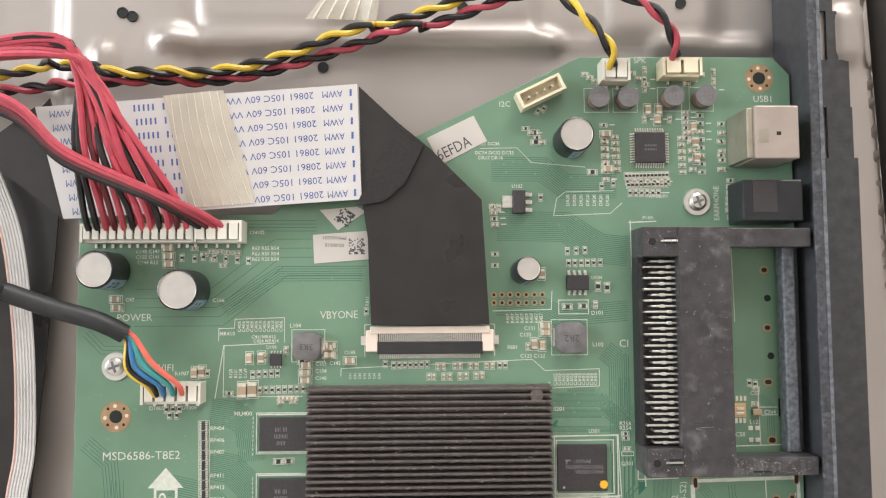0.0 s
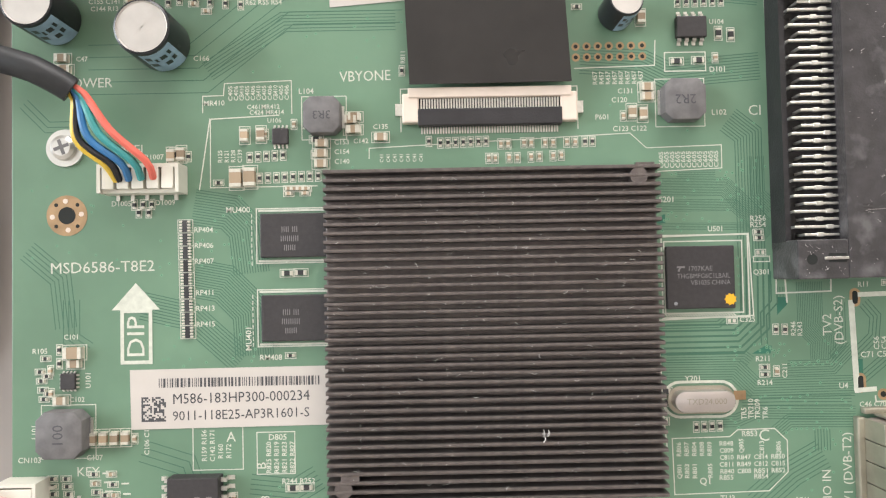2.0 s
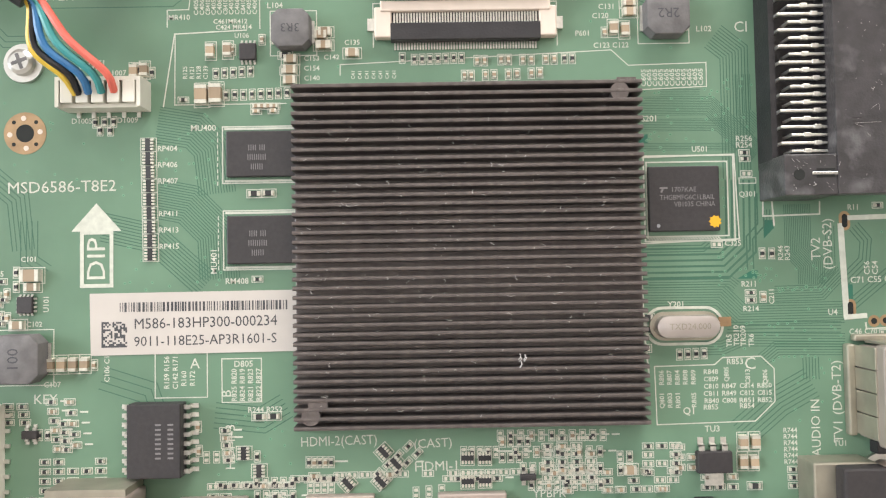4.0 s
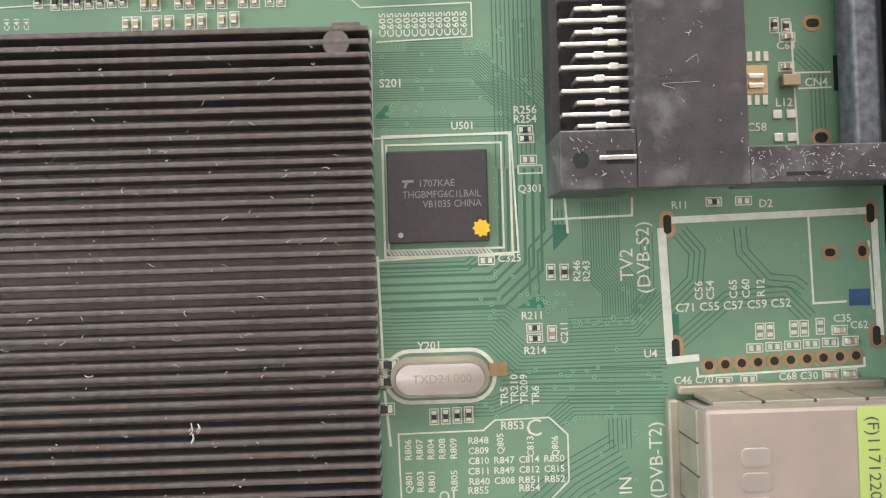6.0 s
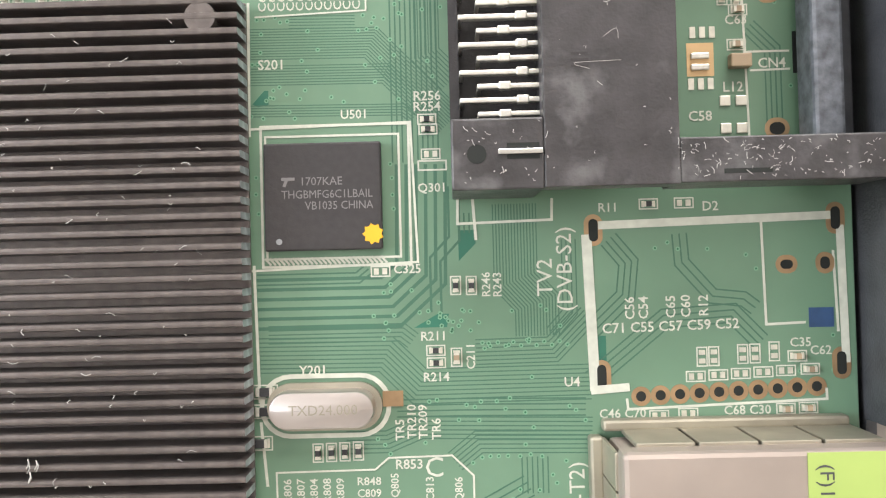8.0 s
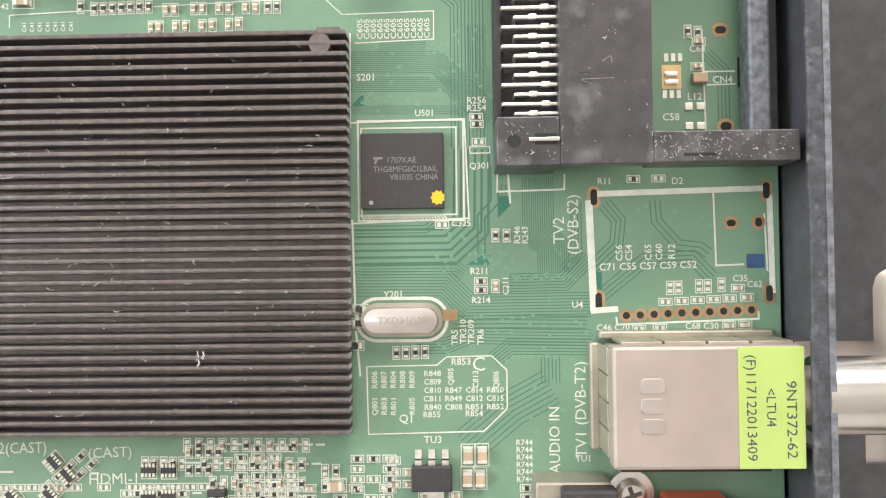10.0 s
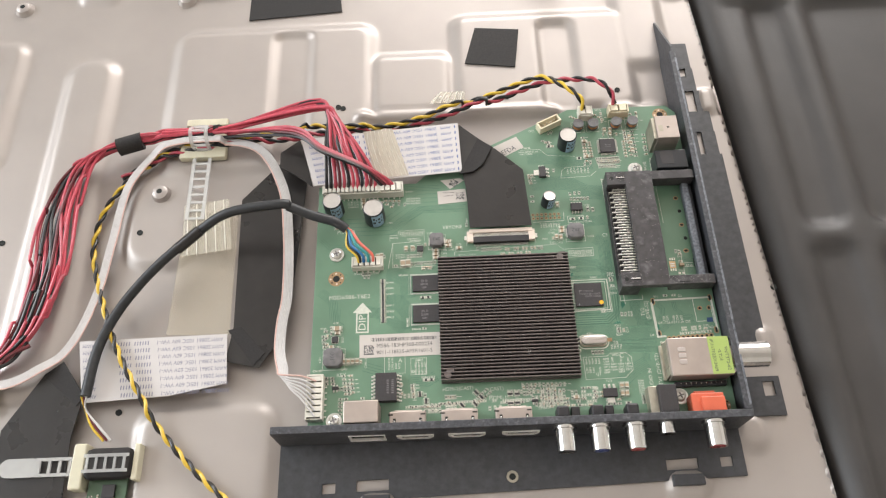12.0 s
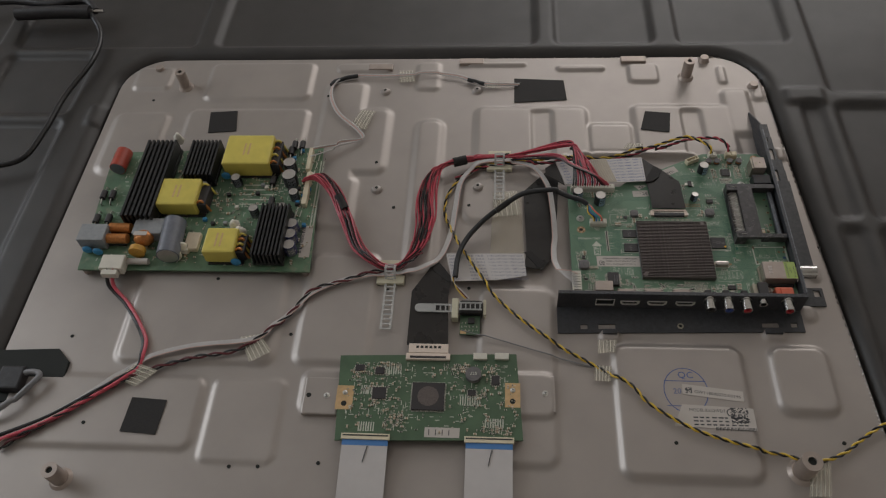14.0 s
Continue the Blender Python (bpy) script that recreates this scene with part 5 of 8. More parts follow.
for x in (RCA_X[0] + 5.2, RCA_X[1] + 5.2):
    part("jack_spacer", box(x - 1.6, BY + 3.0, Z, x + 1.6, BY + 7.0, Z + 3.5, 0.3), PLASTIC_BLACK, board)
part("jack_base", box(RCA_X[0] - 4.5, BY + 1.9, Z, RCA_X[2] + 4.8, BY + 3.0, Z + 3, 0.2), PLASTIC_BLACK, board)
hj = part("headphone_body", box(79.8, BY + 2.0, Z, 89.6, -60.4, Z + 5.5, 0.3), TIN_DULL, board, "headphone jack in a tin clip")
part("jack_top", box(83.0, BY + 2.1, Z + 5.4, 89.9, -60.6, Z + 8.4, 0.4), CHIP, hj)
oj = part("orange_jack", box(95.2, BY + 2.0, Z, 107.6, -64.2, Z + 7.4, 0.5), ORANGE, board, "orange digital audio jack body")
part("jack_step", box(98.4, BY + 2.0, Z + 7.4, 107.4, -66.0, Z + 8.8, 0.4), ORANGE, oj)
part("jack_back", box(97, -64.2, Z, 105, -63.0, Z + 5.5, 0.3), ORANGE, oj)
plated_hole(109.4, -67.5, 1.3, 2.6)

# labels stuck on the board
LX0, LY0 = -32.42, -32.8
LX1, LY1 = -0.31, -42.45
lab = part("serial_label", slab(bmesh.new(), [(LX0, LY0), (LX0 + 0.2, LY1 - 0.2), (LX1 + 1, LY1), (LX1 + 1, LY0 + 0.1)], Z + 0.04, Z + 0.14), LABEL, board, "white printed serial number label")
bm = bmesh.new()
join(bm, lettering("M586-183HP300-000234", LX0 + 7.0, LY0 - 5.0, Z + 0.16, 1.65, 0.6, "LEFT", 22.6))
join(bm, lettering("9011-118E25-AP3R1601-S", LX0 + 7.0, LY0 - 7.8, Z + 0.16, 1.55, 0.6, "LEFT", 22.6))
rnd = random.Random(3)
x = LX0 + 4.8
while x < LX1 - 0.5:
    w = rnd.choice((0.12, 0.12, 0.24, 0.36))
    flat_rect(bm, x, LY0 - 3.0, x + w, LY0 - 1.5, Z + 0.16)
    x += w + rnd.choice((0.14, 0.2, 0.3))
for i in range(14):
    for j in range(14):
        if rnd.random() < 0.5 or i == 0 or j == 0:
            flat_rect(bm, LX0 + 1.9 + i * 0.29, LY0 - 8.6 + j * 0.29, LX0 + 1.9 + i * 0.29 + 0.29, LY0 - 8.6 + j * 0.29 + 0.29, Z + 0.16)
part("label_print", bm, INK, lab)


def mini_label(name, c, label):
    pts = [(c[i], c[i + 1]) for i in range(0, 8, 2)]
    return part(name, slab(bmesh.new(), pts, Z + 0.05, Z + 0.15), LABEL, board, label)


m_ = mini_label("code_label", (1.33, 34.16, 13.83, 35.03, 14.48, 28.48, 1.63, 27.5), "small white code label")
bm = bmesh.new()
x, y = 11.49, 31.5
for i in range(12):
    for j in range(12):
        if rnd.random() < 0.52:
            flat_rect(bm, x - 1.9 + i * 0.31, y - 1.9 + j * 0.31, x - 1.6 + i * 0.31, y - 1.6 + j * 0.31, Z + 0.17)
x, y = 6.28, 31.78
join(bm, lettering("00-00515", x, y, Z + 0.17, 0.8, 178, "CENTER"))
join(bm, lettering("PM4100303", x, y + 1.7, Z + 0.17, 0.8, 178, "CENTER"))
part("label_print", bm, INK, m_)
m_ = mini_label("code_label", (2.86, 39.92, 11.47, 40.69, 13.56, 39.5, 7.05, 35.19), "slanted white code label under the ribbon")
bm = bmesh.new()
x, y = 8.6, 38.2
for i in range(11):
    for j in range(11):
        if rnd.random() < 0.5:
            a, b = -1.8 + i * 0.33, -1.8 + j * 0.33
            q = [(x + (a + p) * 0.83 + (b + r) * 0.55, y + (b + r) * 0.83 - (a + p) * 0.55) for p, r in ((0, 0), (0.33, 0), (0.33, 0.33), (0, 0.33))]
            flat(bm, q, Z + 0.17)
part("label_print", bm, INK, m_)
m_ = mini_label("code_label", (27.64, 56.73, 38.67, 62.09, 41.8, 56.06, 30.91, 50.46), "slanted white board label")
x, y = 33.97, 54.19
part("label_print", lettering("6EFDA", x, y, Z + 0.17, 2.6, 26, "CENTER", 8.5), INK, m_)

# ---- printing and small parts of the main board ----
x, y = -36.89, -15.7
say("MSD6586-T8E2", x, y, 1.8, 0.6, "CENTER", 17.2)
say("POWER", -39.08, 15.3, 1.6, 0, "CENTER")
say("VBYONE", 7.41, 15.66, 1.75, 1, "CENTER", 8.6)
say("WIFI", -32.24, 3.88, 1.6, 0, "CENTER")
say("KEY", -39.43, -49.46, 1.5, 0, "CENTER")
say("SPK", 78.22, 75.3, 1.3, 0, "CENTER")
say("USB1", 107.46, 66.09, 1.5, 0, "CENTER")
say("I2C", 46, 64.79, 1.3, 0, "CENTER")
say("CI", 73.04, 8.68, 1.7, 0, "CENTER")
say("U501", 65.79, -11.19, 0.85, 0, "CENTER")
say("S201", 57.76, -6.11, 0.95, 0, "CENTER")
say("Y201", 61.25, -36.15, 0.9, 0, "CENTER")
say("R256", 72.97, -9.57, 0.9, 0, "CENTER")
say("R254", 72.94, -10.62, 0.9, 0, "CENTER")
say("Q301", 73.28, -18.6, 0.85, 0, "CENTER")
say("C325", 70.67, -26.47, 0.85, 0, "CENTER")
say("R246", 78.33, -28.14, 0.8, 90, "CENTER")
say("R243", 79.42, -28.17, 0.8, 90, "CENTER")
say("R211", 73.07, -33.08, 0.85, 0, "CENTER")
say("R214", 73.24, -37.05, 0.85, 0, "CENTER")
say("C211", 76.67, -35.07, 0.8, 90, "CENTER")
say("TV2", 84.08, -27.58, 1.5, 90, "CENTER")
say("(DVB-S2)", 86.01, -26.82, 1.5, 90, "CENTER")
say("R11", 90.33, -20.98, 0.85, 0, "CENTER")
say("D2", 100.25, -21.08, 0.9, 0, "CENTER")
say("U4", 86.39, -37.82, 0.9, 0, "CENTER")
say("TR5", 69.62, -42.06, 0.85, 90, "CENTER")
say("TR210", 70.78, -41.28, 0.85, 90, "CENTER")
say("TR209", 71.87, -41.31, 0.85, 90, "CENTER")
say("TR6", 73.16, -42.04, 0.85, 90, "CENTER")
say("C46 C70", 91.19, -40.98, 0.85, 0, "CENTER")
say("C68 C30", 103.23, -40.9, 0.85, 0, "CENTER")
say("C71 C55 C57 C59 C52", 96.07, -32.64, 0.95, 1, "CENTER")
for k, (t, q) in enumerate((("C56", 0), ("C54", 1), ("C65", 3.0), ("C60", 4.1), ("R12", 5.4))):
    x, y = 92.21, -30.79
    say(t, x + q * 1.32, y + q * 0.02, 0.9, 90, "CENTER")
say("C35", 108.54, -34.48, 0.85, 0, "CENTER")
say("C62", 110.47, -35.29, 0.85, 0, "CENTER")
say("CN4", 106.66, -7.28, 0.95, 0, "CENTER")
say("L12", 102.82, -9.53, 0.95, 0, "CENTER")
say("C63", 103.31, -2.94, 0.9, 0, "CENTER")
say("C58", 99.56, -12.3, 0.95, 0, "CENTER")
say("AUDIO IN", 83.09, -56.12, 1.45, 90, "CENTER", 9.0)
say("TV1 (DVB-T2)", 86.69, -52.03, 1.5, 90, "CENTER", 13.0)
say("TU1", 86.9, -58.72, 0.85, 0, "CENTER")
say("TU3", 66.45, -56.03, 0.95, 0, "CENTER")
say("Q1", 62.86, -53.15, 1.1, 0, "CENTER")
say("R853", 70.4, -45.44, 0.9, 0, "CENTER")
say("C", 72.84, -45.83, 1.9, 0, "CENTER")
say("HDMI-2(CAST)", 6.97, -56.84, 1.5, 1, "CENTER", 12)
say("(CAST)", 21.88, -57.49, 1.4, 2, "CENTER")
say("HDMI-1", 22.45, -61.12, 1.5, 1, "CENTER")
say("HDMI-3", -10.15, -57.41, 1.5, 90, "CENTER")
say("L104", -2.57, 13.29, 0.9, 0, "CENTER")
say("MU400", -14.24, -6.52, 0.95, 0, "CENTER")
say("MU401", -12.61, -27.97, 0.95, 90, "CENTER")
say("RM408", -9, -31.22, 0.9, 0, "CENTER")
say("CN103", -49.05, -47.38, 0.9, 0, "CENTER")
say("CN102", -11.51, 34.72, 0.8, 0, "CENTER")
say("U103", 48.7, 45.38, 0.8, 0, "CENTER")
say("U104", 67.01, 23.92, 0.8, 0, "CENTER")
say("EARPHONE", 95.62, 41.29, 1.3, 90, "CENTER", 8)
for k, t in enumerate(("RP404", "RP406", "RP407", "", "RP411", "RP413", "RP415")):
    x0, y0 = -20.02, -9.74
    x1, y1 = -19.77, -25.48
    if t:
        say(t, x0 + (x1 - x0) * k / 6, y0 + (y1 - y0) * k / 6, 0.85, 0, "CENTER")
say("R244 R252", -4.69, -51.67, 0.85, 0, "CENTER")
say("A", -15.75, -44.24, 1.6, 0, "CENTER")
say("B", -10.73, -49.03, 1.5, 90, "CENTER")
say("D805", -8.05, -44.39, 0.95, 0, "CENTER")
for k in range(4):
    x0, y0 = -20.19, -45.51
    say(("R159 R156", "C142 R171", "R160", "R172")[k], x0 + k * 1.35, y0 - (0 if k < 2 else 1), 0.8, 90, "CENTER")
    x0, y0 = -10.53, -47.68
    say(("R825 R820", "R824 R819", "R821 R823", "R822 R827")[k], x0 + 1.0 + k * 1.3, y0, 0.8, 90, "CENTER")
frame_rect(0.16, -22.07, -42.49, -13.81, -49.51)
frame_rect(0.16, -11.49, -43.51, -5.22, -50.4)

# the big arrow and its box
ax, ay = -31.36, -18.35
flat(silk, [(ax, ay), (ax - 4.0, ay - 4.5), (ax + 4.0, ay - 4.5)], print_z())
stroke(silk, [(ax - 2.3, ay - 13.2), (ax + 2.4, ay - 13.2), (ax + 2.4, ay - 4.7), (ax - 2.3, ay - 4.7)], 0.6, print_z(), True)
say("DIP", ax + 0.1, ay - 9.0, 2.9, 90, "CENTER", 6.6)

# slot outline, dc/dc outlines and other printed frames
line(0.28, 75.09, 37.09, 75.7, 4.57, 77.41, -23.65)
line(0.28, 74.82, 36.82, 81.08, 37.07)
line(0.25, 75.82, -16.03, 75.65, -22.17, 84.84, -21.98, 84.9, -20.01)
line(0.2, 98.69, 31.97, 99.06, 13.52)
line(0.22, 103.95, -0.31, 104.28, -14.73)
line(0.25, 98.54, -14.9, 109.73, -14.66)
line(0.2, 104.02, -6.1, 108.28, -6.11)
line(0.2, 104.62, -7.93, 108.33, -7.87)
line(0.2, -20.61, -2.93, -18.78, 8.87, -18.69, 8.87, -7.21, 9.36)
line(0.16, -19.96, 10, -19.94, 12.78, -16.46, 12.83, -16.26, 14.87, -5.03, 15.18, -5, 9.6)
line(0.16, -18.69, 8.87, -18.78, -2.68, -0.92, -2.68)
line(0.16, 7.86, 1.81, 7.89, 3.48, 51.82, 5.26, 54.54, 2.7, 67.19, 2.98, 67.17, -0.93, 56.29, -1.32)
line(0.18, 57.47, -45.96, 67.1, -45.84, 68.41, -44.74, 74.59, -44.63, 76.64, -46.61, 76.62, -51.84, 73.38, -54.9, 57.64, -55.2, closed=True)
line(0.28, 55.58, -0.01, 55.46, -12.99)
line(0.28, 55.67, -25.91, 55.99, -39.01)
line(0.28, 56.05, -41.18, 56.57, -47.16)
line(0.22, 54.21, -12.41, 71.26, -12.06, 71.73, -25.78, 54.73, -26.32)

# the unfitted tuner's wide printed lines, slots and pad rows
line(1.0, 88.17, -24.03, 88.61, -38.2)
line(0.8, 89.73, -22.66, 111.75, -22.21)
line(0.8, 112.68, -23.6, 112.87, -36.11)
line(0.8, 88.6, -38.63, 91.54, -38.44)
line(0.25, 105.1, -22.58, 105.3, -32.66, 108.99, -32.54)
line(0.25, 91.66, -39.63, 91.74, -40.56, 110.9, -39.96, 110.88, -39.03)
line(0.25, 111.95, -25.76, 112.21, -33.38)


def oval_hole(x, y, w, h):
    o = part("slotted_hole", slab(bmesh.new(), round_rect(x - w / 2 - 0.45, y - h / 2 - 0.45, x + w / 2 + 0.45, y + h / 2 + 0.45, min(w, h) / 2 + 0.44), Z, Z + 0.05), COPPER, board)
    part("hole_bore", slab(bmesh.new(), round_rect(x - w / 2, y - h / 2, x + w / 2, y + h / 2, min(w, h) / 2 - 0.01), Z + 0.02, Z + 0.08), HOLE_SHADE, o)


oval_hole(88.85, -23.12, 0.9, 2.2)
oval_hole(112.28, -22.5, 0.9, 2.2)
oval_hole(112.43, -36.53, 0.9, 2.2)
oval_hole(89.29, -37.4, 0.9, 2.4)
oval_hole(107.45, -26.89, 1.2, 0.9)
oval_hole(111.15, -26.83, 0.9, 1.2)
oval_hole(106.99, -13.66, 1.5, 1.2)
oval_hole(110.58, -13.59, 0.8, 1.3)
oval_hole(106.38, 25.58, 1.3, 1.0)
oval_hole(106.72, 12.16, 1.3, 1.0)
oval_hole(106.51, -0.38, 1.5, 1.0)
for k in range(10):
    x0, y0 = 93.03, -39.34
    x1, y1 = 109.97, -38.74
    x, y = x0 + (x1 - x0) * k / 9, y0 + (y1 - y0) * k / 9
    h_ = part("pin_hole", ring(bmesh.new(), x, y, Z, Z + 0.05, 0.5, 0.95, 20), COPPER, board)
    part("hole_bore", cyl(bmesh.new(), x, y, Z - 1, Z + 0.045, 0.5, 14), HOLE_SHADE, h_)
for q, (x, y) in enumerate(((106.95, 18.99), (107.3, 5.63))):
    part("bore", cyl(bmesh.new(), x, y, Z, Z + 0.05, 0.8, 16), HOLE_SHADE, board)
part("slot_opening", box(108.71, -8.3, Z, 110.35 + 0.4, -4.2, Z + 0.05), HOLE_SHADE, board)
x, y = 110.63, -32.14
part("blue_paint", box(x - 1.2, y - 0.9, Z, x + 1.2, y + 1.0, Z + 0.04), BLUE_MARKER, board, "small patch of dark blue marker paint")
part("bare_land", box(*[98.42, -5.11][:2], Z, *[101.05, -8.38][:2], Z + 0.05), GOLD_PAD, board, "bare copper land")
x, y = 99.75, -6.36
for k in (0, 1.1):
    part("solder_blob", box(x - 1.0, y - 0.35 - k, Z + 0.05, x + 0.8, y + 0.25 - k, Z + 0.35, 0.12), SOLDER, board)
for k in range(3):
    x, y = 99.06, -4.03
    part("pad", box(x + k * 0.95 - 0.3, y - 0.6, Z, x + k * 0.95 + 0.25, y + 0.5, Z + 0.12), PAD, board)
    x, y = 98.79, -8.98
    part("pad", box(x + k * 0.95 - 0.3, y - 0.7, Z, x + k * 0.95 + 0.25, y + 0.4, Z + 0.12), PAD, board)
for x, y in ((102.77, -10.85), (102.79, -13.54)):
    for s in (-1, 1):
        part("pad", box(x + s * 0.25, y - 0.5, Z, x + s * 1.3, y + 0.5, Z + 0.2, 0.08), PAD, board)
part("chip_inductor", box(*[102.37, -6.44][:2], Z, *[104.4, -7.76][:2], Z + 1.1, 0.12), CAP, board)

# chip resistors, capacitors and pads
row("r", 2, 72.91, -11.83, 73, -12.82)
row("p", 1, 73.21, -15.25, 73.21, -15.25)
frame_rect(0.16, 71.98, -15.93, 74.7, -16.82)
row("p", 1, 68.04, -26.62, 68.04, -26.62)
row("r", 2, 75.33, -28.17, 76.86, -28.21, 90)
row("r", 2, 73.25, -34.44, 73.27, -35.64)
row("c", 1, 75.25, -35.15, 75.25, -35.15, 90)
row("r", 4, 61.55, -44.14, 65.48, -44.02, 90)
row("r", 1, 94.27, -20.7, 94.27, -20.7)
row("p", 1, 97.7, -20.68, 97.7, -20.68)
row("p", 2, 99.01, -35.64, 100.15, -35.62, 90)
row("p", 2, 102.93, -35.47, 104.12, -35.45, 90)
row("p", 1, 105.97, -35.28, 105.97, -35.28, 90)
row("p", 5, 98.35, -37.53, 107.04, -37.15)
row("c", 1, 108.17, -35.77, 108.17, -35.77)
row("c", 1, 109.38, -37.05, 109.38, -37.05)
row("p", 2, 94.71, -41.23, 97.53, -41.08)
row("c", 2, 106.92, -40.83, 109.08, -40.77)
row("c", 2, 103.28, -5.36, 103.51, -1.95)
row("R", 1, 56.5, -38.1, 56.5, -38.1)
row("R", 1, 56.46, -40, 56.46, -40)
row("r", 2, 102.02, -0.53, 103.38, -0.73, 90)
row("R", 1, 55.9, -43.08, 55.9, -43.08)

# around the small inductor and the memory supply
row("C", 2, -12.94, 6.01, -10.18, 6.15, 90)
row("c", 1, -9.45, 6.14, -9.45, 6.14, 90)
row("r", 5, -12.15, 2.3, -6.55, 2.58, 90)
row("D", 2, -14.38, -1.18, -12.09, -1.03, 90)
row("r", 8, -10.53, -1.24, -0.72, -1.02, 90)
row("r", 1, -17.4, -1.87, -17.4, -1.87)
row("C", 3, -0.1, 4.43, -0.24, 1.01)
row("C", 2, 5.47, 8.81, 5.45, 6.67)
row("C", 1, 9.85, 5.31, 9.85, 5.31)
row("c", 1, -4.66, 7.74, -4.66, 7.74, 90)
row("r", 1, 13.61, 16.51, 13.61, 16.51, 90)
row("c", 4, -5.69, -3.06, -2.76, -3.11)
row("c", 2, -5.7, -3.89, -2.95, -3.84)
row("R", 2, -6.12, -17.21, -3.84, -17.16)
row("r", 1, -5.73, -30.92, -5.73, -30.92)
row("R", 2, -5.6, -52.73, -3.34, -52.69)
row("r", 1, 17.94, 4.45, 17.94, 4.45, 90)
row("r", 7, 19.87, 4.14, 27.54, 4.31, 90)
row("c", 2, 30.02, 3.81, 31.23, 3.79, 90)
row("c", 2, 33.91, 3.93, 35.11, 3.92, 90)
row("c", 2, 37.42, 3.88, 38.81, 3.86, 90)
row("c", 2, 41.13, 3.92, 42.52, 3.9, 90)
row("r", 2, 44.19, 3.97, 45.48, 3.95, 90)
row("c", 2, 27.95, 1.42, 29.05, 1.41, 90)
row("c", 2, 31.36, 1.46, 32.75, 1.44, 90)
row("c", 2, 35.06, 1.5, 36.45, 1.57, 90)
row("c", 2, 38.76, 1.63, 40.15, 1.71, 90)
for k in range(14):
    x0, y0 = 9.43, 1.79
    x1, y1 = 16.61, 1.87
    say("C41", x0 + (x1 - x0) * k / 13, y0, 0.6, 90, "CENTER") if k % 2 else None
for k in range(11):
    x0, y0 = 57, 0.62
    x1, y1 = 66.29, 0.76
    say("C605", x0 + (x1 - x0) * k / 10, y0, 0.75, 90, "CENTER", 2.8)
for k in range(11):
    x0, y0 = -15.26, 13.18
    x1, y1 = -5.79, 13.33
    say(("C405", "C406", "CB410")[k % 3], x0 + (x1 - x0) * k / 10, y0, 0.7, 90, "CENTER", 2.5)
say("C461MR412", -9.77, 10.79, 0.75, 0, "CENTER")
say("C424 MR414", -9.23, 9.85, 0.75, 0, "CENTER")
say("MR410", -18.03, 11.55, 0.85, 0, "CENTER")
say("U106", -7.96, 8.44, 0.75, 0, "CENTER")
for k, t in enumerate(("C153", "C154", "C140")):
    x, y = 3.3, 4.57
    say(t, x, y - k * 1.62, 0.8, 0, "CENTER")
say("C142", 6.52, 4.71, 0.8, 0, "CENTER")
say("C135", 9.87, 7.07, 0.8, 0, "CENTER")
for k, t in enumerate(("R125", "R121", "R128", "C139")):
    x, y = -17.09, 2.56
    say(t, x + k * 1.1, y, 0.7, 90, "CENTER")
for k in range(9):
    x0, y0 = -23.03, -9.05
    x1, y1 = -22.69, -26.7
    small("n", x0 + (x1 - x0) * k / 8, y0 + (y1 - y0) * k / 8, 90)

# around the 2R2 coil and the eight leg chip
row("R", 2, 60.04, 17.29, 63.78, 17.43, 0)
frame_rect(0.2, 58.03, 18.82, 64.94, 15.63)
row("C", 2, 54.81, 12.96, 54.86, 11.37)
row("C", 2, 52.19, 8.79, 54.04, 8.49, 90)
row("c", 1, 50.78, 8.16, 50.78, 8.16, 90)
row("c", 1, 66.59, 17.77, 66.59, 17.77, 90)
say("D101", 67, 15.79, 0.9, 0, "CENTER")
say("L102", 66.98, 8.49, 0.9, 0, "CENTER")
say("C131", 51.26, 12.36, 0.85, 0, "CENTER")
say("C120", 50.2, 10.88, 0.85, 0, "CENTER")
say("C123 C122", 51.84, 6, 0.85, 0, "CENTER")
say("P601", 47.25, 8.02, 0.85, 0, "CENTER")
for k in range(8):
    x0, y0 = 46.2, 14.67
    x1, y1 = 53.93, 15.03
    say("R457", x0 + (x1 - x0) * k / 7, y0, 0.75, 90, "CENTER", 2.2)
line(0.2, 42.8, 16.4, 56.3, 16.69, 56.5, 20.9)
for r_ in range(2):
    for k in range(7):
        x0, y0 = 43.03, 18.27
        x1, y1 = 54.29, 18.31
        x, y = x0 + (x1 - x0) * k / 6, y0 + r_ * 1.85
        h_ = part("pin_hole", ring(bmesh.new(), x, y, Z, Z + 0.05, 0.35, 0.7, 16), COPPER, board)
        part("hole_bore", cyl(bmesh.new(), x, y, Z, Z + 0.045, 0.35, 12), HOLE_SHADE, h_)
row("r", 6, 60.47, 27.37, 67.87, 27.47, 90)
row("R", 2, 67.24, 21.96, 69.34, 21.68, 90)
row("r", 3, 60.25, 30.13, 64.35, 30.38, 90)
row("C", 1, 54.11, 24.9, 54.1, 23.99, 90)
row("r", 2, 43.39, 29.54, 43.36, 26.92)
row("c", 2, 42.7, 40.35, 44.29, 40.35, 90)
row("r", 1, 54.23, 42.71, 54.23, 42.71, 90)

# audio corner
row("c", 6, 69.51, 57.4, 69.62, 49.35)
row("c", 6, 71.91, 57, 72.29, 49.35)
row("r", 12, 74.39, 47.74, 84.02, 48, 90)
row("r", 10, 74.88, 45.6, 83.7, 45.86, 90)
row("C", 2, 69.78, 57.67, 70.02, 49.35)
row("c", 6, 87.6, 56.73, 87.79, 48.66)
row("c", 5, 89.92, 58.08, 90.22, 49.33)
row("C", 3, 90.49, 59.43, 91.1, 52.01, 90)
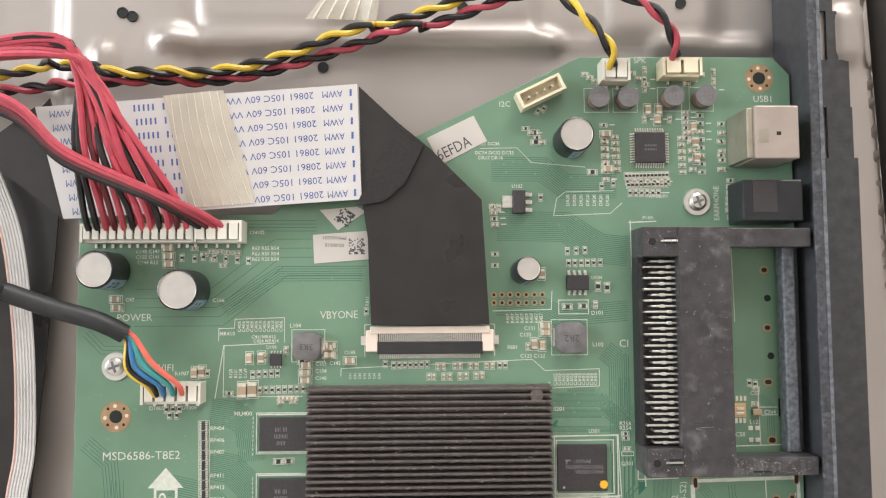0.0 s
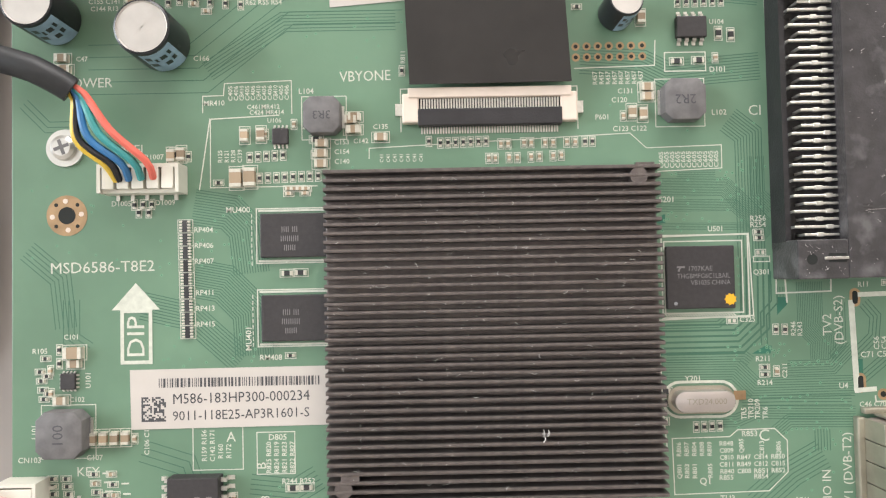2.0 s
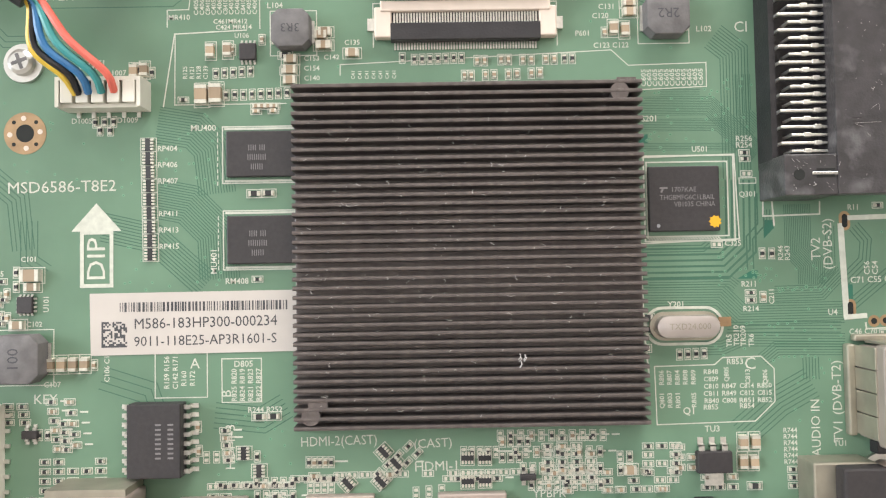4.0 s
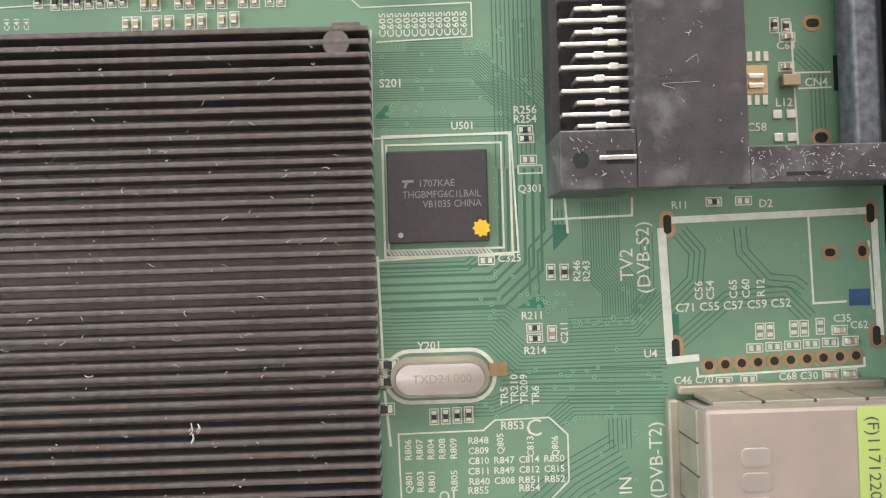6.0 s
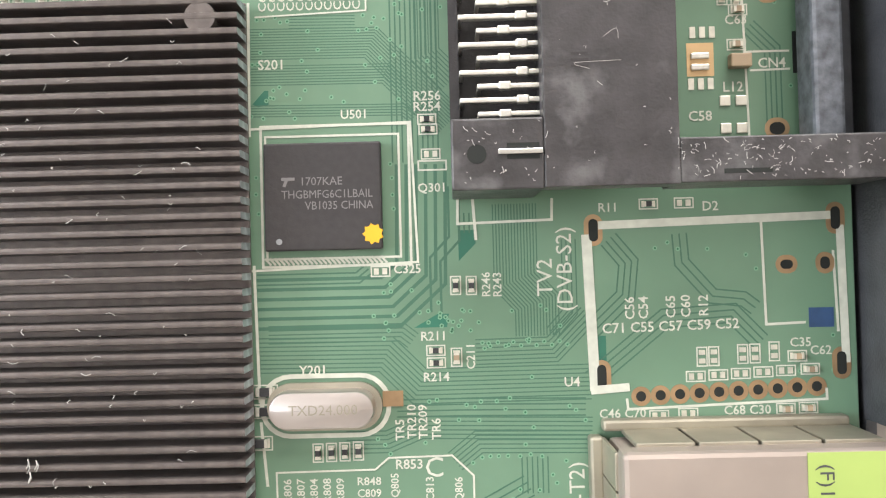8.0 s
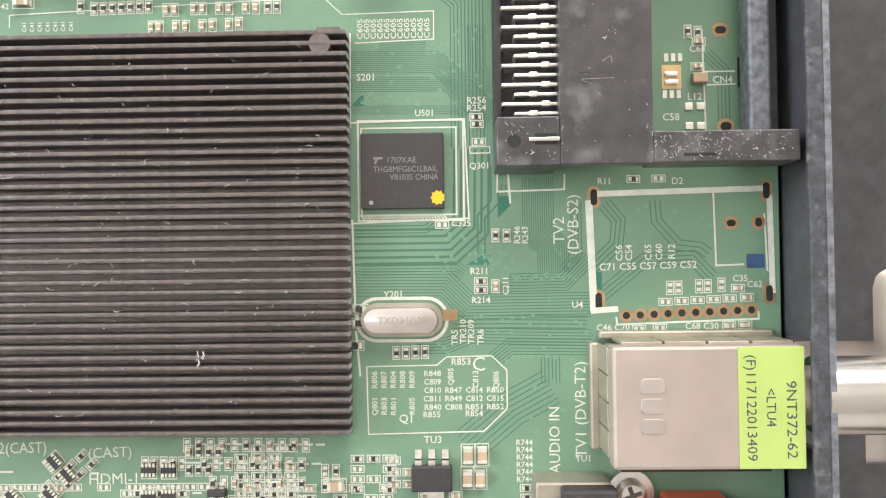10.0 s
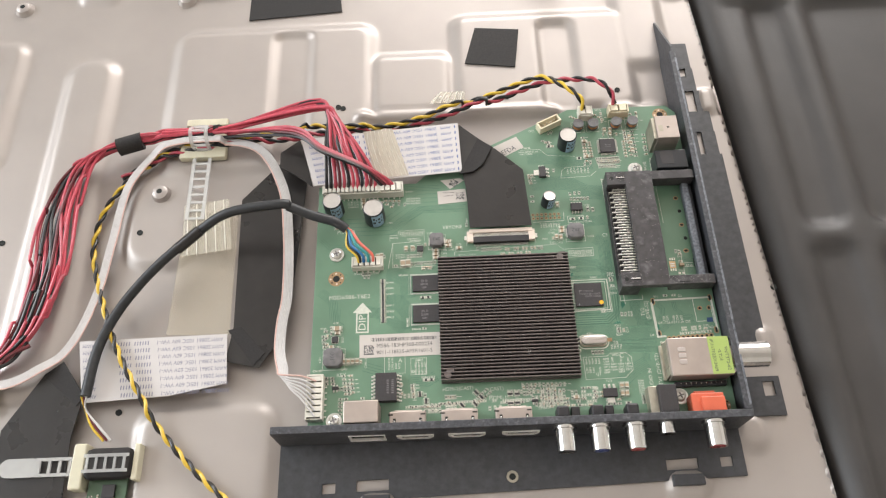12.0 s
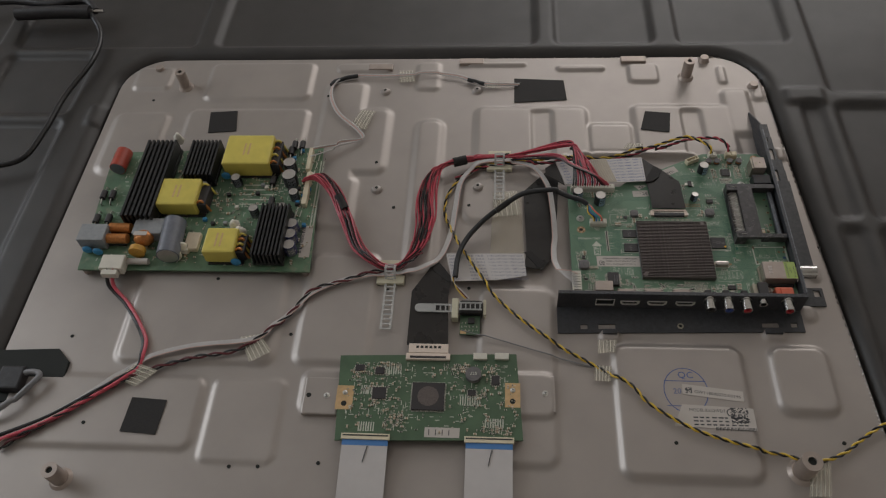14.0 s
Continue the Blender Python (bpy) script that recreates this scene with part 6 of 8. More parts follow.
row("r", 3, 97, 56.05, 96.94, 49.32)
row("r", 6, 99.01, 46.64, 98.53, 39.68)
row("R", 2, 52.84, 58.07, 53.21, 55.79)
row("R", 1, 66.41, 48.69, 66.41, 48.69)
row("r", 2, 68.61, 45.35, 71.29, 46.01, 90)
row("c", 4, 65.09, 72, 68.67, 69.56)
row("c", 3, 76.26, 72.29, 79.44, 69.58)
row("c", 3, 89.28, 69.6, 92.73, 72.06)
row("C", 2, 79.7, 63.48, 82.39, 63.48, 90)
row("r", 2, 53.85, 63.18, 55.19, 63.72, 60)
for k in range(7):
    x0, y0 = 60.58, 42.04
    x1, y1 = 69.88, 42.41
    say("DR20", x0 + (x1 - x0) * k / 6, y0, 0.75, 90, "CENTER", 2.6)
line(0.16, 57.21, 38.73, 57.93, 42.44, 59.95, 44.03, 71.25, 44.28)
line(0.16, 57.21, 38.46, 70.48, 38.96, 73.19, 41.34)
say("DR21 DC36", 41.79, 55.39, 0.8, 0, "CENTER")
say("DC34 DC32 DC33", 43.49, 53.25, 0.8, 0, "CENTER")
say("DR17 DR16", 42.55, 52.05, 0.8, 0, "CENTER")
say("AVDD5V", 81.89, 42.92, 0.8, 0, "CENTER")
say("P1101", 79.37, 37.87, 0.75, 0, "CENTER")
line(0.14, 40.19, 54.32, 48.81, 54.45, 52.09, 50.97, 64.7, 49.89)

# supply corner, lower left
row("r", 3, -46.34, -30.64, -45.89, -36.44)
row("r", 4, -47.24, -32.8, -46.62, -37.33)
row("r", 2, -44.08, -29.23, -44.08, -31.5, 90)
row("D", 1, -41.55, -29.73, -41.55, -29.73)
row("C", 1, -41.46, -31.55, -41.46, -31.55)
row("c", 2, -45.53, -32.65, -45.44, -36.45, 90)
row("C", 1, -43.73, -37.57, -43.73, -37.57)
row("C", 4, -38.52, -43.98, -33.1, -43.91, 90)
row("c", 1, -31.66, -44.12, -31.66, -44.12, 90)
row("r", 3, -45.28, -50.42, -45.19, -52.93)
row("r", 3, -43.03, -50.46, -42.59, -52.98)
row("r", 4, -36.56, -53.28, -36.04, -57.33)
row("r", 2, -40.34, -55, -39, -55.03, 90)
row("c", 2, -15.29, -54.16, -15.15, -57.93, 90)
row("C", 2, 4.82, 8.33, 5.09, 6.66)
row("R", 2, -0.95, 5.17, -0.68, 2.61)
say("R811", 13.84, 18.84, 0.75, 90, "CENTER")
say("C102", -41.2, -37.53, 0.8, 0, "CENTER")
say("L101", -48.24, -42.72, 0.85, 90, "CENTER")
say("U101", -39.3, -34.3, 0.85, 90, "CENTER")
say("C101", -42.09, -27.18, 0.8, 0, "CENTER")
say("R105", -47.33, -29.45, 0.85, 0, "CENTER")
say("C107", -38.34, -47.14, 0.85, 0, "CENTER")
say("C106 C108", -29.67, -44.15, 0.8, 90, "CENTER")

# by the power sockets
row("C", 3, -31.7, 31.15, -31.38, 27.51)
row("c", 4, -25.66, 31.12, -19.17, 27.2)
row("c", 4, -21.79, 30.46, -15.98, 30.04)
row("r", 5, -23.7, 29.17, -13.38, 28.21, 90)
row("C", 2, -43.37, 19.57, -42.95, 17.64)
row("r", 3, -31.41, 29.2, -25.62, 28.78, 90)
row("C", 2, -25.22, 2.81, -23.57, 3.05, 90)
row("r", 1, -22.4, 2.63, -22.4, 2.63, 90)
row("R", 2, -24.87, 2.95, -23.86, 2.93, 90)
row("r", 2, -30.76, -6.63, -29.12, -6.66, 90)
row("r", 3, -31.48, -5.34, -28.57, -5.29, 90)
for k, t in enumerate(("C148 C147", "C155 C141", "C144 R13")):
    x, y = -36.31, 30.39
    say(t, x, y - k * 1.25, 0.8, 0, "CENTER")
for k in range(3):
    x, y = -9.53, 31.06
    say("R62 R55 R54", x, y - k * 1.25, 0.8, 0, "CENTER")
say("C166", -20.09, 19.18, 0.85, 0, "CENTER")
say("R1007", -28.16, 2.63, 0.85, 0, "CENTER")
say("D1005", -33.67, -5.12, 0.85, 0, "CENTER")
say("D1009", -26.37, -5.05, 0.85, 0, "CENTER")
say("C47", -40.18, 19.42, 0.8, 0, "CENTER")

# crowded strip above the video sockets
rnd = random.Random(21)


def field(x0, y0, x1, y1, dx, dy, kinds, rot, fill=0.85):
    x0, x1, y0, y1 = min(x0, x1), max(x0, x1), min(y0, y1), max(y0, y1)
    nx, ny = max(1, int((x1 - x0) / dx)), max(1, int((y1 - y0) / dy))
    for i in range(nx):
        for j in range(ny):
            if rnd.random() < fill:
                small(rnd.choice(kinds), x0 + dx * (i + 0.5), y0 + dy * (j + 0.5), rot)


field(32.19, -56.06, 38.88, -58.4, 1.35, 2.0, "rrc", 90, 1)
field(32.16, -58.57, 36.24, -60.86, 1.35, 2.0, "rp", 90, 1)
field(38.91, -56.33, 48.11, -63.89, 2.3, 1.25, "rrcp", 0, 0.95)
field(50.85, -57.45, 55.21, -63.29, 1.5, 2.1, "rp", 90, 0.9)
field(54.96, -57.75, 61.92, -63.42, 2.2, 1.4, "rrp", 0, 0.8)
field(50.74, -63.2, 61.11, -65.98, 2.2, 1.4, "rcp", 0, 0.85)
row("C", 1, 53, -62.14, 53, -62.14)
row("n", 2, 27.3, -59.81, 30.06, -59.86)
row("n", 2, 27.27, -63.49, 30.02, -63.4)
row("n", 2, 14.05, -58.67, 15.97, -60.48, -48)
row("n", 2, 8.3, -63.5, 13.51, -63.23, -48)
row("n", 1, -8.06, -58.41, -8.06, -58.41, 90)
row("n", 1, -5.67, -61.25, -5.67, -61.25, 90)
row("r", 5, 0.13, -62.61, 6.07, -62.58)
row("r", 6, -11.75, -63.34, -1.35, -63.54)
row("p", 4, 2.36, -64.12, 5.7, -64.04, 90)
row("p", 3, 19.07, -65.17, 23.16, -64.89, 90)
row("C", 2, 71.19, -58.12, 73.13, -58.09, 90)
row("C", 2, 71.1, -61.23, 72.82, -61.26, 90)
row("r", 3, 79.13, -62.64, 79.19, -65.22)
row("R", 1, 72.92, -65.1, 72.92, -65.1)
for k in range(6):
    x, y = 78.88, -56.49
    say("R744", x, y - k * 1.0, 0.75, 0, "CENTER")
for j, names in enumerate((("R806", "R807", "R804", "R808", "R809"), ("Q801", "R803", "R801", "", "R805"))):
    for i, text in enumerate(names):
        if text:
            say(text, 58.56 + i * 1.28, -47.78 - j * 3.6, 0.75, 90, "CENTER", 2.3)
for j, names in enumerate((("R848", "", "", ""), ("C809", "", "", ""), ("C810", "R847", "C814", "R850"), ("C811", "R849", "C812", "C815"), ("R840", "C808", "R851", "R852"))):
    for i, text in enumerate(names):
        if text:
            say(text, 66.46 + i * 2.85, -47.0 - j * 1.15, 0.75, 0, "CENTER", 2.3)
for text, x, y in (("Q805", 69.0, -47.4), ("C813", 72.4, -47.8), ("Q806", 75.2, -47.9)):
    say(text, x, y, 0.75, 90, "CENTER", 2.3)
say("R855", 66.32, -52.61, 0.8, 0, "CENTER")
say("R854", 72.1, -52.5, 0.8, 0, "CENTER")
field(-40.55, -66, -27.52, -58, 2.2, 1.5, "rrp", 0, 0.8)
field(-18, -60, -4, -57.5, 1.6, 2.0, "rp", 90, 0.7)
field(-14, -66, 2, -61.5, 2.0, 1.6, "rcp", 0, 0.6)
field(2, -63, 38, -61.4, 2.0, 1.6, "rcp", 0, 0.8)
field(40, -66, 62, -61, 2.1, 1.4, "rcp", 0, 0.7)
field(60, -66, 72, -58, 2.1, 1.6, "rcp", 0, 0.45)
say("YPBPR", 40.19, -65.73, 1.3, 0, "CENTER")

# vias and etched conductors
for s_, (n, c) in enumerate(((40, (55.28, -1.11, 62.75, -11.82)), (25, (66.34, 0.23, 73.83, -8.27)), (40, (66.78, -26.75, 78.04, -34.67)), (40, (73.25, -30.19, 85.66, -34.87)),
                             (60, (-21.99, -4.01, -12.05, -17.02)), (60, (-33.93, -23.96, -11.3, -33.45)), (60, (-13.37, 27.17, 12.57, -2.61)), (50, (43.82, 20.38, 73.62, -0.58)),
                             (40, (44.17, 54.72, 63.79, 36.06)), (60, (-12.61, -46.46, -0.61, -62.23)), (40, (76.02, -42.11, 86.56, -63.88)), (50, (64.34, -37.04, 83.67, -47.28)),
                             (50, (-50.22, 3.78, -24.84, -22.29)), (40, (2.15, 27.1, 43.76, 15.17)), (30, (89.27, -23.52, 112.13, -38.8)), (40, (99.63, 31.96, 111.3, -16.38)))):
    via_field(int(n * 0.35), *c, 100 + s_)
for k in range(12):
    vias(77.8 + 0.75 * k, -33.8 - 0.35 * (k % 2))
vias(57.2, -9.6, 57.9, -8.6, 58.5, -8.3, 57.9, -9.4, 59.2, -9.0, 60.5, -9.5, 63.6, -9.4, 64.8, -9.9, 70.2, -9.8, 68.9, -1.8, 67.7, -2.2, 66.4, -2.9, 67.2, -2.8, 68.2, -2.7)
vias(70.6, 0.1, 70.0, -0.4, 70.4, -1.3, 69.5, -3.9, 70.6, -4.6, 73.1, -6.1, 73.0, 0.2, 72.7, -1.0, 74.5, -0.8, 56.4, -1.6, 57.1, -1.6, 58.2, -1.4, 58.7, -1.9, 59.4, -1.8)
vias(69.0, -27.9, 69.0, -28.6, 68.3, -28.7, 76.7, -30.7, 77.5, -31.8, 75.0, -31.7, 75.8, -31.6, 74.9, -32.4, 72.6, -30.6, 72.6, -31.7, 76.1, -39.8, 76.9, -40.0, 77.5, -39.5)
vias(86.1, -40.1, 86.7, -40.5, 87.6, -41.5, 67.4, -42.9, 68.1, -43.5, 77.5, -44.9, 76.6, -45.4, 78.3, -44.8, 79.1, -44.8, 80.0, -44.8, 82.2, -44.7, 83.3, -44.9, 84.3, -46.7)
bare = bmesh.new()
for pts in (((73.5, -30.9), (74.6, -30.9), (74.4, -32.2), (71.2, -32.2)),
            ((75.7, -22.8), (77.4, -22.8), (77.4, -24.1), (75.7, -25.8)),
            ((55.8, -9.9), (57.0, -8.6), (57.4, -8.6), (57.4, -10.0), (56.4, -10.2)),
            ((88.8, -33.4), (89.8, -33.4), (89.8, -36.0), (88.8, -36.0))):
    flat(bare, pts, Z + 0.003)
part("bare_laminate", bare, PCB_BARE, board, "dark green areas without copper", kind="stuff")
bundle(12, 0.27, 55.7, -4.0, 67.6, -4.1, 70.2, -6.8, 75.2, -12.0, w=0.1)
bundle(8, 0.27, 55.6, -7.1, 69.0, -7.2, 73.2, -11.4, w=0.1)
bundle(5, 0.27, 55.6, -10.6, 70.6, -10.8, 71.6, -11.6, w=0.1)
bundle(9, 0.34, 72.9, 0.9, 72.9, -5.4, 75.4, -8.0, w=0.1)
bundle(5, 0.3, 59.6, -1.9, 66.0, -2.0, w=0.1)
bundle(6, 0.95, 56.0, -29.6, 69.0, -29.6, 72.0, -26.9, 72.2, -16.4, w=0.34)
bundle(2, 1.0, 75.3, -18.6, 75.3, -23.6, 73.4, -25.6, 73.4, -30.6, w=0.24)
bundle(3, 0.5, 56.0, -27.2, 65.8, -27.2, 66.8, -26.4, w=0.16)
bundle(9, 0.42, 55.9, -34.6, 68.4, -34.7, 71.6, -37.9, 88.2, -37.8, w=0.12)
bundle(5, 0.42, 57.0, -32.6, 70.0, -32.6, 71.0, -33.4, w=0.12)
bundle(15, 0.3, 81.2, -20.4, 81.2, -27.8, 83.2, -30.0, 83.2, -33.2, w=0.11)
bundle(4, 0.55, 69.4, -40.0, 76.0, -40.0, 87.6, -40.2, w=0.14)
bundle(6, 0.42, 64.4, -43.2, 68.4, -43.2, 71.6, -41.9, 88.2, -42.3, w=0.12)
bundle(6, 0.42, 74.9, -45.2, 77.2, -43.4, 88.0, -43.6, w=0.12)
bundle(6, 0.5, 82.6, -45.0, 82.6, -48.4, w=0.14)
bundle(3, 0.5, 76.3, -21.2, 76.3, -23.0, w=0.14)
bundle(4, 0.45, 86.4, -24.0, 86.4, -31.0, 84.6, -33.0, w=0.12)
bundle(7, 0.4, 88.0, -31.2, 84.6, -34.6, 77.2, -34.7, w=0.12)
bundle(4, 0.6, 90.35, -24.09, 92.18, -26.33, 91.81, -29.59, 88.45, -32.76)
bundle(3, 0.7, 97.17, -23.73, 97.35, -26.46, 100.24, -29.81, 103.21, -30.16, 104.27, -31)
bundle(4, 0.6, 88.3, -37.65, 95.55, -31.86, 102.08, -31.49, 104.7, -34.27)
bundle(4, 0.5, 104.54, -3.64, 106.76, -5.9, 106.79, -13.05)
bundle(5, 2.1, -39.0, 17.6, -20.5, 17.6, -6.0, 29.0, 13.8, 29.0, w=0.14)
bundle(7, 0.55, -19.0, 17.0, -6.2, 25.2, 12.6, 25.2, w=0.14)
bundle(4, 0.8, -13.47, 36.3, 2.1, 36.25, w=0.14)
bundle(3, 0.9, -49.9, 12.0, -46.0, 8.0, -38.0, 8.0, w=0.14)
bundle(12, 0.5, 42.79, 49.38, 54.72, 49.37, 59.97, 45.36, 71.94, 45.34)
bundle(16, 0.45, 43.98, 36.12, 59.81, 35.81, 67.67, 30.76, 74.28, 30.08)
bundle(10, 0.5, 43.79, 17.78, 54.26, 17.06, 58.17, 15.09, 73.98, 16.29)
bundle(10, 0.5, 68.53, 7.22, 71.76, 4.6, 71.72, -15.95)
bundle(14, 0.45, -21.54, -5.86, -15.61, -6.87, -12.9, -9.67, -12.05, -17.02)
bundle(16, 0.42, -21.63, -17.78, -16.63, -18.78, -12.11, -23.42, -11.73, -30.72)
bundle(10, 0.5, -30.29, -22.2, -22.13, -24.16, -14.01, -31.59)
bundle(6, 0.7, -49.32, -12.75, -43.88, -17.41, -42.99, -25.62)
bundle(4, 0.9, -42.07, -21.09, -42.09, -27.45, -39.38, -29.32)
bundle(4, 1.2, -30.41, -46.21, -23.2, -48.6, -22.31, -51.32)
bundle(8, 0.7, 71.07, -56.94, 77.23, -51.85, 82.58, -48.97)
bundle(6, 0.8, -12.57, -52.41, -5.11, -53.29, -1.38, -51.13)

# the crowded supply parts round the amplifier
rnd = random.Random(21)


def crowd(kinds, n, x0, y0, x1, y1, rot):
    for i in range(n):
        t = i / max(1, n - 1)
        x, y = x0 + (x1 - x0) * t, y0 + (y1 - y0) * t
        small(kinds[i % len(kinds)], x, y, rot, True)
        if rnd.random() < 0.6:
            line(0.28, x + 1.5, y + 0.1, x + 2.5, y + 0.1)


crowd("rcr", 8, 69.29, 59.82, 69.57, 46.95, 0)
crowd("cr", 6, 88.7, 62.81, 88.81, 56.73, 0)
crowd("rrc", 8, 92.19, 62.13, 92.35, 48.66, 0)
crowd("cC", 3, 78.97, 61.18, 85.02, 61.18, 90)
crowd("rc", 7, 74.63, 46.4, 84.25, 46.39, 90)
crowd("rr", 6, 75.24, 43.74, 81.91, 43.72, 90)
crowd("rc", 6, 97.26, 60.11, 97.2, 49.32, 0)
crowd("cc", 3, 95.73, 72.61, 95.6, 68.25, 90)
crowd("cr", 3, 79.24, 72.98, 79.14, 68.49, 90)
crowd("rc", 4, 50.86, 59.01, 54.81, 55.79, 0)
crowd("rc", 4, 42.97, 40.62, 43.45, 36.39, 0)
crowd("rrr", 5, 98.96, 45.3, 99.01, 37.95, 0)
crowd("rp", 5, -6.11, -63.19, -0.49, -63.25, 90)
crowd("rp", 5, -6, -65.25, -0.4, -65.31, 90)
crowd("rc", 5, 2.18, -60.07, 5.7, -60.11, 90)
crowd("pr", 4, 2.3, -62.82, 6.04, -62.86, 0)
crowd("rr", 4, 13.02, -62.02, 17.94, -57.82, 45)
crowd("rr", 4, 14.45, -63.18, 19.37, -58.99, 45)
crowd("pr", 5, 26.75, -58.95, 31.89, -59.01, 90)
for k in range(4):
    crowd("prpc", 11, 32.58, -56.47, 48.97, -56.65, 90) if k == 0 else crowd("rpcp", 9, 33.75 + k * 1.2, (33.75, -56.49)[1] - k * 2.6, 48.39, (48.39, -56.65)[1] - k * 2.6, 90)
crowd("pr", 6, 24.24, -63.06, 31.93, -63.14, 0)
crowd("rc", 5, -11.02, -54.83, -10.53, -59.47, 0)
crowd("rc", 6, -38.43, -49.82, -37.32, -57.21, 0)
crowd("cr", 5, -35.57, -49.86, -34.53, -56.66, 0)
part("silkscreen_print", silk, SILK, board, "white printed legends", kind="stuff")
part("etched_copper", tracks, TRACE, board, "fine etched conductors", kind="stuff")
part("via_pattern", via, [VIA_RING, PCB_DARK], board, "tiny plated vias", kind="stuff")


# ---- flat ribbon cables ----
def taped(name, material, parent, pts, z0, z1, label="", bevel=0.0):
    return part(name, slab(bmesh.new(), pts, z0, z1, bevel), material, parent, label)


ffc = thing("flat_ribbon_cable", "white flat ribbon cable with blue print and black tape", "ribbon cable")
F = [(-60.8, 62.98), (11.77, 68.44), (12.83, 41.88), (-53.82, 37.56)]
band = taped("white_band", FFC_WHITE, ffc, F, 13.6, 14.0)
ink = bmesh.new()
e1, e2 = Vector(F[1]) - Vector(F[0]), Vector(F[3]) - Vector(F[0])
rot_ = math.degrees(math.atan2(e1.y, e1.x)) + 180
for k in range(8):
    v = 0.07 + 0.124 * k
    a, b = Vector(F[0]).lerp(Vector(F[3]), v), Vector(F[1]).lerp(Vector(F[2]), v)
    for text, s, wd in (("AWM", 0.92, 4.6), ("20861 105C 60V VW-1", 0.71, 21.5), ("IIIIII", 0.43, 6.0), ("IIIII", 0.33, 4.6), ("AWM", 0.07, 4.6)):
        p = a.lerp(b, s)
        join(ink, lettering(text, p.x, p.y, 14.03, 1.55, rot_, "CENTER", wd))
    p = a.lerp(b, 0.975)
    flat_rect(ink, p.x, p.y - 0.8, p.x + 0.5, p.y + 0.8, 14.03)
part("printed_text", ink, INK_BLUE, band, "blue upside down cable print")
T = [(-32.01, 65.61), (-18.65, 66.94), (-11.09, 41.03), (-25.87, 40.04)]
yt = taped("yellowed_tape_strip", TAPE_BEIGE, band, T, 14.05, 14.25, "yellowed adhesive tape across the cable")
for k in range(7):
    a = Vector(T[0]).lerp(Vector(T[1]), 0.12 + k * 0.13)
    b = Vector(T[3]).lerp(Vector(T[2]), 0.10 + k * 0.14)
    part("wrinkle", tube(bmesh.new(), spline([(a.x, a.y, 14.25), ((a.x * 0.6 + b.x * 0.4) - 0.8, a.y * 0.6 + b.y * 0.4, 14.3), (b.x, b.y, 14.25)], 2), 0.10, 5), TAPE_STREAK, ffc)
flag = [(12.08, 68.14), (20.82, 59.91), (28.51, 53.54), (40.12, 41.87), (41.66, 13.47), (14.95, 13.39), (14.16, 33.22), (12.88, 41.67)]
taped("taped_drop", TAPE_BLACK, ffc, flag, 13.0, 13.3, "black taped length down to the board connector")
taped("cloth_tape", TAPE_CLOTH, ffc, [(20.56, 58.69), (26.97, 54.28), (22.59, 45.36), (17.99, 41.38), (11.63, 40.37), (14.8, 47.3)], 14.05, 14.5, "black cloth tape over the fold")
taped("taped_run", TAPE_BLACK, ffc, [(-62.13, 67.54), (-58.51, 52.16), (-61.39, 5.86), (-64.07, -27.15), (-74.51, -43.17), (-88.48, -39.74), (-86.48, -24.82), (-88.39, 37.39)], 4.2, 4.7, "black taped run down the chassis")
taped("fold_tape", TAPE_CLOTH, ffc, [(-88.7, -26.34), (-83.05, -25.02), (-72.27, -36.84), (-76.72, -42.28)], 4.75, 5.1)
taped("corner_fold", TAPE_BLACK, ffc, [(-70.02, 56.51), (-61.3, 63.23), (-54.29, 37.67), (-61.48, 43.33), (-69.8, 49.33)], 12.6, 13.2)
G = [(-150.66, -28.96), (-88.58, -28.17), (-86.8, -49.46), (-110.02, -53.8), (-144.97, -55.43)]
band2 = taped("white_band", FFC_WHITE, ffc, G, 5.3, 5.7)
ink = bmesh.new()
e1, e2 = Vector(G[1]) - Vector(G[0]), Vector(G[4]) - Vector(G[0])
rot_ = math.degrees(math.atan2(e1.y, e1.x))
for k in range(8):
    for text, s, wd in (("AWM", 0.93, 4.8), ("20861 105C 60V VW-1", 0.70, 22.0), ("IIIIII", 0.42, 6.0), ("IIIII", 0.30, 5.0), ("AWM", 0.06, 4.8)):
        p = Vector(G[0]) + e2 * (0.08 + 0.118 * k) + e1 * s
        join(ink, lettering(text, p.x, p.y, 5.74, 1.7, rot_ + 180, "CENTER", wd))
part("printed_legend", ink, INK_PALE, band2, "faint printed legends")
taped("taped_run", TAPE_BLACK, ffc, [(-162.31, -41.84), (-145.31, -54.54), (-147.04, -68.73), (-145.1, -112.88), (-175.83, -111.92), (-175.67, -65.01)], 4.6, 5.1, "black taped run to the timing board")
taped("fold_tape", TAPE_CLOTH, ffc, [(-162.96, -43.06), (-155.7, -37.44), (-144.62, -52.35), (-147, -56.53)], 5.15, 5.5)


# ---- wires ----
def wire(name, material, parent, pts, r, seg=8, label="", step=2.0):
    return part(name, tube(bmesh.new(), laid(spline(pts, step)), r, seg), material, parent, label, smooth=True)


harness = thing("power_wire_harness", "bundle of thin red and black wires between the two boards", "wire harness")
core = [(-275.38, 40.76, 14), (-262.86, 43.07, 16), (-248.38, 29.94, 12), (-236.91, 6.76, 8), (-222.15, -23.99, 6), (-205.75, -39.71, 5), (-189.21, -41.78, 5), (-174.2, -28.16, 6), (-168.23, -0.25, 8), (-169.86, 33.2, 8), (-163.57, 57.7, 8), (-143.17, 70.07, 8), (-108.88, 73.94, 6)]
rnd = random.Random(4)
N_W = 20
conn = []
x0, y0 = -47.74, 34.49
